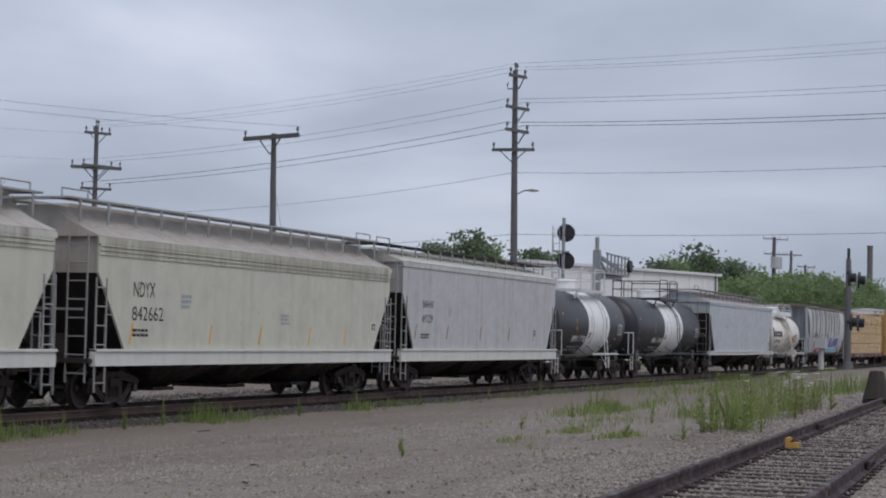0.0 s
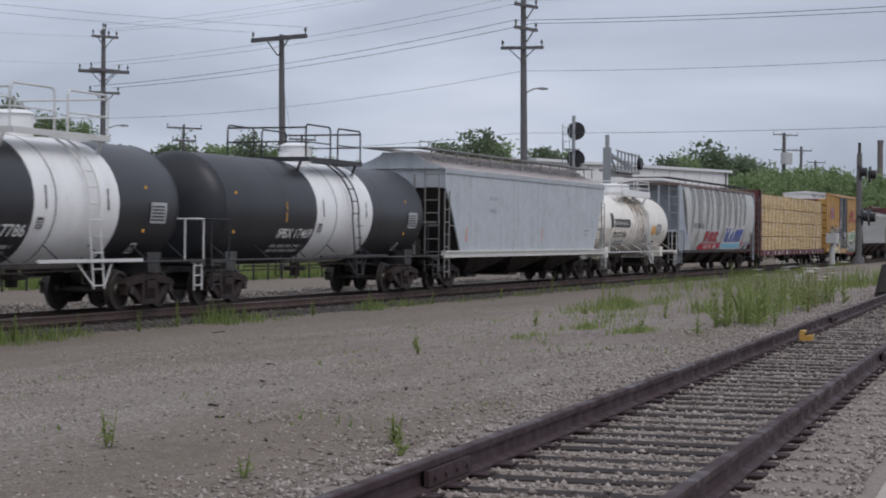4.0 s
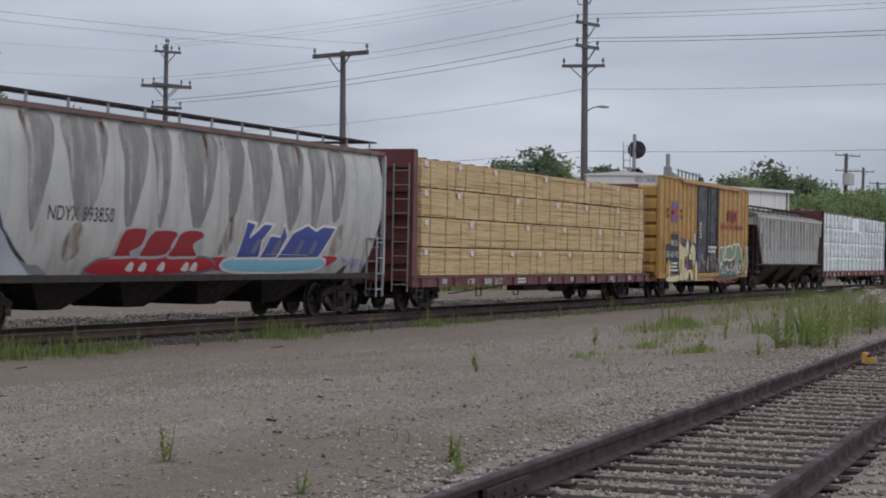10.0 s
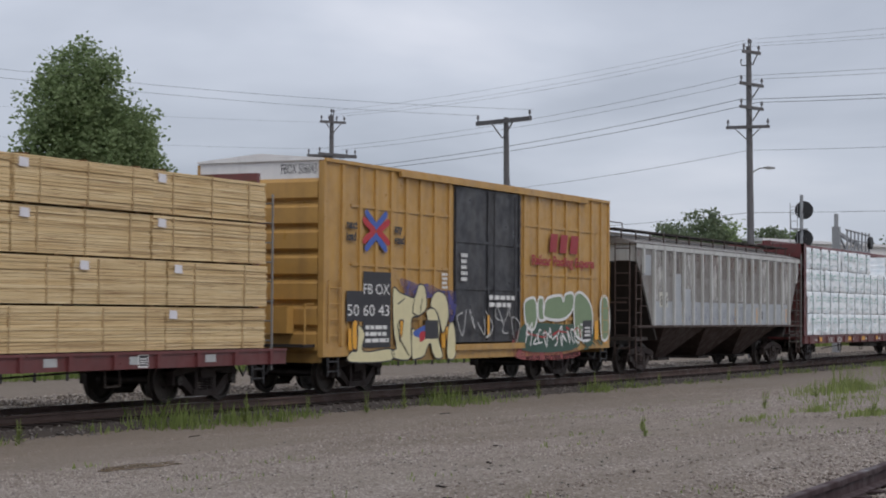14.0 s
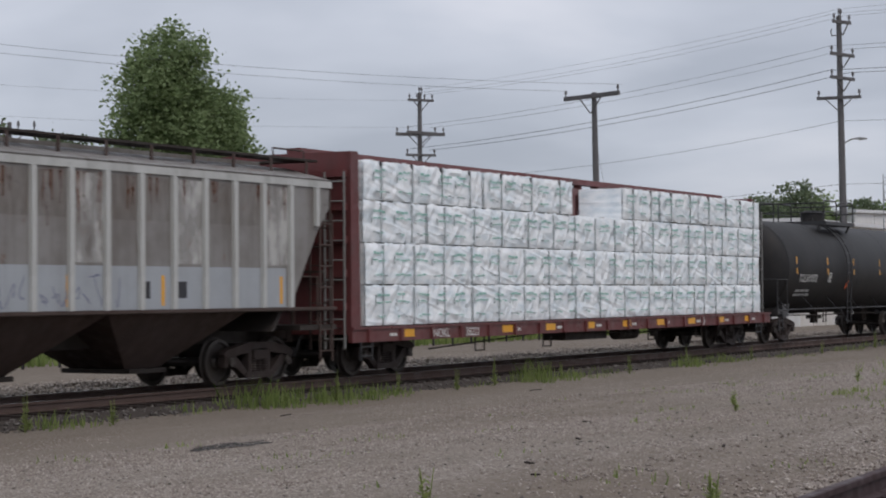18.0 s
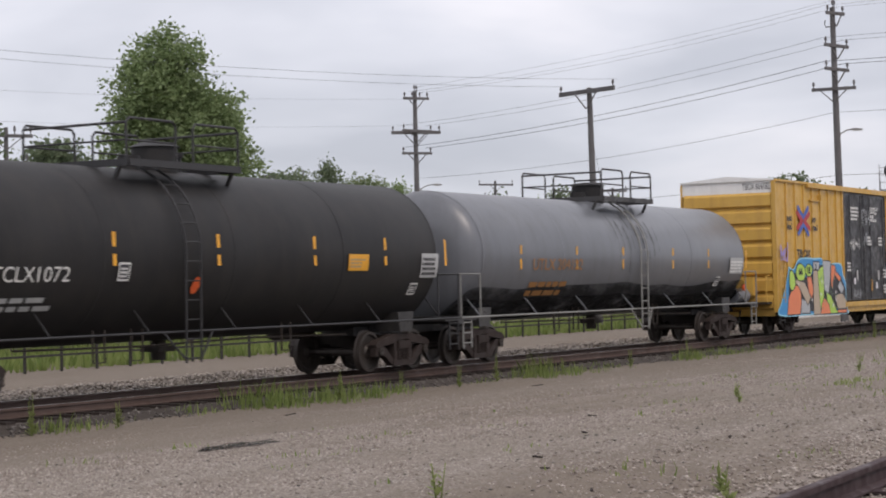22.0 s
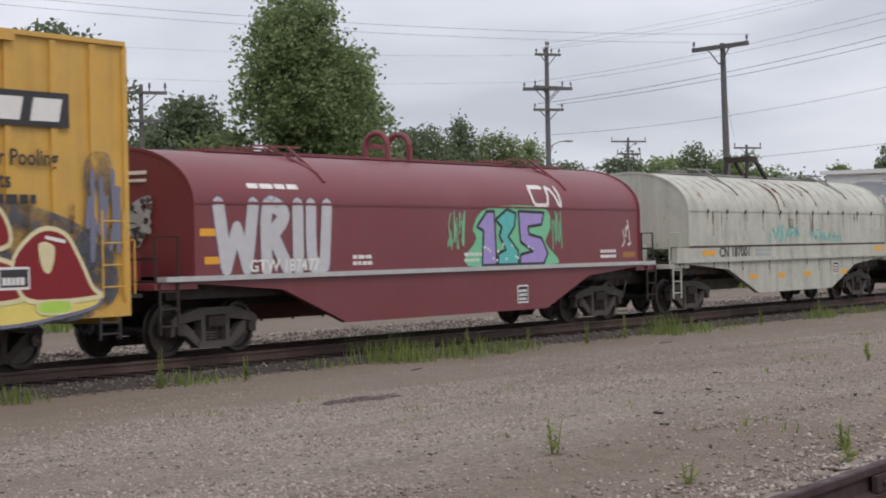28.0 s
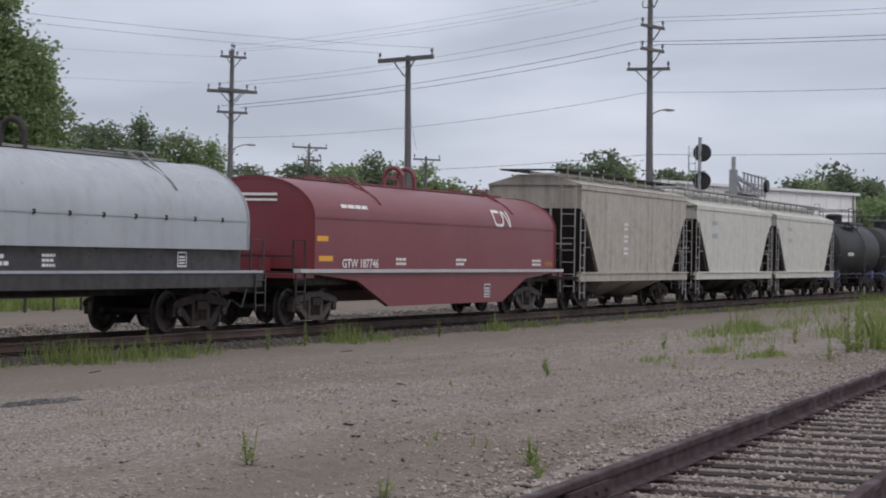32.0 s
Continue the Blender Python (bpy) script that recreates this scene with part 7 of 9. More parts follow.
tags(c, 7.65, 8.55, 1.05, 1.4, GRAF["grey"], D2, 14, 10, 0.022)
for x in (8.05, 10.58):
    patch(c, x, x + 0.12, 1.68, 2.02, M_LETTER, D2, 4, "white_stencil")
for x, z in ((7.7, 1.55), (10.3, 1.38)):
    patch(c, x, x + 0.2, z, z + 0.22, M_TAG, D2, 4, "paper_placard")
for x, z, s in ((6.95, 2.0, 1), (10.7, 2.9, 2), (9.4, 2.9, 3), (11.2, 1.75, 4), (11.2, 1.2, 5)):
    bars(c, x, z, 0.45, 0.35, 3, M_LETTER, D2, 4, 70 + s)
patch(c, 9.75, 9.87, 1.3, 1.7, M_AMBER, D2, 4, "reflector_strip")
end = text_mesh("TBOX 666182", 0.3)
for v in end.vertices:
    v.co = (0.012, -0.5 - v.co.x * 0.5, TB_TOP - 0.24 + v.co.y)
end.materials.append(M_INK)
part("end_lettering", end, None, c)


# ---- centre-beam flat cars with stacked lumber ----
def centerbeam(label, left, length, m_frame, load0, load1, wrapped, rows, seed):
    c = car("centerbeam_flatcar", label, left, "centre-beam flat cars", "flat car")
    L = length
    gear(c, L, 2.1)
    pieces("deck_sill", Mesh().box(0, L, -HALF, -HALF + 0.1, 0.72, 1.02).box(0, L, -HALF - 0.03, -HALF + 0.25, 0.97, 1.02).box(0, L, HALF - 0.1, HALF, 0.72, 1.02), m_frame, c)
    part("deck", Mesh().box(0, L, -HALF + 0.1, HALF - 0.1, 0.88, 0.99), m_frame, c)
    stake = Mesh().box(-0.05, 0.05, -0.05, 0, 0.72, 0.97).data("stake_pocket", m_frame)
    for i in range(19):
        part("stake_pocket", stake, None, c, at=pose(0.6 + (L - 1.2) * i / 18, -HALF, 0))
    top = 4.45
    for s in (0, 1):
        f = (lambda x: x) if s == 0 else (lambda x: L - 0.5 - x)
        b = Mesh().box(min(f(0.0), f(0.12)), max(f(0.0), f(0.12)), -HALF + (0.02 if s == 0 else 0.32), HALF - 0.02, 1.02, top)
        w = part("bulkhead", b, m_frame, c)
        for y in ((-HALF + 0.02, HALF - 0.14) if s == 0 else (HALF - 0.14,)):
            q = [(f(0.0), 1.02), (f(0.36), 1.02), (f(0.32), 2.2), (f(0.28), top), (f(0.0), top)]
            part("bulkhead_flange", Mesh().prism(q if s == 0 else q[::-1], y, y + 0.12), m_frame, w)
        for z in (1.35, 2.0, 2.65, 3.3, 3.95):
            part("bulkhead_rib", Mesh().box(min(f(-0.1), f(0.0)), max(f(-0.1), f(0.0)), -HALF + (0.1 if s == 0 else 0.36), HALF - 0.1, z, z + 0.14), m_frame, w)
        part("end_ladder", ladder_mesh(f(-0.12), -1.45, 0.6, top - 0.4, 0.45, axis="y"), M_GREYPIPE, c)
        part("sill_step", ladder_mesh(f(0.3) if s == 0 else f(0.75), -HALF, 0.36, 0.72, 0.42, 2, 0.018), M_DARKPIPE, c)
    crest = top if wrapped else 4.1
    cb = Mesh().box(0.3, L - 0.3, -0.16, 0.16, crest, crest + 0.14)
    for i in range(22):
        x = 0.6 + (L - 1.2) * i / 21
        cb.box(x - 0.05, x + 0.05, -0.1, 0.1, 1.0, crest)
    pieces("centre_beam_post", cb, m_frame, c)
    u = Mesh()
    for x in (L * 0.22, L * 0.36, L * 0.62, L * 0.76):
        u.tube([(x, -1.42, 0.72), (x, -1.42, 0.42), (x + 0.42, -1.42, 0.42), (x + 0.42, -1.42, 0.72)], 0.02)
    u.tube([(3.6, -1.2, 0.5), (L * 0.4, -1.2, 0.75), (L * 0.6, -1.2, 0.6), (L - 3.6, -1.2, 0.75)], 0.018)
    u.box(L * 0.44, L * 0.54, -1.1, -0.5, 0.5, 0.72).cyl((L * 0.58, -0.9, 0.6), (L * 0.63, -0.9, 0.6), 0.17, 12)
    pieces("brake_rigging", u, M_UNDER, c)
    r = random.Random(seed)
    z = 1.04
    y0, y1 = -HALF + 0.06, -0.2
    for k, (h, joints) in enumerate(rows):
        xs = [load0] + [load0 + (load1 - load0) * j for j in joints] + [load1]
        for a, b in zip(xs, xs[1:]):
            a, b = a - left + 0.012, b - left - 0.012
            if wrapped and k == 3 and abs(a - 10.14) < 0.4:
                a = 13.2
            dy = r.uniform(-0.03, 0.03)
            m = Mesh()
            if wrapped:
                nx, nz = max(6, int((b - a) / 0.085)), 10
                off = r.uniform(0, 50)
                pts = []
                for iz in range(nz + 1):
                    for ix in range(nx + 1):
                        px, pz = a + (b - a) * ix / nx, (h - 0.02) * iz / nz
                        edge = 0.016 if (ix in (0, nx) or iz in (0, nz)) else 0.0
                        turn = 2.0 * noise.noise((px * 0.7, pz * 0.8, off + 9))
                        u, v = px * math.cos(turn) + pz * math.sin(turn), -px * math.sin(turn) + pz * math.cos(turn)
                        fold = 0.022 * (1 - abs(noise.noise((u * 1.1, v * 5.5, off))) * 3) + 0.012 * noise.noise((u * 2.0, v * 9.0, off + 20))
                        pts.append((px, y0 + dy + edge - fold * (0.25 if edge else 1.0), z + pz + (r.uniform(-0.02, 0.02) if iz == nz else 0)))
                faces = [(iz * (nx + 1) + ix, iz * (nx + 1) + ix + 1, (iz + 1) * (nx + 1) + ix + 1, (iz + 1) * (nx + 1) + ix) for iz in range(nz) for ix in range(nx)]
                m.add(pts, faces)
                m.box(a + 0.03, b - 0.03, y0 + dy + 0.06, y1, z, z + h - 0.025)
                ob = part("wrapped_package", m, M_WRAP, c)
            else:
                n = 13
                m.box(a + 0.02, b - 0.02, y0 + dy + 0.05, y1, z, z + h - 0.037)
                ob = part("lumber_package", m, M_BOARD, c)
                for i in range(n):
                    q = r.uniform(-0.014, 0.014)
                    part("board", Mesh().box(a + r.uniform(0, 0.03), b - r.uniform(0, 0.03), y0 + dy + q, y0 + dy + 0.08, z + (h - 0.035) * i / n, z + (h - 0.035) * (i + 1) / n - 0.005), M_BOARD, ob)
            pieces("batten", Mesh().box(a + 0.3, a + 0.42, y0 + 0.02, y1, z + h - 0.034, z + h - 0.004).box(b - 0.45, b - 0.33, y0 + 0.02, y1, z + h - 0.034, z + h - 0.004).box((a + b) / 2, (a + b) / 2 + 0.1, y0 + 0.05, y1, z + h - 0.034, z + h - 0.004), M_BATTEN if not wrapped else M_LADDER, ob)
            st = Mesh()
            n = max(2, int((b - a) / 1.15))
            for i in range(n):
                x = a + (b - a) * (i + 0.5) / n
                st.box(x - 0.007, x + 0.007, y0 + dy - (0.045 if wrapped else 0.028), y0 + dy + 0.014, z, z + h - 0.06)
            pieces("strap", st, M_STRAP if not wrapped else M_WRAPSTRAP, ob)
            if wrapped:
                pm, dark = Mesh(), Mesh()
                q = a + r.uniform(0.1, 0.3)
                yy = y0 + dy - 0.040

                def bar_at(mesh, px, pw, pz, ph):
                    pz = z + pz * h / 0.85 + r.uniform(-0.02, 0.02)
                    mesh.add([(px, yy, pz), (px + pw, yy, pz), (px + pw + 0.01, yy, pz + ph), (px + 0.01, yy, pz + ph)], [(0, 1, 2, 3)])
                while q < b - 0.5:
                    bar_at(dark, q, 0.04, 0.40, r.uniform(0.12, 0.24))
                    for pz, ph in ((0.60, 0.045), (0.47, 0.03), (0.17, 0.03)):
                        p0 = q + 0.08
                        while p0 < q + r.uniform(0.35, 0.6):
                            pw = r.uniform(0.05, 0.16)
                            bar_at(pm if pz > 0.3 else (pm, dark)[r.random() < 0.4], p0, pw, pz, ph)
                            p0 += pw + 0.03
                    q += r.uniform(0.72, 0.95)
                if dark.v:
                    tagged(part("wrap_mark", dark, M_WRAPDARK, ob), kind="stuff")
                tagged(part("wrap_print", pm, M_WRAPINK, ob), kind="stuff")
                for i in range(n):
                    x = a + (b - a) * (i + 0.5) / n
                    part("corner_guard", Mesh().box(x - 0.04, x + 0.04, y0 + dy - 0.03, y0 + dy + 0.1, z + h - 0.12, z + h - 0.03), M_INK, ob) if k == 3 else None
            else:
                x = a + r.uniform(0.05, 0.2)
                pz = z + h - 0.24
                part("paper_tag", Mesh().add([(x, y0 + dy - 0.03, pz), (x + 0.24, y0 + dy - 0.034, pz - 0.01), (x + 0.24, y0 + dy - 0.03, pz + 0.14), (x, y0 + dy - 0.034, pz + 0.15)], [(0, 1, 2, 3)]), M_TAG, ob)
        # the far half of the load
        cuts = (load0 - left + 0.02, 11.6, 13.4, load1 - left - 0.02) if wrapped and k == 3 else (load0 - left + 0.02, load1 - left - 0.02)
        for a, b in zip(cuts[::2], cuts[1::2]):
            part("far_load", Mesh().box(a, b, 0.2, HALF - 0.08, z, z + h - 0.03), M_WRAP if wrapped else M_BOARD, c)
        if len(cuts) > 2:
            part("beam_gusset", Mesh().prism([(12.6, z), (13.0, z), (13.0, z + 0.6), (13.4, z + h), (12.2, z + h), (12.6, z + 0.6)], -0.2, 0.2), m_frame, c)
        z += h
    return c


c = centerbeam("maroon centre-beam flat car loaded with stacked yellow lumber bundles", 149.25, 23.85, M_MAROON, 149.9, 172.45, False,
               [(0.80, (0.16, 0.32, 0.44, 0.575, 0.85)), (0.82, (0.16, 0.385, 0.55, 0.73, 0.85)), (0.81, (0.115, 0.34, 0.52, 0.66, 0.83)), (0.80, (0.115, 0.25, 0.46, 0.66, 0.83))], 3)
PROUD = Skin(y=-HALF - 0.052)
lettering(c, "ATW", 4.03, 0.76, 0.26, M_LETTER, PROUD)
lettering(c, "300  337", 5.41, 0.76, 0.26, M_LETTER, PROUD, 1.6)
bars(c, 8.6, 0.78, 0.8, 0.2, 2, M_LETTER, seed=80)
placard(c, 18.9, 0.74, 0.3, 0.24)
for i in range(9):
    if i not in (1, 2):
        patch(c, 2.2 + 2.35 * i, 2.55 + 2.35 * i, 0.80, 0.94, M_GREYBOX, FLAT, 2, "reflector_strip")
c = centerbeam("maroon centre-beam flat car loaded with white wrapped lumber", 210.15, 23.9, M_MAROON, 210.72, 233.4, True,
               [(0.82, (0.11, 0.33, 0.52, 0.66, 0.80)), (0.84, (0.22, 0.50, 0.66, 0.83)), (0.84, (0.11, 0.40, 0.61, 0.83)), (0.80, (0.22, 0.42, 0.66, 0.78, 0.9))], 4)
lettering(c, "NOKL", 3.1, 0.76, 0.26, M_LETTER, PROUD)
lettering(c, "38221", 4.5, 0.76, 0.26, M_LETTER, PROUD)
placard(c, 18.2, 0.74, 0.3, 0.26)
for i in range(10):
    if i != 1:
        patch(c, 1.9 + 2.2 * i, 2.4 + 2.2 * i, 0.79, 0.95, M_AMBER, FLAT, 2, "reflector_strip")
        bars(c, 2.5 + 2.2 * i if i else 1.4, 0.82, 0.3, 0.1, 1, M_LETTER, seed=90 + i)


# ---- coil cars ----
def coil_car(label, hood0, hood1, m_frame, m_hood, style, top=3.40, group="coil cars"):
    left, L = hood0 - 0.9, hood1 - hood0 + 1.8
    c = car("coil_car", label, left, group, "coil car")
    gear(c, L, 1.95, pale=style != "black", sill=True)
    a, b = 0.9, L - 0.9
    sill_z = 1.30
    if style == "black":
        part("side_beam", Mesh().box(0.2, L - 0.2, -1.5, -1.3, 0.95, 1.28).box(0.2, L - 0.2, 1.3, 1.5, 0.95, 1.28), m_frame, c)
        part("upper_frame", Mesh().box(1.6, L - 1.0, -1.42, -1.3, 1.28, 1.72).box(1.6, L - 1.0, 1.3, 1.42, 1.28, 1.72), m_frame, c)
        part("sill_edge", Mesh().box(0.2, L - 0.2, -1.53, -1.3, 1.24, 1.29), M_COILGREY, c)
        hood_low = 1.72
    else:
        for y in (-1.50, 1.38):
            q = [(0.3, 1.25), (3.2, 1.05), (5.0, 0.42), (L - 5.0, 0.42), (L - 3.2, 1.05), (L - 0.3, 1.25)]
            part("side_beam", Mesh().prism(q, y, y + 0.12), m_frame, c)
        part("sill_edge", Mesh().box(0.2, L - 0.2, -1.58, -1.38, 1.24, 1.32).box(0.2, L - 0.2, 1.38, 1.58, 1.24, 1.32), M_GREYBOX if style == "red" else m_frame, c)
        hood_low = 1.32 if style == "red" else 1.62
        if style == "white":
            part("upper_sill", Mesh().box(0.3, L - 0.3, -1.54, -1.40, 1.32, 1.60), m_frame, c)
    part("trough", Mesh().box(0.6, L - 0.6, -1.2, 1.2, 0.95, 1.26), M_UNDER, c)

    rise = {"red": 1.16, "white": 0.85, "black": 0.60}[style]
    prof = [(-1.53, hood_low), (-1.53, hood_low + rise)]
    zc, ry, rz = hood_low + rise, 1.53, top - hood_low - rise
    prof += [(-ry * math.cos(k * math.pi / 20), zc + rz * math.sin(k * math.pi / 20)) for k in range(1, 20)]
    prof += [(1.53, hood_low + rise), (1.53, hood_low)]
    hood = Mesh()
    hood.loft([[(x, y, z) for y, z in prof] for x in (a, b)])
    hood.f = [f[::-1] for f in hood.f]
    hd = part("hood", hood, m_hood, c)

    def side(z):
        if z <= zc:
            return -1.53
        return -ry * math.sqrt(max(0.0, 1 - ((z - zc) / rz) ** 2))
    skin = Skin(curve=side)
    seam = Mesh().box(a - 0.01, b + 0.01, -1.545, -1.53, zc - 0.02, zc + 0.02)
    for x in (a, b):
        ring = []
        for y, z in prof:
            ring.append((y, z))
        for (y0, z0), (y1, z1) in zip(ring, ring[1:]):
            seam.bar((x, y0 * 1.006, z0), (x, y1 * 1.006, z1), 0.05, 0.03, (1, 0, 0))
    part("hood_seam", seam, m_hood, hd)
    if style != "red":
        rib = Mesh()
        for k in range(1, 12):
            x = a + (b - a) * k / 12
            rib.box(x - 0.03, x + 0.03, -1.56, -1.53, zc - 0.05, zc + 0.04)
        pieces("hood_clip", rib, M_UNDER, hd)
    ridge = Mesh().box(a + 1.8, b - 1.2, -0.28, 0.28, top, top + 0.05)
    part("ridge_walk", ridge, m_hood if style == "red" else M_GREYPIPE, c)
    mid = (a + b) / 2
    lug = Mesh()
    for x in (mid - 0.38, mid + 0.38):
        lug.box(x - 0.05, x + 0.05, -0.3, -0.22, top, top + 0.35).box(x - 0.05, x + 0.05, 0.22, 0.3, top, top + 0.35)
        lug.tube([(x, 0.26 * math.cos(k * math.pi / 6), top + 0.3 + 0.24 * math.sin(k * math.pi / 6)) for k in range(7)], 0.06, 8)
    lug.bar((mid - 0.4, 0.26, top + 0.3), (mid + 0.4, 0.26, top + 0.3), 0.07, 0.1)
    if style == "white":
        lug = Mesh()
        for y in (-0.3, 0.3):
            lug.bar((mid - 0.45, y, top - 0.02), (mid - 0.3, y, top + 0.5), 0.08, 0.08).bar((mid + 0.9, y, top - 0.02), (mid + 0.15, y, top + 0.5), 0.08, 0.08)
            lug.bar((mid - 0.36, y, top + 0.5), (mid + 0.22, y, top + 0.5), 0.1, 0.16)
        lug.bar((mid - 0.3, -0.3, top + 0.5), (mid - 0.3, 0.3, top + 0.5), 0.1, 0.14).bar((mid + 0.15, -0.3, top + 0.5), (mid + 0.15, 0.3, top + 0.5), 0.1, 0.14)
    pieces("lifting_lug", lug, m_hood if style == "red" else M_UNDER, c)
    for x in (a + (b - a) * 0.24, a + (b - a) * 0.80):
        v = Mesh()
        zb = zc + rz * 0.60
        yb = side(zb) - 0.02
        v.bar((x - 0.25, -0.35, top + 0.14), (x, yb, zb), 0.035, 0.035)
        v.bar((x + 0.30, -0.35, top + 0.14), (x, yb, zb), 0.035, 0.035)
        v.bar((x, yb, zb), (x, side(zb - 0.16) - 0.02, zb - 0.16), 0.06, 0.03)
        v.bar((x - 0.7, -0.35, top + 0.14), (x + 0.7, -0.35, top + 0.14), 0.045, 0.035)
        v.bar((x - 0.7, 0.35, top + 0.14), (x + 0.7, 0.35, top + 0.14), 0.045, 0.035)
        pieces("hood_bracket", v, m_hood if style == "red" else M_GREYPIPE, c)
    for s in (0, 1):
        f = (lambda x: x) if s == 0 else (lambda x: L - x)
        part("end_platform", Mesh().box(min(f(0.0), f(1.0)), max(f(0.0), f(1.0)), -1.5, 1.5, 1.12, 1.22), m_frame, c)
        h = Mesh().tube([(f(0.08), -1.45, 1.22), (f(0.08), -1.45, 1.95), (f(0.62), -1.45, 1.95), (f(0.62), -1.45, 1.22)], 0.022)
        h.tube([(f(0.08), 1.45, 1.22), (f(0.08), 1.45, 1.95)], 0.022).bar((f(0.08), -1.45, 1.6), (f(0.08), 1.45, 1.6), 0.04, 0.04)
        part("end_handrail", h, M_UNDER if style == "red" else m_frame, c)
        part("sill_step", ladder_mesh(f(0.1) if s == 0 else f(0.52), -1.52, 0.42, 1.22, 0.42, 3, 0.018), M_UNDER if style == "red" else m_frame, c)
        part("end_lock", Mesh().box(min(f(0.3), f(0.8)), max(f(0.3), f(0.8)), -0.5, 0.5, 1.22, 1.7), m_frame, c)
    return c, skin, a, b, zc


def red_coil(hood0, hood1, number, painted):
    c, skin, a, b, zc = coil_car("red coil car with rounded hood" + (" and purple and turquoise graffiti" if painted else ""), hood0, hood1, M_RED, M_RED, "red")
    w = b - a
    bars(c, a + w * 0.095, zc + 0.25, w * 0.09, 0.14, 1, M_LETTER, skin, seed=100)
    m = Mesh()
    x, z, h = a + w * 0.695, zc + 0.05, 0.38
    stroke(m, [(x + 0.55, z + h), (x + 0.08, z + h), (x, z + h * 0.7), (x, z + h * 0.3), (x + 0.08, z), (x + 0.50, z), (x + 0.58, z + h * 0.1), (x + 0.72, z + h * 0.9), (x + 0.80, z + h), (x + 0.88, z + h * 0.9), (x + 1.02, z + h * 0.1), (x + 1.12, z), (x + 1.14, z + h)], 0.085, skin, 6)
    part("brand_stroke", m, M_LETTER, c)
    lettering(c, number, a + w * 0.09, 1.36, 0.28, M_LETTER, skin, w * 0.125, 12, offset=0.006)
    lo = Skin(y=-1.50)
    placard(c, a + w * 0.652, 0.56, 0.42, 0.36, lo)
    patch(c, a + 0.25, a + 0.95, 1.5, 1.62, M_AMBER, skin, 2, "reflector_strip")
    patch(c, a + 0.15, a + 0.7, 1.95, 2.07, M_AMBER if not painted else M_AMBER, skin, 2, "reflector_strip")
    for k in (0.28, 0.52, 0.88):
        bars(c, a + w * k, 1.42, 0.7, 0.22, 2, M_LETTER, skin, seed=103 + int(k * 9))
    patch(c, b - 0.8, b - 0.2, 1.42, 1.54, M_ORANGE, skin, 2, "reflector_strip")
    for z0, z1 in ((2.96, 3.02), (2.84, 2.89)):
        m = Mesh().add([(a - 0.034, 0.5, z0), (a - 0.034, -0.6, z0), (a - 0.034, -0.6, z1), (a - 0.034, 0.5, z1)], [(0, 3, 2, 1)])
        part("end_print", m, M_LETTER, c)
    return c, skin, a, b, zc


c, skin, a, b, zc = red_coil(292.2, 307.4, "GTW 187477", True)
w = b - a
SILVER = GRAF["silver"]
piece(c, (a + 0.55, a + 3.6, 1.36, 2.5), [(SILVER, 0.25, [(0.02, 0.95), (0.08, 0.08)]), (SILVER, 0.22, [(0.08, 0.08), (0.17, 0.62)]), (SILVER, 0.22, [(0.17, 0.62), (0.25, 0.08)]), (SILVER, 0.25, [(0.25, 0.08), (0.31, 0.95)]), (SILVER, 0.25, [(0.42, 0.05), (0.43, 0.93), (0.58, 0.82), (0.46, 0.52)]), (SILVER, 0.25, [(0.48, 0.5), (0.60, 0.05)]),
      (SILVER, 0.26, [(0.70, 0.05), (0.70, 0.95)]), (SILVER, 0.25, [(0.82, 0.95), (0.83, 0.12), (0.94, 0.08)]), (SILVER, 0.25, [(0.94, 0.08), (0.97, 0.95)])], GRAF["haze"], 0.03, skin, 2, 0.5)
# the big painted number
BOX = (9.0, 12.4, 1.34, 2.5)
shape(c, BOX, [(-0.02, 0.0), (0.07, 0.44), (0.04, 0.64), (0.21, 0.97), (0.83, 0.99), (0.92, 0.66), (0.86, 0.37), (1.01, 0.06), (0.88, -0.02)], GRAF["mint"], 2, skin=skin)
for k, (fill, pts) in enumerate((("violet", [(0.08, 0.65), (0.19, 0.91), (0.27, 0.91), (0.29, 0.0), (0.13, 0.0), (0.15, 0.58)]), ("violet", [(0.54, 0.92), (0.84, 0.9), (0.81, 0.69), (0.65, 0.65), (0.66, 0.52), (0.81, 0.45), (0.88, 0.18), (0.83, 0.0), (0.55, 0.0), (0.56, 0.17), (0.7, 0.22), (0.56, 0.39)]),
                               ("teal", [(0.28, 0.77), (0.41, 0.95), (0.51, 0.88), (0.49, 0.65), (0.42, 0.48), (0.53, 0.23), (0.53, 0.0), (0.3, 0.0), (0.31, 0.2), (0.39, 0.26), (0.32, 0.5), (0.35, 0.64)]))):
    shape(c, BOX, pts, GRAF[fill], 5 + 2 * k, GRAF["black"], 0.06, skin, crisp=True)
tags(c, 8.2, 8.85, 1.6, 2.45, GRAF["mint"], skin, 48, 9, 0.03)
tags(c, 12.2, 12.6, 1.6, 2.45, GRAF["mint"], skin, 49, 7, 0.03)
m = Mesh()
for _ in range(16):
    px, pz = rng.uniform(9.5, 11.9), rng.uniform(1.4, 1.75)
    stroke(m, [(px, pz), (px + 0.02, pz + 0.01)], 0.05, skin, 14)
part("graffiti_dots", m, GRAF["white"], c)
tags(c, b - 0.85, b - 0.4, 1.65, 2.35, GRAF["white"], skin, 44, 3, 0.03)
m = Mesh()
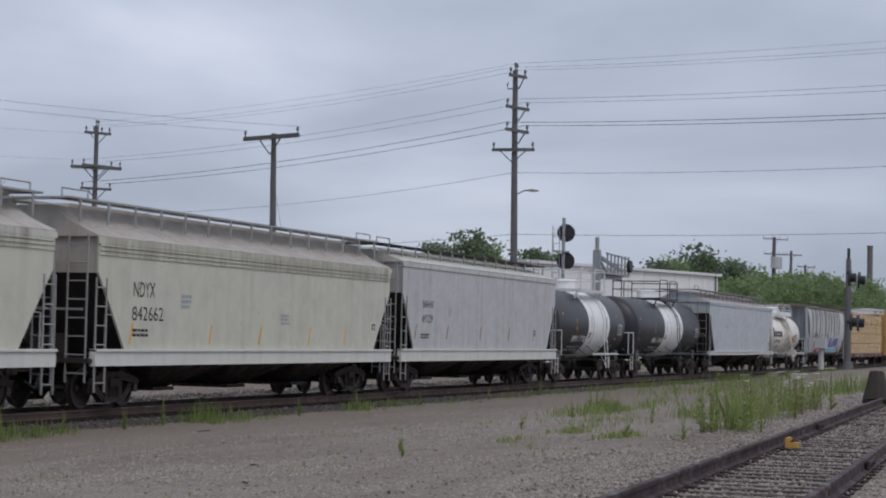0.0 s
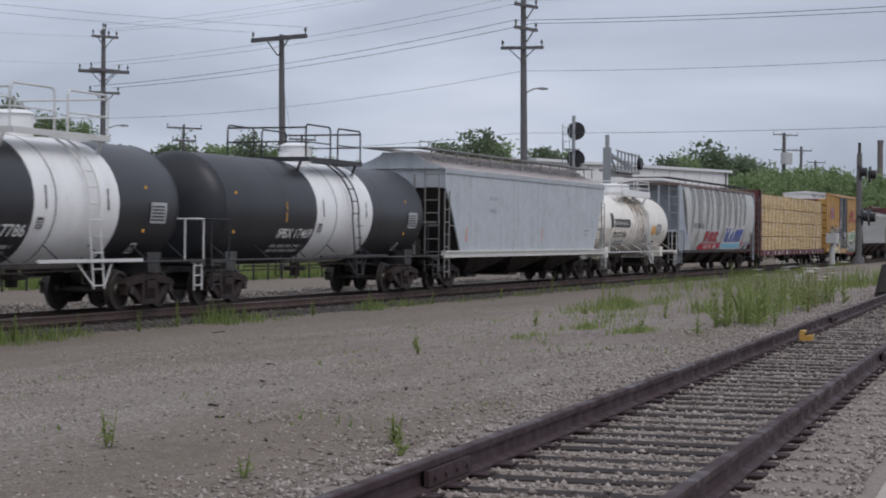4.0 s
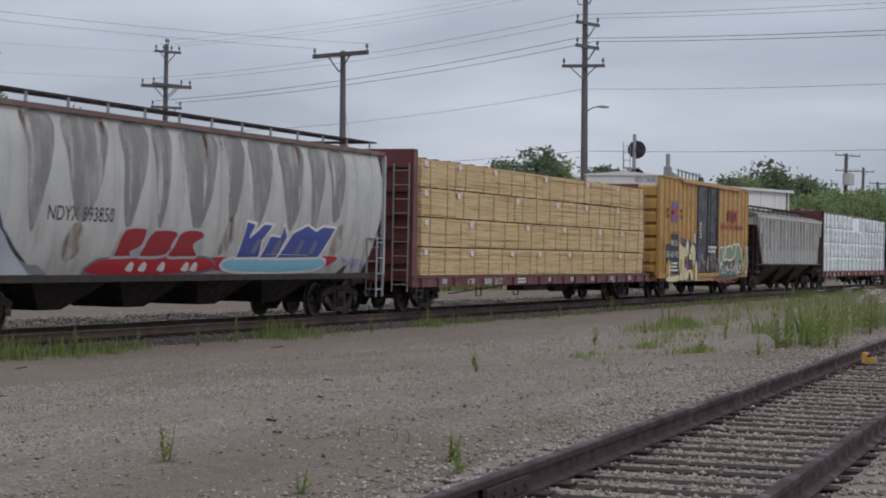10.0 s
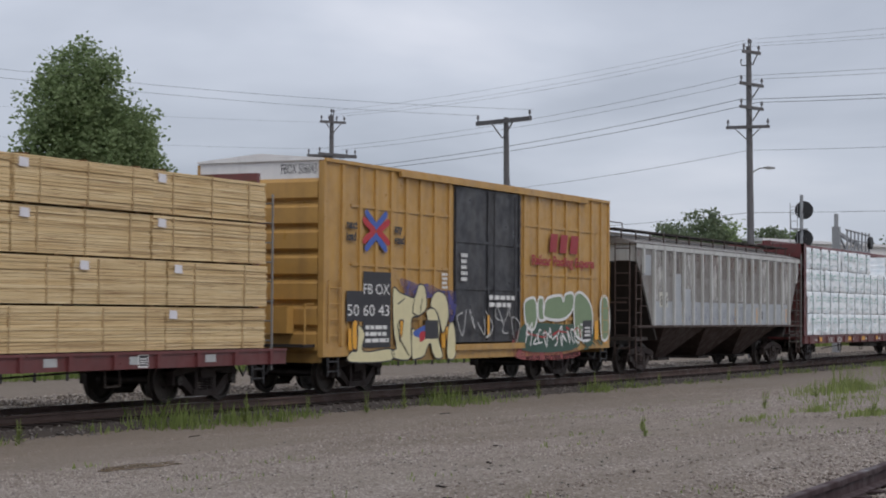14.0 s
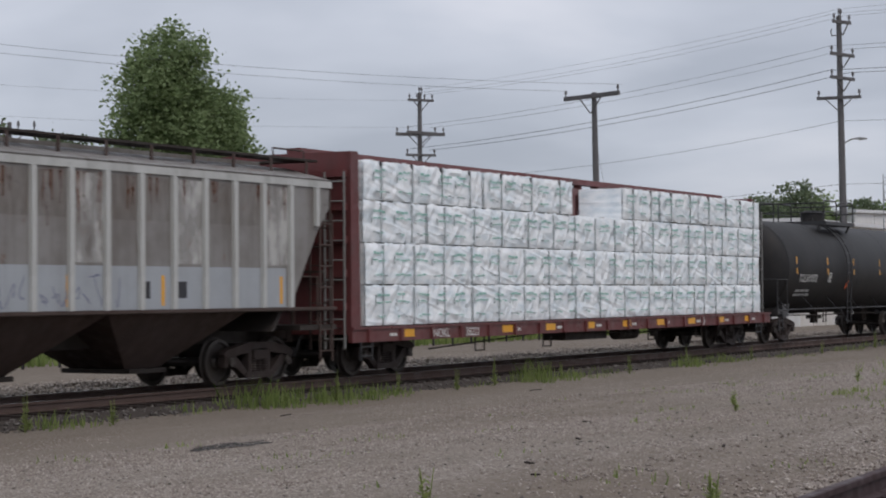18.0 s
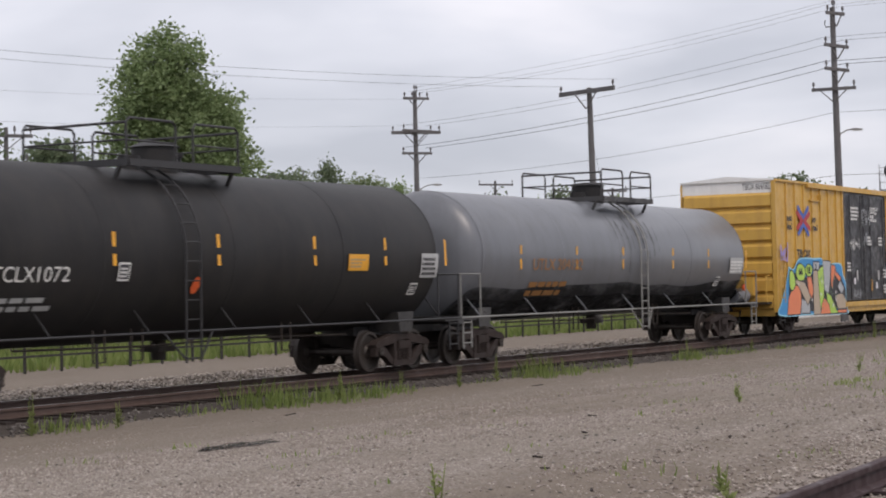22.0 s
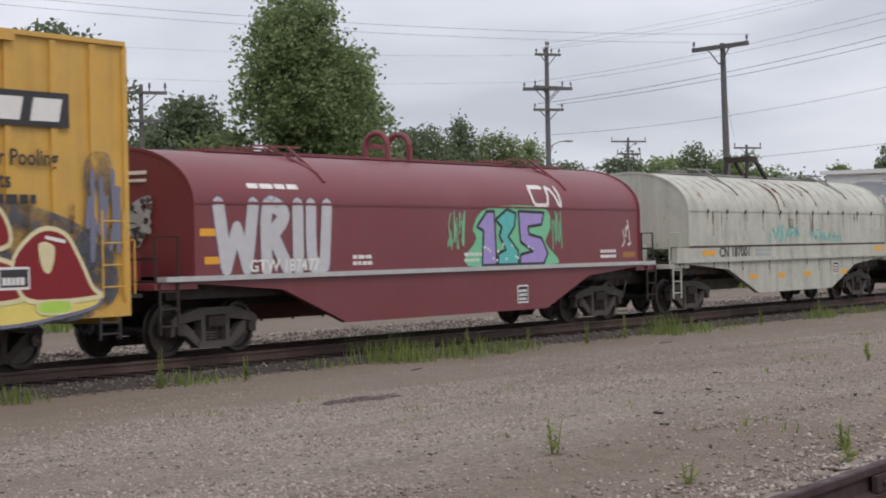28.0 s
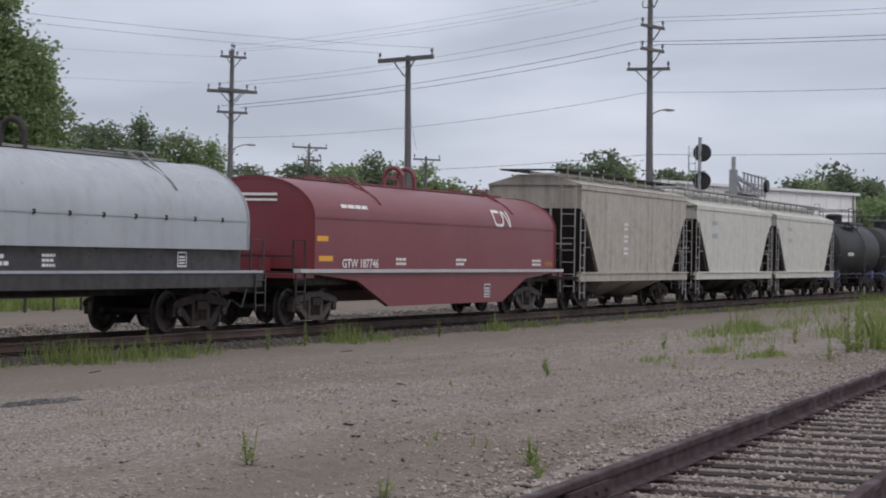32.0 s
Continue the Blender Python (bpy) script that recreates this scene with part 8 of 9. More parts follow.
for i in range(5):
    pts = curve_points([(rng.uniform(-1.1, 0.9), rng.uniform(1.8, 2.6)) for _ in range(4)], 4)
    t = Mesh()
    stroke(t, pts, 0.12, Skin(y=0), 0)
    m.add([(a - 0.036 - 0.0006 * i, -px, pz) for px, _, pz in t.v], t.f)
part("end_graffiti", m, GRAF["grey"], c)
red_coil(341.6, 357.2, "GTW 187746", False)
c, skin, a, b, zc = coil_car("stained off-white coil car with rounded hood", 309.9, 323.0, M_COILWHITE, M_COILWHITE, "white", 3.42)
lettering(c, "CN 187001", 2.6, 1.36, 0.33, M_INK, Skin(y=-1.54), 1.75, offset=0.008)
r_q = random.Random(8)
part("hood_gap", Mesh().box(a + 0.02, b - 0.02, -1.542, -1.50, 1.585, 1.635), M_BROWN, c)
drips(c, [a + (b - a) * k / 12 for k in range(1, 12)], zc - 0.02, 0.5, 0.07, M_SOOTFILM, skin, 2, 21, "soot_streak")
drips(c, [a + 0.3 + r_q.uniform(0, b - a - 0.6) for _ in range(16)], zc, 0.6, 0.05, M_RUSTFILM, skin, 3, 22)
drips(c, [6.3, 6.7, 7.5, 8.3, 8.9], 3.35, 0.8, 0.2, M_RUSTFILM, skin, 2, 23)
drips(c, [a + 0.4 + 0.55 * k for k in range(22)], 3.25, 0.6, 0.10, M_BROWNFILM, skin, 3, 24, "dirt_streak")
patch(c, 6.85, 7.2, 2.05, 2.3, M_RUSTFILM, skin, 4, "rust_patch")
patch(c, 8.3, 8.6, 1.95, 2.4, M_RUSTFILM, skin, 4, "rust_patch")
drips(c, [0.7 + 0.83 * k for k in range(17)], 1.22, 0.35, 0.08, M_RUSTFILM, Skin(y=-1.50), 2, 25)
bars(c, 4.7, 1.35, 0.9, 0.24, 2, M_BODYGREY, Skin(y=-1.54), seed=110)
for k, x in enumerate((a + 0.75, b - 0.9)):
    patch(c, x, x + 0.7, 1.40, 1.52, M_AMBER, Skin(y=-1.54), 2, "reflector_strip")
for x in (4.45, 6.2, 7.95, 10.6):
    patch(c, x, x + 0.45, 0.78, 0.9, M_AMBER, Skin(y=-1.50), 2, "reflector_strip")
placard(c, 10.0, 0.80, 0.42, 0.34, Skin(y=-1.50))
tags(c, 5.65, 7.7, 1.68, 2.15, GRAF["teal"], skin, 45, 9, 0.05)
tags(c, 8.2, 10.6, 1.7, 2.0, GRAF["teal"], skin, 46, 9, 0.04)
c, skin, a, b, zc = coil_car("silver-grey coil car with black frame", 325.7, 338.6, M_BLACKFRAME, M_COILGREY, "black", 3.50)
fr = Skin(y=-1.42)
lettering(c, "SMW 382167", a + 1.7, 1.38, 0.28, M_LETTER, fr, 1.9)
bars(c, a + 4.1, 1.38, 0.8, 0.24, 2, M_LETTER, fr, seed=120)
bars(c, a + 5.8, 1.36, 0.4, 0.26, 3, M_LETTER, fr, seed=121)
placard(c, b - 2.6, 1.36, 0.34, 0.3, fr)
patch(c, a + 1.1, a + 1.9, 1.9, 2.0, GRAF["yellow"], skin, 2, "faded_print")
end = text_mesh("SMW", 0.34, 0.012)
for v in end.vertices:
    v.co = (a - 0.036, -0.1 - v.co.x, 2.85 + v.co.y)
end.materials.append(M_LETTER)
part("end_lettering", end, None, c)


# ---- poles and wires ----
def pole_thing(name, label, x, y, top, arms, r=0.17, lamp=None, group="utility poles", crown=0, fine=True, foot=(0, 0)):
    """arms: rows of height, half length, pins, the turn of the arm in degrees; crown: pins on the pole's head."""
    t = thing(name, label, "utility pole", pose(x, y, GROUND_LOW), group)
    h = top - GROUND_LOW
    fx, fy = foot
    part("pole_shaft", Mesh().loft([[(fx * k + q * math.cos(a * 0.4488), fy * k + q * math.sin(a * 0.4488), z) for a in range(14)] for k, q, z in ((1.0, r, -0.3), (0.5, r * 0.84, h * 0.45), (0.15, r * 0.7, h * 0.78), (0, r * 0.6, h))]), M_POLE, t)

    def pin(px, z, tall, parent, m, name="insulator"):
        q = Mesh().cyl((px, 0, z), (px, 0, z + tall * 0.5), 0.028, 8).cyl((px, 0, z + tall * 0.4), (px, 0, z + tall * 0.72), 0.075, 10, 0.06).cyl((px, 0, z + tall * 0.72), (px, 0, z + tall), 0.06, 10, 0.035)
        part(name, q, M_INSULATOR, parent, at=m)
    for z, half, pins, turn in arms:
        z -= GROUND_LOW
        m = pose(0, 0, 0, 0, 0, turn)
        deep = 0.075 if half < 1.5 else 0.10
        side = -0.6 * r - 0.05
        a = part("cross_arm", Mesh().box(-half, half, side - 0.06, side + 0.05, z - deep, z + deep), M_POLE, t, at=m)
        out, drop = min(0.62 * half, 0.75), 0.62 if half < 1.5 else 0.80
        for s in (-1, 1):
            part("arm_brace", Mesh().bar((s * out, side - 0.07, z - deep * 0.5), (s * 0.03, side - 0.05, z - drop), 0.05, 0.045), M_POLE, t, at=m)
        part("through_bolt", Mesh().cyl((0, side - 0.10, z), (0, 0.6 * r + 0.05, z), 0.022, 6), M_SIGNAL, t, at=m)
        for i in range(pins):
            px = -half + 0.09 + (2 * half - 0.18) * i / max(1, pins - 1)
            pin(px, z + deep, 0.30 if fine else 0.4, a, pose(0, side, 0))
    for i in range(crown):
        px = (i - (crown - 1) / 2) * 0.26
        q = part("crown_bracket", Mesh().tube([(px * 0.2, -0.05, h - 0.35), (px, -0.05, h - 0.1), (px, -0.05, h + 0.06)], 0.03, 6), M_POLE, t)
        pin(px, h + 0.04, 0.32, q, pose(0, -0.05, 0))
    if lamp:
        z, reach, turn = lamp
        z -= GROUND_LOW
        m = pose(0, 0, 0, 0, 0, turn)
        p = part("lamp_arm", Mesh().tube([(0, 0, z - 0.42), (reach * 0.35, 0, z - 0.16), (reach * 0.7, 0, z - 0.02), (reach, 0, z)], 0.032, 8).cyl((0, 0, z - 1.05), (reach * 0.28, 0, z - 0.22), 0.022, 6), M_GREYPIPE, t, at=m)
        part("lamp_head", Mesh().loft([[(reach - 0.06, y, z + k) for y, k in ((-0.05, -0.03), (0.05, -0.03), (0.05, 0.04), (-0.05, 0.04))], [(reach + 0.18, y, z + k) for y, k in ((-0.13, -0.07), (0.13, -0.07), (0.11, 0.06), (-0.11, 0.06))], [(reach + 0.5, y, z + k) for y, k in ((-0.09, -0.05), (0.09, -0.05), (0.07, 0.02), (-0.07, 0.02))]]), M_GREYPIPE, p)
    return t


M_INSULATOR = plain("grey_glazed_insulator", (0.10, 0.095, 0.10), 0.35, vary=0.2)
tall = pole_thing("utility_pole", "tall weathered wooden utility pole with four cross-arms and street lamp", 88.1, 27.6, 14.35, [(14.05, 0.62, 2, -24), (12.5, 0.95, 2, -17), (11.38, 0.95, 2, -17), (10.45, 1.05, 2, -84)], 0.2, (8.5, 0.75, -74), crown=2, foot=(0.05, -0.17))
k = 13.4 - GROUND_LOW
part("cable_hook", Mesh().tube([(0.02, -0.1, k + 0.05), (-0.16, 0.3, k + 0.02), (-0.18, 0.34, k + 0.22), (-0.14, 0.3, k + 0.34)], 0.03, 6), M_INSULATOR, tall, "bent iron hook that carries a cable")
pole_thing("utility_pole", "weathered wooden utility pole with three cross-arms and street lamp", 99.2, 57.0, 13.35, [(12.9, 0.84, 4, -35), (10.95, 1.15, 2, -20), (10.85, 1.5, 2, -50), (9.6, 0.95, 2, -40)], 0.2, (7.7, 1.0, -60), crown=2)
pole_thing("utility_pole", "wooden utility pole with one long braced cross-arm", 80.7, 37.0, 10.6, [(10.42, 1.85, 2, -112)], 0.2, foot=(0.08, -0.17))
for x, y, top, arms, r in ((354, 60, 21.0, [(20.6, 3.2, 4), (17.8, 3.0, 4)], 0.5), (373.7, 60, 19.4, [(18.6, 2.6, 3)], 0.4), (391.8, 60, 17.4, [(17.0, 2.6, 2)], 0.35), (66.6, 60, 9.3, [(8.9, 1.2, 4), (7.6, 1.0, 2), (6.2, 1.4, 2)], 0.16),
                          (111.6, 75, 9.9, [(9.6, 1.6, 2)], 0.18), (192, 100, 13.6, [(13.2, 2.2, 3), (11.8, 1.5, 2)], 0.22), (157.2, 70, 10.2, [(9.9, 1.4, 2)], 0.18)):
    pole_thing("utility_pole", "distant wooden utility pole with cross-arms", x, y, top, [(*q, -35) for q in arms], r, fine=False)
for dx in (-3.5, 3.0):
    solid("transformer", Mesh().cyl((354 + dx * 0.4, 59.5, 15.2), (354 + dx * 0.4, 59.5, 17.3), 0.9, 10), M_GREYBOX, "grey pole-mounted transformer can", "transformer")


def wire(a, b, sag, r, n=14):
    a, b = Vector(a), Vector(b)
    pts = [a.lerp(b, i / n) - Vector((0, 0, sag * 4 * (i / n) * (1 - i / n))) for i in range(n + 1)]
    return solid("overhead_wire", Mesh().tube(pts, r * 0.66, 5), M_WIRE, "dark overhead power cable between poles", "cable", group="overhead wires")


NEXT = (77.0, -2.0)
POST = (88.1, 27.6)
BACK = (99.2, 57.0)
for z0, z1, z2, offs, r, sag in ((14.42, 13.3, 13.75, (-0.5, 0.5), 0.009, 0.45), (14.7, 13.6, 14.1, (0.1,), 0.008, 0.3), (12.85, 11.3, 12.1, (-0.8, 0.8), 0.012, 0.4), (11.72, 9.95, 10.9, (-0.8, 0.8), 0.02, 0.4), (9.35, 8.1, 9.0, (0.0,), 0.014, 0.5), (6.35, 6.1, 6.2, (0.0,), 0.015, 0.35)):
    for o in offs:
        dx, dy = o * 0.956, -o * 0.292
        wire((POST[0] + dx, POST[1] + dy, z0), (BACK[0] + dx, BACK[1] + dy, z1), sag, r)
        wire((POST[0] + dx, POST[1] + dy, z0), (NEXT[0] + dx, NEXT[1] + dy, z2), sag * 0.6, r)
wire((81.4, 38.7, 10.82), (40, 52.5, 10.6), 0.5, 0.010)
wire((80.0, 35.3, 10.82), (42, 50.5, 10.6), 0.5, 0.010)
wire((99.2, 57, 11.3), (55, 75, 11.0), 0.6, 0.007)
wire((99.2, 57, 12.9), (55, 75, 12.6), 0.6, 0.007)
wire((80.7, 37, 8.6), (80.9, 36.6, 6.2), 0.0, 0.01, 2)
wire((66.6, 60, 6.5), (30, 66, 5.6), 0.3, 0.02)
wire((66.6, 60, 6.3), (111.6, 75, 7.0), 0.3, 0.02)

# ---- signals by the line ----
sg = thing("railway_signal", "railway signal mast with two round black target heads", "railway signal", pose(91.6, 26.0, GROUND_LOW, 0, 0, -74))
part("mast", Mesh().cyl((0, 0, 0), (0, 0, 8.0), 0.09, 10), M_STEEL, sg)
for z in (7.25, 5.85):
    hd = part("target", Mesh().cyl((0.12, 0.14, z), (0.12, 0.17, z), 0.45, 28), M_SIGNAL, sg)
    part("lamp_case", Mesh().cyl((0.12, 0.0, z), (0.12, 0.14, z), 0.16, 12).box(0.02, 0.22, -0.06, 0.02, z - 0.16, z + 0.1), M_SIGNAL, hd)
    part("lens_hood", Mesh().cyl((0.12, 0.17, z), (0.12, 0.45, z), 0.14, 12), M_SIGNAL, hd)
part("ladder", ladder_mesh(-0.55, 0.1, 0.5, 7.6, 0.35, 20, 0.015), M_STEEL, sg)
part("lamp_bracket", Mesh().bar((0, 0, 7.25), (0.12, 0.12, 7.25), 0.06, 0.06).bar((0, 0, 5.85), (0.12, 0.12, 5.85), 0.06, 0.06).box(-0.5, 0.3, -0.25, 0.1, 6.28, 6.34).tube([(-0.5, -0.2, 6.3), (-0.55, -0.2, 7.2), (-0.4, -0.2, 7.25)], 0.025), M_STEEL, sg)

gt = thing("signal_bridge", "grey steel signal cantilever with railed platform", "signal gantry", pose(102.0, 27.0, GROUND_LOW))
part("mast", Mesh().box(-0.25, 0.05, -0.2, 0.2, 0, 6.9).cyl((-0.1, 0, 6.9), (-0.1, 0, 7.6), 0.12, 8), M_STEEL, gt)
part("platform", Mesh().box(0, 5.4, -0.5, 0.5, 5.6, 5.72), M_STEEL, gt)
for i in range(7):
    part("rail_post", Mesh().cyl((0.3 + 0.8 * i, -0.5, 5.7), (0.3 + 0.8 * i, -0.5, 6.75), 0.05, 6), M_STEEL, gt)
part("hand_rail", Mesh().cyl((0, -0.5, 6.75), (5.3, -0.5, 6.6), 0.045, 6).cyl((0, -0.5, 6.25), (5.3, -0.5, 6.2), 0.04, 6), M_STEEL, gt)
part("truss", Mesh().bar((0, 0, 6.6), (5.3, 0, 6.0), 0.18, 0.18).bar((0, 0, 5.4), (5.3, 0, 5.5), 0.18, 0.18).bar((0.2, 0, 6.6), (2.4, 0, 5.5), 0.1, 0.1).bar((2.4, 0, 5.5), (4.4, 0, 6.1), 0.1, 0.1), M_STEEL, gt)
part("signal_head", Mesh().cyl((5.0, -0.5, 6.2), (5.0, -0.7, 6.2), 0.35, 14), M_SIGNAL, gt)

cx = thing("crossing_signal", "weathered level-crossing mast with black paired lights", "crossing signal", pose(126.4, 16.5, -0.24))
part("mast", Mesh().cyl((0, 0, 0.3), (0, 0, 7.2), 0.22, 12, 0.17).cyl((0, 0, 0), (0, 0, 0.5), 0.42, 12, 0.3), M_POLE, cx)
part("cross_arm", Mesh().cyl((-2.6, -0.3, 6.2), (2.8, 0.2, 6.2), 0.10, 8).cyl((0, 0, 7.2), (0, 0, 7.9), 0.1, 6), M_SIGNAL, cx)
for x, z in ((-2.3, 5.9), (2.4, 5.9), (-1.4, 3.05), (2.1, 3.05)):
    lp = part("flasher", Mesh().cyl((x, -0.45, z), (x, -0.35, z), 0.55, 16), M_SIGNAL, cx)
    part("flasher_hood", Mesh().cyl((x, -0.8, z), (x, -0.45, z), 0.3, 12), M_SIGNAL, lp)
part("bell_bracket", Mesh().cyl((-1.5, -0.2, 3.05), (2.2, 0.2, 3.05), 0.09, 8), M_SIGNAL, cx)
bx = thing("signal_cabinet", "small white equipment box on a pale post", "equipment box", pose(118.0, 17.0, -0.20))
part("post", Mesh().cyl((0, 0, 0), (0, 0, 1.4), 0.2, 10, 0.14), M_GREYBOX, bx)
part("box", Mesh().box(-0.5, 0.5, -0.3, 0.3, 1.3, 1.9), M_GREYBOX, bx)
part("box_rail", Mesh().tube([(-0.5, -0.3, 1.9), (-0.5, -0.3, 2.2), (0.5, -0.3, 2.2), (0.5, -0.3, 1.9)], 0.04), M_STEEL, bx)

# ---- buildings ----
def hall(name, label, a, b, depth, height, seams):
    """A plain metal shed whose front runs from a to b."""
    a, b = Vector((*a, GROUND_LOW)), Vector((*b, GROUND_LOW))
    t = thing(name, label, "building")
    u = (b - a).normalized()
    n = Vector((-u.y, u.x, 0)) * depth
    up = Vector((0, 0, height - GROUND_LOW))
    w = Mesh().add([a, b, b + n, a + n, a + up, b + up, b + n + up, a + n + up], [(0, 1, 5, 4), (1, 2, 6, 5), (2, 3, 7, 6), (3, 0, 4, 7)])
    wall = part("wall", w, M_WALLWHITE, t)
    k = up + Vector((0, 0, 0.0))
    out = (u * -0.25, u * 0.25)
    f = -n.normalized() * 0.3
    rf = Mesh().add([a + k + out[0] + f, b + k + out[1] + f, b + n + k + out[1] - f, a + n + k + out[0] - f] + [p + Vector((0, 0, 0.22)) for p in (a + k + out[0] + f, b + k + out[1] + f, b + n + k + out[1] - f, a + n + k + out[0] - f)],
                    [(3, 2, 1, 0), (4, 5, 6, 7), (0, 1, 5, 4), (1, 2, 6, 5), (2, 3, 7, 6), (3, 0, 4, 7)])
    part("roof", rf, M_ROOFWHITE, t)
    length = (b - a).length
    for i in range(1, seams):
        p = a + u * (length * i / seams) + f * 0.05
        part("wall_seam", Mesh().bar(p, p + up, 0.06, 0.06, (0, 1, 0)), M_WALLWHITE, wall)
    p = b - u * 0.5 + f * 0.3
    part("downpipe", Mesh().cyl(p, p + up, 0.09, 8), M_GREYPIPE, t)


hall("warehouse", "long white metal-clad warehouse with flat pale roof", (139.0, 42.5), (166.4, 33.1), 4.5, 7.1, 12)
hall("storage_shed", "low white metal shed beside the tracks", (98.6, 33.2), (116.0, 33.2), 6, 5.0, 8)
chim = thing("chimney", "distant tall slim brick chimney", "chimney", pose(500, 60, GROUND_LOW))
part("shaft", Mesh().cyl((0, 0, 0), (0, 0, 27.5), 0.85, 14, 0.7), M_BRICKFAR, chim)
part("rim", Mesh().cyl((0, 0, 26.6), (0, 0, 27.6), 0.8, 14), M_BRICKFAR, chim)


# ---- trees ----
def leaf_cloud(blobs, count, size, seed, clump=0.45):
    """Leaf blades gathered in clumps over a set of ellipsoids (x, y, z, rx, ry, rz)."""
    r = np.random.RandomState(seed)
    vol = np.array([b[3] * b[4] * b[5] for b in blobs]) ** 0.75
    per = 26
    n = count // per
    which = r.choice(len(blobs), n, p=vol / vol.sum())
    b = np.array(blobs)[which]
    d = r.normal(size=(n, 3))
    d /= np.linalg.norm(d, axis=1, keepdims=True)
    rad = r.uniform(0.15, 1.0, (n, 1)) ** 0.4 * r.uniform(0.80, 1.10, (n, 1))
    centre = b[:, :3] + d * rad * b[:, 3:6]
    p = np.repeat(centre, per, 0) + r.normal(0, clump, (n * per, 3)) * np.array([1, 1, 0.7])
    m = len(p)
    u = r.normal(size=(m, 3))
    u[:, 2] *= 0.6
    u /= np.linalg.norm(u, axis=1, keepdims=True)
    w = np.cross(u, r.normal(size=(m, 3)))
    w /= np.linalg.norm(w, axis=1, keepdims=True)
    s = size * r.uniform(0.6, 1.35, (m, 1))
    pts = np.stack([p - u * s, p + w * s * 0.55, p + u * s, p - w * s * 0.55], 1).reshape(-1, 3)
    return pts, np.arange(4 * m).reshape(m, 4)


def tree(label, x, y, height, blobs, count, size, material, seed, clump=0.45, trunk_r=0.22, group=""):
    """blobs are relative to the foot of the tree."""
    t = thing("tree", label, "tree", pose(x, y, GROUND_LOW), group)
    tr = Mesh()
    tr.cyl((0, 0, -0.2), (0.05, 0, height * 0.45), trunk_r, 10, trunk_r * 0.6).cyl((0.05, 0, height * 0.45), (0, 0.1, height * 0.85), trunk_r * 0.6, 8, trunk_r * 0.2)
    for bx_, by_, bz_, *_ in blobs:
        tr.cyl((0, 0, max(0.6, bz_ - 0.9 * abs(bx_) - height * 0.12)), (bx_ * 0.9, by_ * 0.9, bz_), trunk_r * 0.38, 6, trunk_r * 0.1)
    part("trunk", tr, M_BARK, t)
    pts, faces = leaf_cloud(blobs, count, size, seed, clump)
    ob = stuff("crown", pts, faces, material, "", "")
    for key in ("kind",):
        del ob[key]
    ob.parent = t
    return t


tree("tall leafy green poplar tree standing alone", 60.0, 45, 12.6, [(-1.1, 0, 11.1, 1.6, 1.6, 1.5), (-1.3, 0, 9.6, 2.2, 2.0, 1.9), (-1.6, 0, 7.8, 2.4, 2.1, 1.9), (0.5, 0, 8.6, 2.1, 2.0, 1.9), (0.7, 0, 6.4, 2.8, 2.2, 1.9), (2.55, 0.1, 8.8, 1.15, 1.1, 1.5), (2.8, 0, 7.1, 1.6, 1.5, 1.6), (3.0, 0, 5.4, 1.6, 1.5, 1.4), (0.3, 0.3, 4.8, 3.1, 2.4, 1.8), (2.4, 0, 3.9, 2.4, 2.0, 1.5), (-1.8, 0, 3.6, 2.3, 2.0, 1.6)], 76000, 0.098, M_LEAF, 11, 0.22, 0.3)
tree("large dark broadleaf tree", 50.6, 50, 10.5, [(0, 0, 8.6, 2.2, 2, 2.0), (1.6, 0, 7.2, 2.0, 2, 1.8), (-2, 0, 7.4, 3, 2, 2.4), (0.5, 0, 5.0, 3.4, 2.4, 2.2), (-1, 0, 3.0, 4, 2.4, 2.0)], 34000, 0.125, M_LEAFDARK, 12, 0.30)
tree("dark broadleaf tree behind the yard", 75.5, 65, 10.2, [(0, 0, 8.4, 2.0, 2, 1.9), (2.2, 0, 6.8, 2.2, 2, 1.8), (-2.0, 0, 6.6, 2.2, 2, 1.8), (0, 0, 4.6, 3.6, 2, 2)], 20000, 0.15, M_LEAFDARK, 13, 0.34)
tree("pale green shrubby tree", 57.2, 47.5, 6.6, [(0, 0, 5.2, 1.8, 1.5, 1.5), (2, 0, 4.0, 2.2, 1.5, 1.5), (-1.5, 0, 3.4, 2, 1.5, 1.6)], 6000, 0.15, M_LEAFPALE, 14, 0.28, 0.12)
tree("pale green shrubby tree", 66.0, 47.0, 6.0, [(0, 0, 4.4, 2.2, 1.5, 1.4), (2.6, 0, 3.6, 2.2, 1.5, 1.3), (-2, 0, 3.8, 2, 1.5, 1.4), (4.5, 0, 3.0, 2.0, 1.4, 1.2)], 7000, 0.15, M_LEAFPALE, 15, 0.28, 0.12)
tree("dark green roadside broadleaf tree", 105, 70, 10.0, [(0, 0, 8.3, 2.4, 2, 1.8), (2.6, 0, 6.2, 3, 2, 2), (-3.0, 0, 6.2, 3, 2, 2.0)], 14000, 0.14, M_LEAFDARK, 16, 0.42)
tree("slim pointed dark green tree", 125.4, 80, 12.1, [(0, 0, 10.6, 0.9, 0.9, 1.7), (0, 0, 8.2, 1.7, 1.5, 2.2), (0, 0, 5.4, 2.4, 2, 2.2)], 12000, 0.14, M_LEAFDARK, 17, 0.34)
tree("pale green broadleaf roadside tree", 130.5, 80, 11.7, [(0, 0, 9.6, 2.0, 2, 1.9), (-1.6, 0, 7.6, 2.2, 2, 2.0), (2.0, 0, 7.0, 2.2, 2, 2.0), (0, 0, 4.6, 3.4, 2, 2.0)], 14000, 0.14, M_LEAFPALE, 18, 0.42)
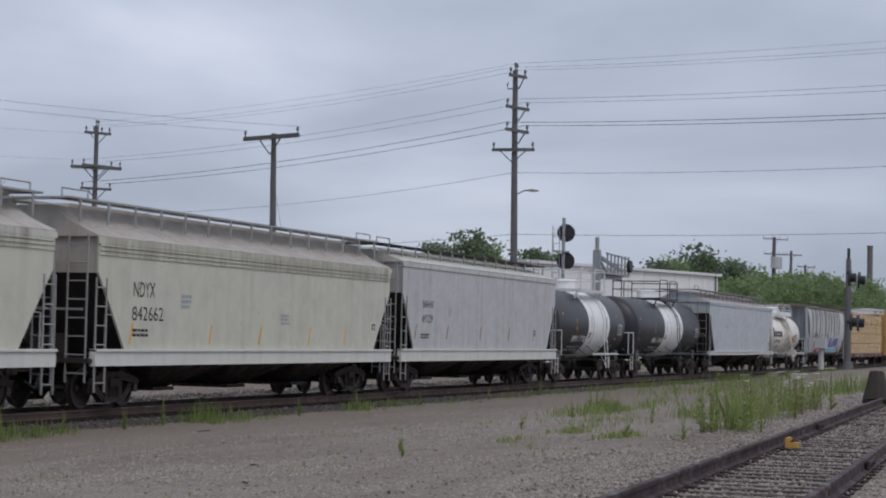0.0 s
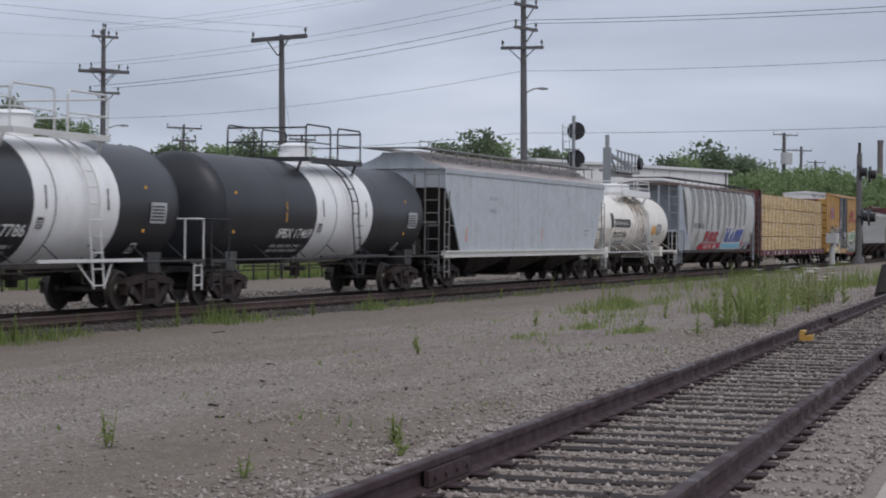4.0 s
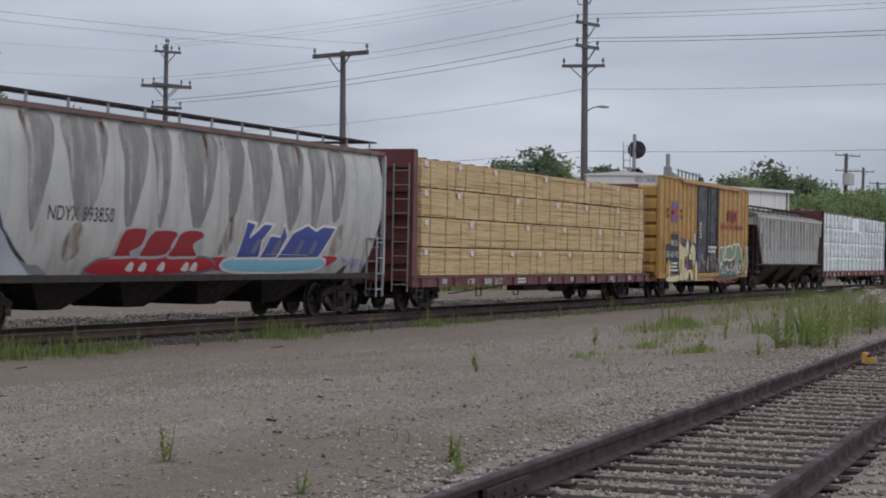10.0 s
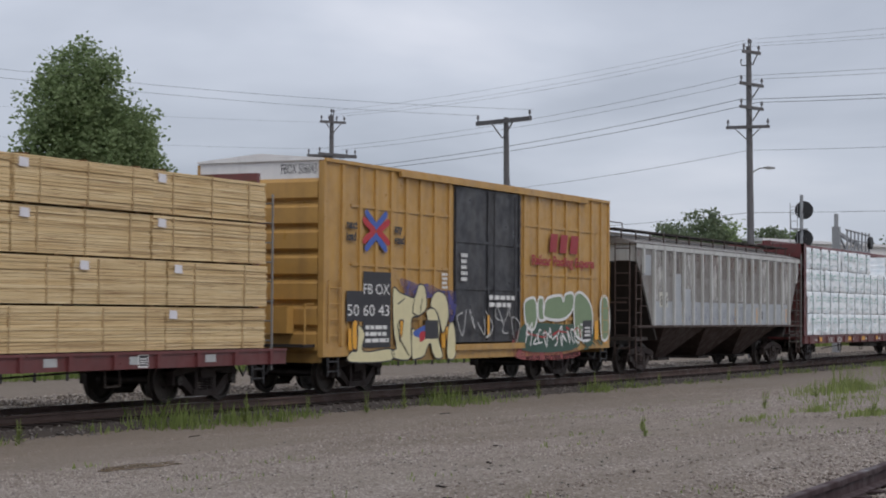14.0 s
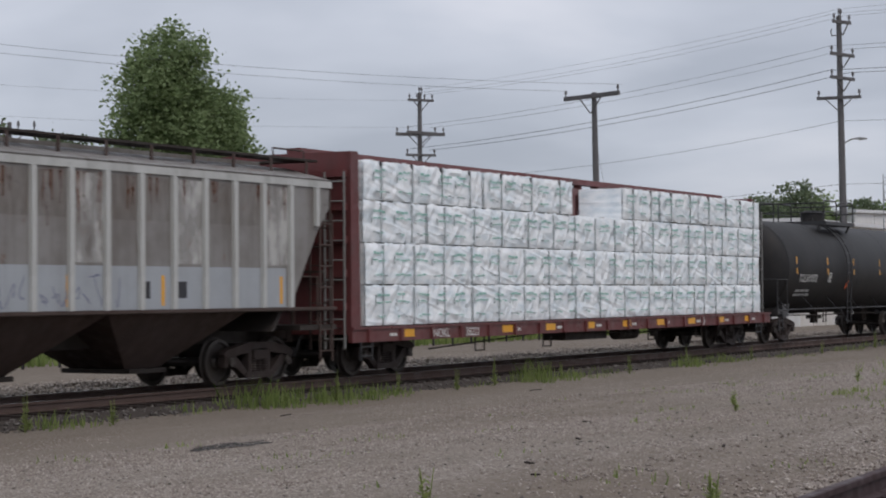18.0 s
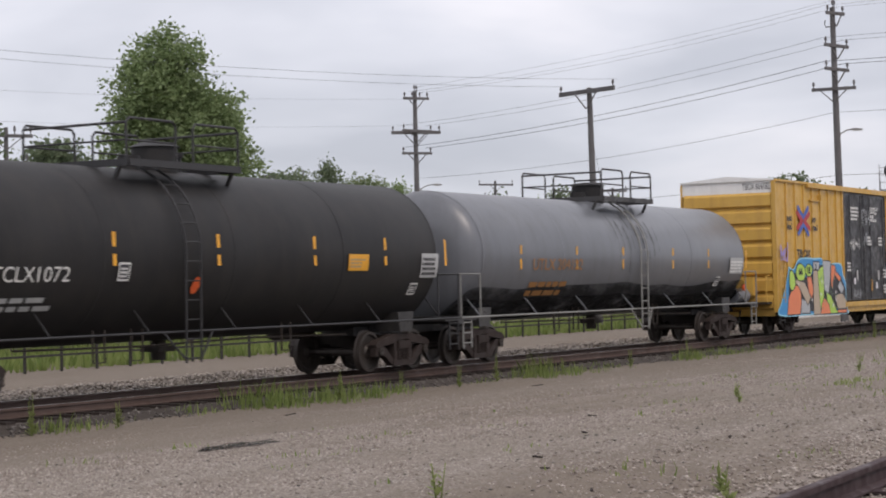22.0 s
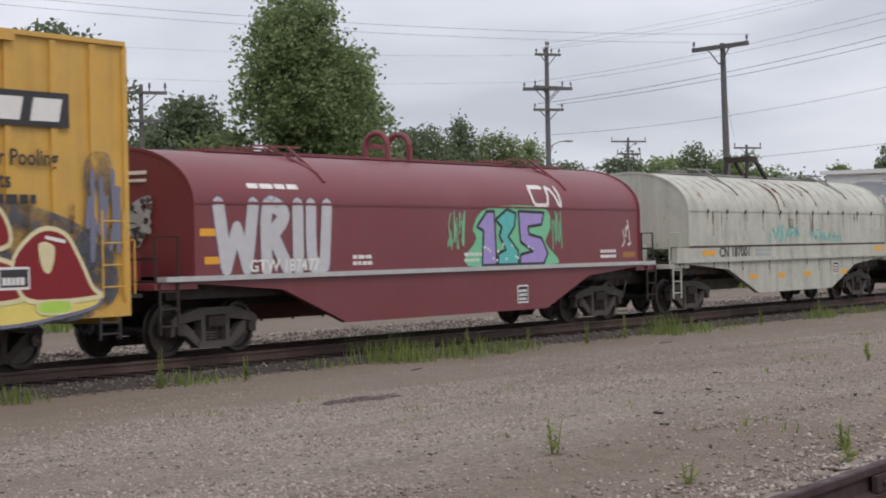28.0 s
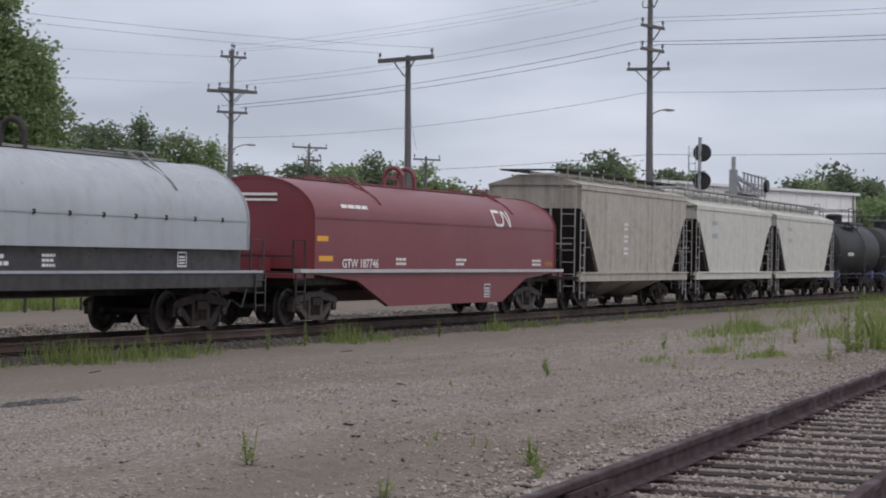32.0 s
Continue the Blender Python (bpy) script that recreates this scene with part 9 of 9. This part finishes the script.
tree("mid green broadleaf roadside tree", 135.4, 80, 11.0, [(0, 0, 9.0, 1.6, 1.6, 1.8), (0, 0, 6.4, 2.2, 2, 2.2), (0, 0, 4, 2.6, 2, 2)], 10000, 0.14, M_LEAF, 19, 0.38)
far = random.Random(5)
for x, y, top, w in ((205, 115, 12.5, 12), (219.7, 115, 14.3, 11), (231, 115, 13.8, 12), (241, 115, 15.6, 13), (250, 115, 15.0, 11), (258.5, 115, 14.6, 10), (268, 115, 13.4, 9), (279, 118, 11.0, 9), (290.6, 120, 12.9, 10), (308, 120, 14.6, 11), (186, 110, 11.5, 12), (170, 105, 10.5, 11), (150, 95, 9.0, 9),
                     (128, 45.5, 8.4, 6), (133, 45, 9.5, 8), (139, 45.5, 8.9, 6.5), (159.6, 48, 9.5, 7), (166, 48, 9.2, 6), (236, 55, 11.6, 14), (250, 56, 13.0, 13), (262, 55, 15.0, 15), (276, 56, 13.9, 12), (290, 55, 14.4, 14)):
    h = top - GROUND_LOW
    blobs = [(far.uniform(-0.28, 0.28) * w, far.uniform(-1, 1), h * far.uniform(0.45, 0.72), w * far.uniform(0.22, 0.32), w * 0.2, h * far.uniform(0.15, 0.22)) for _ in range(5)] + [(0, 0, h * 0.80, w * 0.26, w * 0.2, h * 0.18), (0, 0, h * 0.35, w * 0.48, w * 0.25, h * 0.25)]
    dist = math.hypot(x, y)
    tree("distant dark broadleaf tree in a tree line", x, y, h, blobs, 8500 if dist > 180 else 12000, 0.00115 * dist, M_LEAFDARK if far.random() < 0.6 else M_LEAF, int(x * 7 + y), 0.0022 * dist, 0.25, "tree line")
for x, y, top, w in ((185, 36, 7.8, 14), (194, 36, 8.8, 15), (206, 36.5, 9.2, 16), (220, 36, 10.0, 17), (233, 36, 10.4, 17), (247, 36, 10.0, 18), (262, 36, 10.8, 18), (278, 35, 11.0, 20), (300, 35, 11.8, 22)):
    h = top - GROUND_LOW
    blobs = [(far.uniform(-0.35, 0.35) * w, far.uniform(-1, 1), h * far.uniform(0.5, 0.85), w * far.uniform(0.14, 0.24), w * 0.14, h * far.uniform(0.12, 0.2)) for _ in range(7)] + [(0, 0, h * 0.4, w * 0.5, w * 0.2, h * 0.35)]
    tree("dense bright green roadside tree", x, y, h, blobs, 12000, 0.21, M_LEAF, int(x * 3 + y), 0.4, 0.2, "roadside trees")
# low brush that closes the view at the foot of the trees
for x, y, w in ((40, 52, 18), (62, 52, 16), (82, 62, 20), (104, 72, 22), (130, 84, 26), (160, 98, 30), (198, 112, 34), (240, 118, 40), (290, 122, 44), (140, 47, 22), (165, 50, 20)):
    h = 3.4 + 0.012 * x
    blobs = [(far.uniform(-0.5, 0.5) * w, far.uniform(-2, 2), h * far.uniform(0.3, 0.6), w * 0.18, 2, h * 0.45) for _ in range(8)]
    pts, faces = leaf_cloud(blobs, 4500, 0.0022 * (x + y), int(x), 0.6)
    ob = stuff("brush", pts + np.array([x, y, GROUND_LOW]), faces, M_LEAFDARK, "dark low brush under the trees", "brush")


# ---- grass and weeds ----
def blades(places, low, high, width, seed):
    r = np.random.RandomState(seed)
    n = len(places)
    h = r.uniform(low, high, n) * places[:, 3]
    a, lean = r.uniform(0, 6.283, n), r.uniform(0.05, 0.5, n) * h
    b = r.uniform(0, 6.283, n)
    base = places[:, :3]
    side = np.stack([np.cos(a), np.sin(a), np.zeros(n)], 1) * width * r.uniform(0.6, 1.4, (n, 1))
    tip = base + np.stack([np.cos(b) * lean, np.sin(b) * lean, h], 1)
    mid = base * 0.5 + tip * 0.5 - np.stack([np.cos(b) * lean, np.sin(b) * lean, np.zeros(n)], 1) * 0.18
    pts = np.stack([base - side, base + side, mid + side * 0.8, tip, mid - side * 0.8], 1).reshape(-1, 3)
    f = np.array([0, 1, 2, 3, 4])
    return pts, f[None] + 5 * np.arange(n)[:, None]


def grass_strip():
    r = np.random.RandomState(3)
    n = 34000
    x, y = 15 + 130 * r.rand(n) ** 1.25, r.uniform(17.75, 19.45, n)
    g = np.array([noise.noise((a * 0.32, b * 0.35, 0.7)) + 0.55 * noise.noise((a * 1.2, b * 1.1, 4.2)) for a, b in zip(x, y)])
    edge = 1 - np.abs(y - 18.75) / 1.0
    k = g + 0.55 * edge
    keep = (k > 0.44) & (r.rand(n) < np.clip(0.12 + 1.3 * (k - 0.44), 0, 0.7))
    tall = np.clip(0.4 + 2.0 * (k - 0.44), 0.35, 2.2)
    z = np.array([lumpy(a, b) for a, b in zip(x, y)])
    pts, faces = blades(np.stack([x, y, z, tall], 1)[keep], 0.08, 0.30, 0.011, 4)
    stuff("track_grass", pts, faces, M_GRASS, "patchy green grass along the edge of the main track", "grass")
    rows = []
    for x0, y0, rx, ry, tall, count in ((37.0, 6.5, 4.2, 0.6, 0.65, 950), (40.5, 6.4, 2.6, 0.6, 0.65, 650), (32.6, 6.0, 1.6, 0.35, 0.75, 420), (30.6, 5.75, 0.8, 0.25, 0.8, 320), (37.8, 7.9, 1.2, 0.35, 0.5, 420), (41.3, 10.7, 3.2, 0.9, 0.32, 1900), (46.0, 11.5, 4, 0.9, 0.35, 1300),
                                        (27.7, 6.9, 1.0, 0.3, 0.14, 330), (30.0, 8.2, 1.3, 0.4, 0.16, 380), (26.6, 8.4, 1.2, 0.35, 0.12, 360), (33.5, 8.6, 1.5, 0.5, 0.2, 400), (36, 9.4, 2.2, 0.6, 0.18, 420), (55, 9.0, 9, 1.7, 0.55, 2400), (61, 7.8, 6, 0.8, 0.75, 1500), (70, 13.5, 12, 2.6, 0.45, 2400), (86, 15.2, 14, 1.6, 0.45, 2200)):
        q = r.normal(0, 0.5, (count, 2)) * (rx, ry)
        clump = np.array([noise.noise((a * 1.1, b * 1.6, 3.3)) for a, b in zip(x0 + q[:, 0], y0 + q[:, 1])])
        ok = r.rand(count) < np.clip(0.10 + 1.5 * clump, 0.02, 0.8)
        rows.append(np.column_stack([x0 + q[:, 0], y0 + q[:, 1], np.zeros(count), tall * (0.6 + 0.9 * np.clip(clump, -0.4, 0.6))])[ok])
    rows = np.concatenate(rows)
    rows[:, 2] = [lumpy(a, b) for a, b in rows[:, :2]]
    pts, faces = blades(rows, 0.45, 1.0, 0.009, 8)
    stuff("yard_grass", pts, faces, M_WEED, "thin yellowish green grass growing through the gravel yard", "grass")
    n = 9000
    x, y = 12 + 30 * r.rand(n), 4.6 + 9 * r.rand(n)
    g = np.array([noise.noise((a * 0.8, b * 1.1, 5.1)) + 0.5 * noise.noise((a * 0.2, b * 0.3, 8.2)) for a, b in zip(x, y)])
    keep = g > 0.42
    z = np.array([lumpy(a, b) for a, b in zip(x, y)])
    pts, faces = blades(np.stack([x, y, z, np.clip(g, 0.3, 1)], 1)[keep], 0.04, 0.13, 0.007, 9)
    stuff("sparse_grass", pts, faces, M_GRASS, "sparse low grass tufts on bare dirt", "grass")
    n = 26000
    x, y = 20 + 170 * r.rand(n), 35.0 + 12 * r.rand(n) ** 1.3
    pts, faces = blades(np.stack([x, y, np.full(n, GROUND_LOW), np.ones(n)], 1), 0.15, 0.5, 0.05, 10)
    stuff("verge_grass", pts, faces, M_GRASS, "green verge grass beyond the dirt road", "grass")


grass_strip()


def weed(x, y, h, leaves, seed, label, group="weeds", flower=False):
    r = random.Random(seed)
    z = lumpy(x, y)
    t = thing("weed", label, "weed", pose(x, y, z), group)
    st, lf, fl = Mesh(), Mesh(), Mesh()
    for k in range(max(1, leaves // 14)):
        dx, dy, hh = r.uniform(-0.05, 0.05) * h * 2, r.uniform(-0.05, 0.05), h * r.uniform(0.7, 1.0)
        st.cyl((dx * 0.3, dy * 0.3, -0.02), (dx, dy, hh), 0.006 + 0.003 * h, 5, 0.003)
        if flower:
            for i in range(9):
                a = i * 0.7
                q = 0.02 * (i % 3 + 1) * (0.6 + h)
                fl.cyl((dx + q * math.cos(a), dy + q * math.sin(a), hh), (dx + q * math.cos(a), dy + q * math.sin(a), hh + 0.01), 0.011, 6)
        for i in range(14):
            f = (i + 0.5) / 14
            a, ln = r.uniform(0, 6.28), (0.05 + 0.09 * h) * (1.15 - f) * r.uniform(0.7, 1.5)
            b = Vector((dx * f, dy * f, hh * f))
            tip = b + Vector((math.cos(a) * ln, math.sin(a) * ln, ln * r.uniform(0.1, 0.8)))
            s = Vector((-math.sin(a), math.cos(a), 0)) * ln * 0.22
            m_ = b.lerp(tip, 0.5)
            lf.add([b, m_ + s, tip, m_ - s], [(0, 1, 2, 3)])
    part("stem", st, M_DRY if flower else M_WEED, t)
    tagged(part("leaf_spray", lf, M_WEED, t), kind="stuff")
    if flower:
        tagged(part("flower_head", fl, M_FLOWER, t, "flat white flower umbel"), kind="stuff")


weed(10.89, 6.2, 0.26, 42, 1, "small upright green weed in gravel")
weed(12.32, 4.75, 0.24, 56, 2, "bushy green weed in gravel")
weed(11.6, 4.45, 0.20, 28, 3, "thin pale green weed by the rail")
weed(10.2, 4.9, 0.18, 28, 4, "thin pale green weed in gravel")
weed(29.4, 6.0, 0.40, 42, 5, "bushy green weed in gravel")
wr = random.Random(17)
for i in range(8):
    weed(29.2 + wr.uniform(0, 2.2), 5.5 + wr.uniform(-0.3, 0.7), wr.uniform(0.6, 1.1), 42, 200 + i, "tall slender green weed")
for i, (x, y, h) in enumerate(((27.6, 6.77, 0.35), (26.7, 5.73, 0.4), (45.3, 11.9, 0.6), (44.0, 11.4, 0.55), (46.5, 12.4, 0.6), (22.5, 8.4, 0.2), (24.0, 9.0, 0.22), (31.5, 9.6, 0.35), (34.0, 7.9, 0.5), (38.0, 10.5, 0.5))):
    weed(x, y, h, 42, 240 + i, "low bushy green weed in gravel")
for i in range(12):
    weed(34 + wr.uniform(0, 8), 6.4 + wr.uniform(-0.6, 0.9), wr.uniform(0.5, 1.15), 28, 30 + i, "tall slender green weed")
for i in range(16):
    weed(36 + wr.uniform(0, 6), 6.0 + wr.uniform(-0.4, 0.9), wr.uniform(0.7, 1.15), 28, 80 + i, "tall wild carrot with white flowers", "flowering weeds", True)
for i, (x, y) in enumerate(((21.0, 18.6), (22.6, 18.3), (27.5, 18.5), (29.5, 18.7), (31.5, 18.6), (33.5, 18.4), (35.5, 18.6), (38.5, 18.5), (42.5, 18.6), (46.0, 18.5), (51.0, 18.6), (57, 18.5), (63, 18.6))):
    weed(x, y, 0.62 if i % 3 == 0 else 0.45, 70, 120 + i, "upright green weed clump beside the track", "trackside weeds")

# ---- small things on the yard ----
def puddle():
    r = random.Random(2)
    m = Mesh()
    n = 30
    wob = [r.uniform(0.7, 1.2) for _ in range(n)]
    x0, y0 = 17.5, 12.5
    pts = [(x0, y0, lumpy(x0, y0) + 0.006)]
    for q in (0.35, 0.7, 1.0):
        for i in range(n):
            a = 2 * math.pi * i / n
            x, y = x0 + q * wob[i] * 0.62 * math.cos(a) + 0.1 * math.sin(a), y0 + q * wob[i] * 0.42 * math.sin(a)
            pts.append((x, y, lumpy(x, y) + 0.006))
    faces = [(0, 1 + i, 1 + (i + 1) % n) for i in range(n)]
    faces += [(1 + k * n + i, 1 + (k + 1) * n + i, 1 + (k + 1) * n + (i + 1) % n, 1 + k * n + (i + 1) % n) for k in (0, 1) for i in range(n)]
    m.add(pts, faces)
    solid("puddle", m, M_WATER, "shallow dark wet mud patch on packed dirt", "puddle")


puddle()
for i, (x, y, l, a) in enumerate(((11.8, 5.5, 0.22, 20), (14.2, 7.1, 0.2, 70), (13.1, 6.5, 0.14, 130), (17.5, 8.2, 0.25, 40), (15.8, 6.0, 0.2, 10), (20.5, 9.5, 0.3, 60), (25, 16.8, 0.9, 12), (33, 16.4, 0.8, -8))):
    solid("wood_scrap", Mesh().bar((-l / 4, 0, 0.008), (l / 4, 0.01, 0.012), 0.022, 0.014), M_TIE, "dark broken stick lying on gravel", "wood scrap", pose(x, y, lumpy(x, y), 0, 0, a), "wood scraps")
cl = thing("rail_clamp", "yellow painted clamp on the siding rail", "rail clamp", pose(25.63, 4.14, -0.02, 0, 0, 2.5))
part("clamp_body", Mesh().box(-0.17, 0.17, -0.10, -0.04, 0, 0.13).box(-0.12, 0.12, -0.2, -0.1, 0.0, 0.07), M_CLAMP, cl)
part("clamp_bolt", Mesh().cyl((-0.08, -0.14, 0.08), (-0.08, -0.09, 0.08), 0.02, 6).cyl((0.08, -0.14, 0.08), (0.08, -0.09, 0.08), 0.02, 6), M_RAIL, cl)
sw = thing("switch_stand", "dark rusty switch stand beside the siding rail", "switch stand", pose(46.5, 5.36, -0.08, 0, 0, 2.5))
part("stand_base", Mesh().box(-0.35, 0.35, -0.3, 0.3, 0, 0.12), M_UNDER, sw)
part("stand_body", Mesh().cyl((0, 0, 0.1), (0.15, 0, 0.8), 0.34, 10, 0.18), M_UNDER, sw)
part("throw_lever", Mesh().bar((0.1, 0, 0.5), (0.7, -0.1, 0.3), 0.06, 0.05), M_UNDER, sw)
apron = Mesh().add([siding(-20, FAR_RAIL - 2.35, -0.03), siding(40, FAR_RAIL - 2.35, -0.03), siding(40, FAR_RAIL - 9, -0.03), siding(-20, FAR_RAIL - 9, -0.03), siding(-20, FAR_RAIL - 2.32, -0.12), siding(40, FAR_RAIL - 2.32, -0.12)], [(3, 2, 1, 0), (0, 1, 5, 4)])
solid("pavement", apron, M_CONCRETE, "worn pale concrete apron beside the siding", "pavement", kind="structure")
fence = thing("fence", "low thin dark rail fence along the verge", "fence")
fr_post = Mesh().box(-0.03, 0.03, -0.03, 0.03, 0, 0.95).data("post", M_PIPEWOOD)
for i in range(46):
    part("post", fr_post, None, fence, at=pose(22 + 1.5 * i, 34.0 + 0.02 * i, GROUND_LOW))
for z in (0.45, 0.88):
    part("rail", Mesh().bar((22, 33.95, GROUND_LOW + z), (90, 34.85, GROUND_LOW + z), 0.04, 0.06), M_PIPEWOOD, fence)


# ---- motion ----
def travelled(t):
    u = t - 16
    return RUN[0] * t + RUN[1] * (u * u - 256) + RUN[2] * u ** 3


def motions():
    for ob, left in CARS:
        walk(ob, [(t, pose(left - travelled(t), CENTRE, RAIL_Z)) for t in range(0, 33)])
    # each wheelset rolls, a little under a quarter turn from row to row
    beats = [k / 15 for k in range(481)]
    turn = [-math.degrees(travelled(t) / WHEEL_R) for t in beats]
    for ob, _ in WHEELS:
        p = ob.location.copy()
        walk(ob, [(t, pose(p.x, p.y, p.z, 0, a, 0)) for t, a in zip(beats, turn)])


motions()
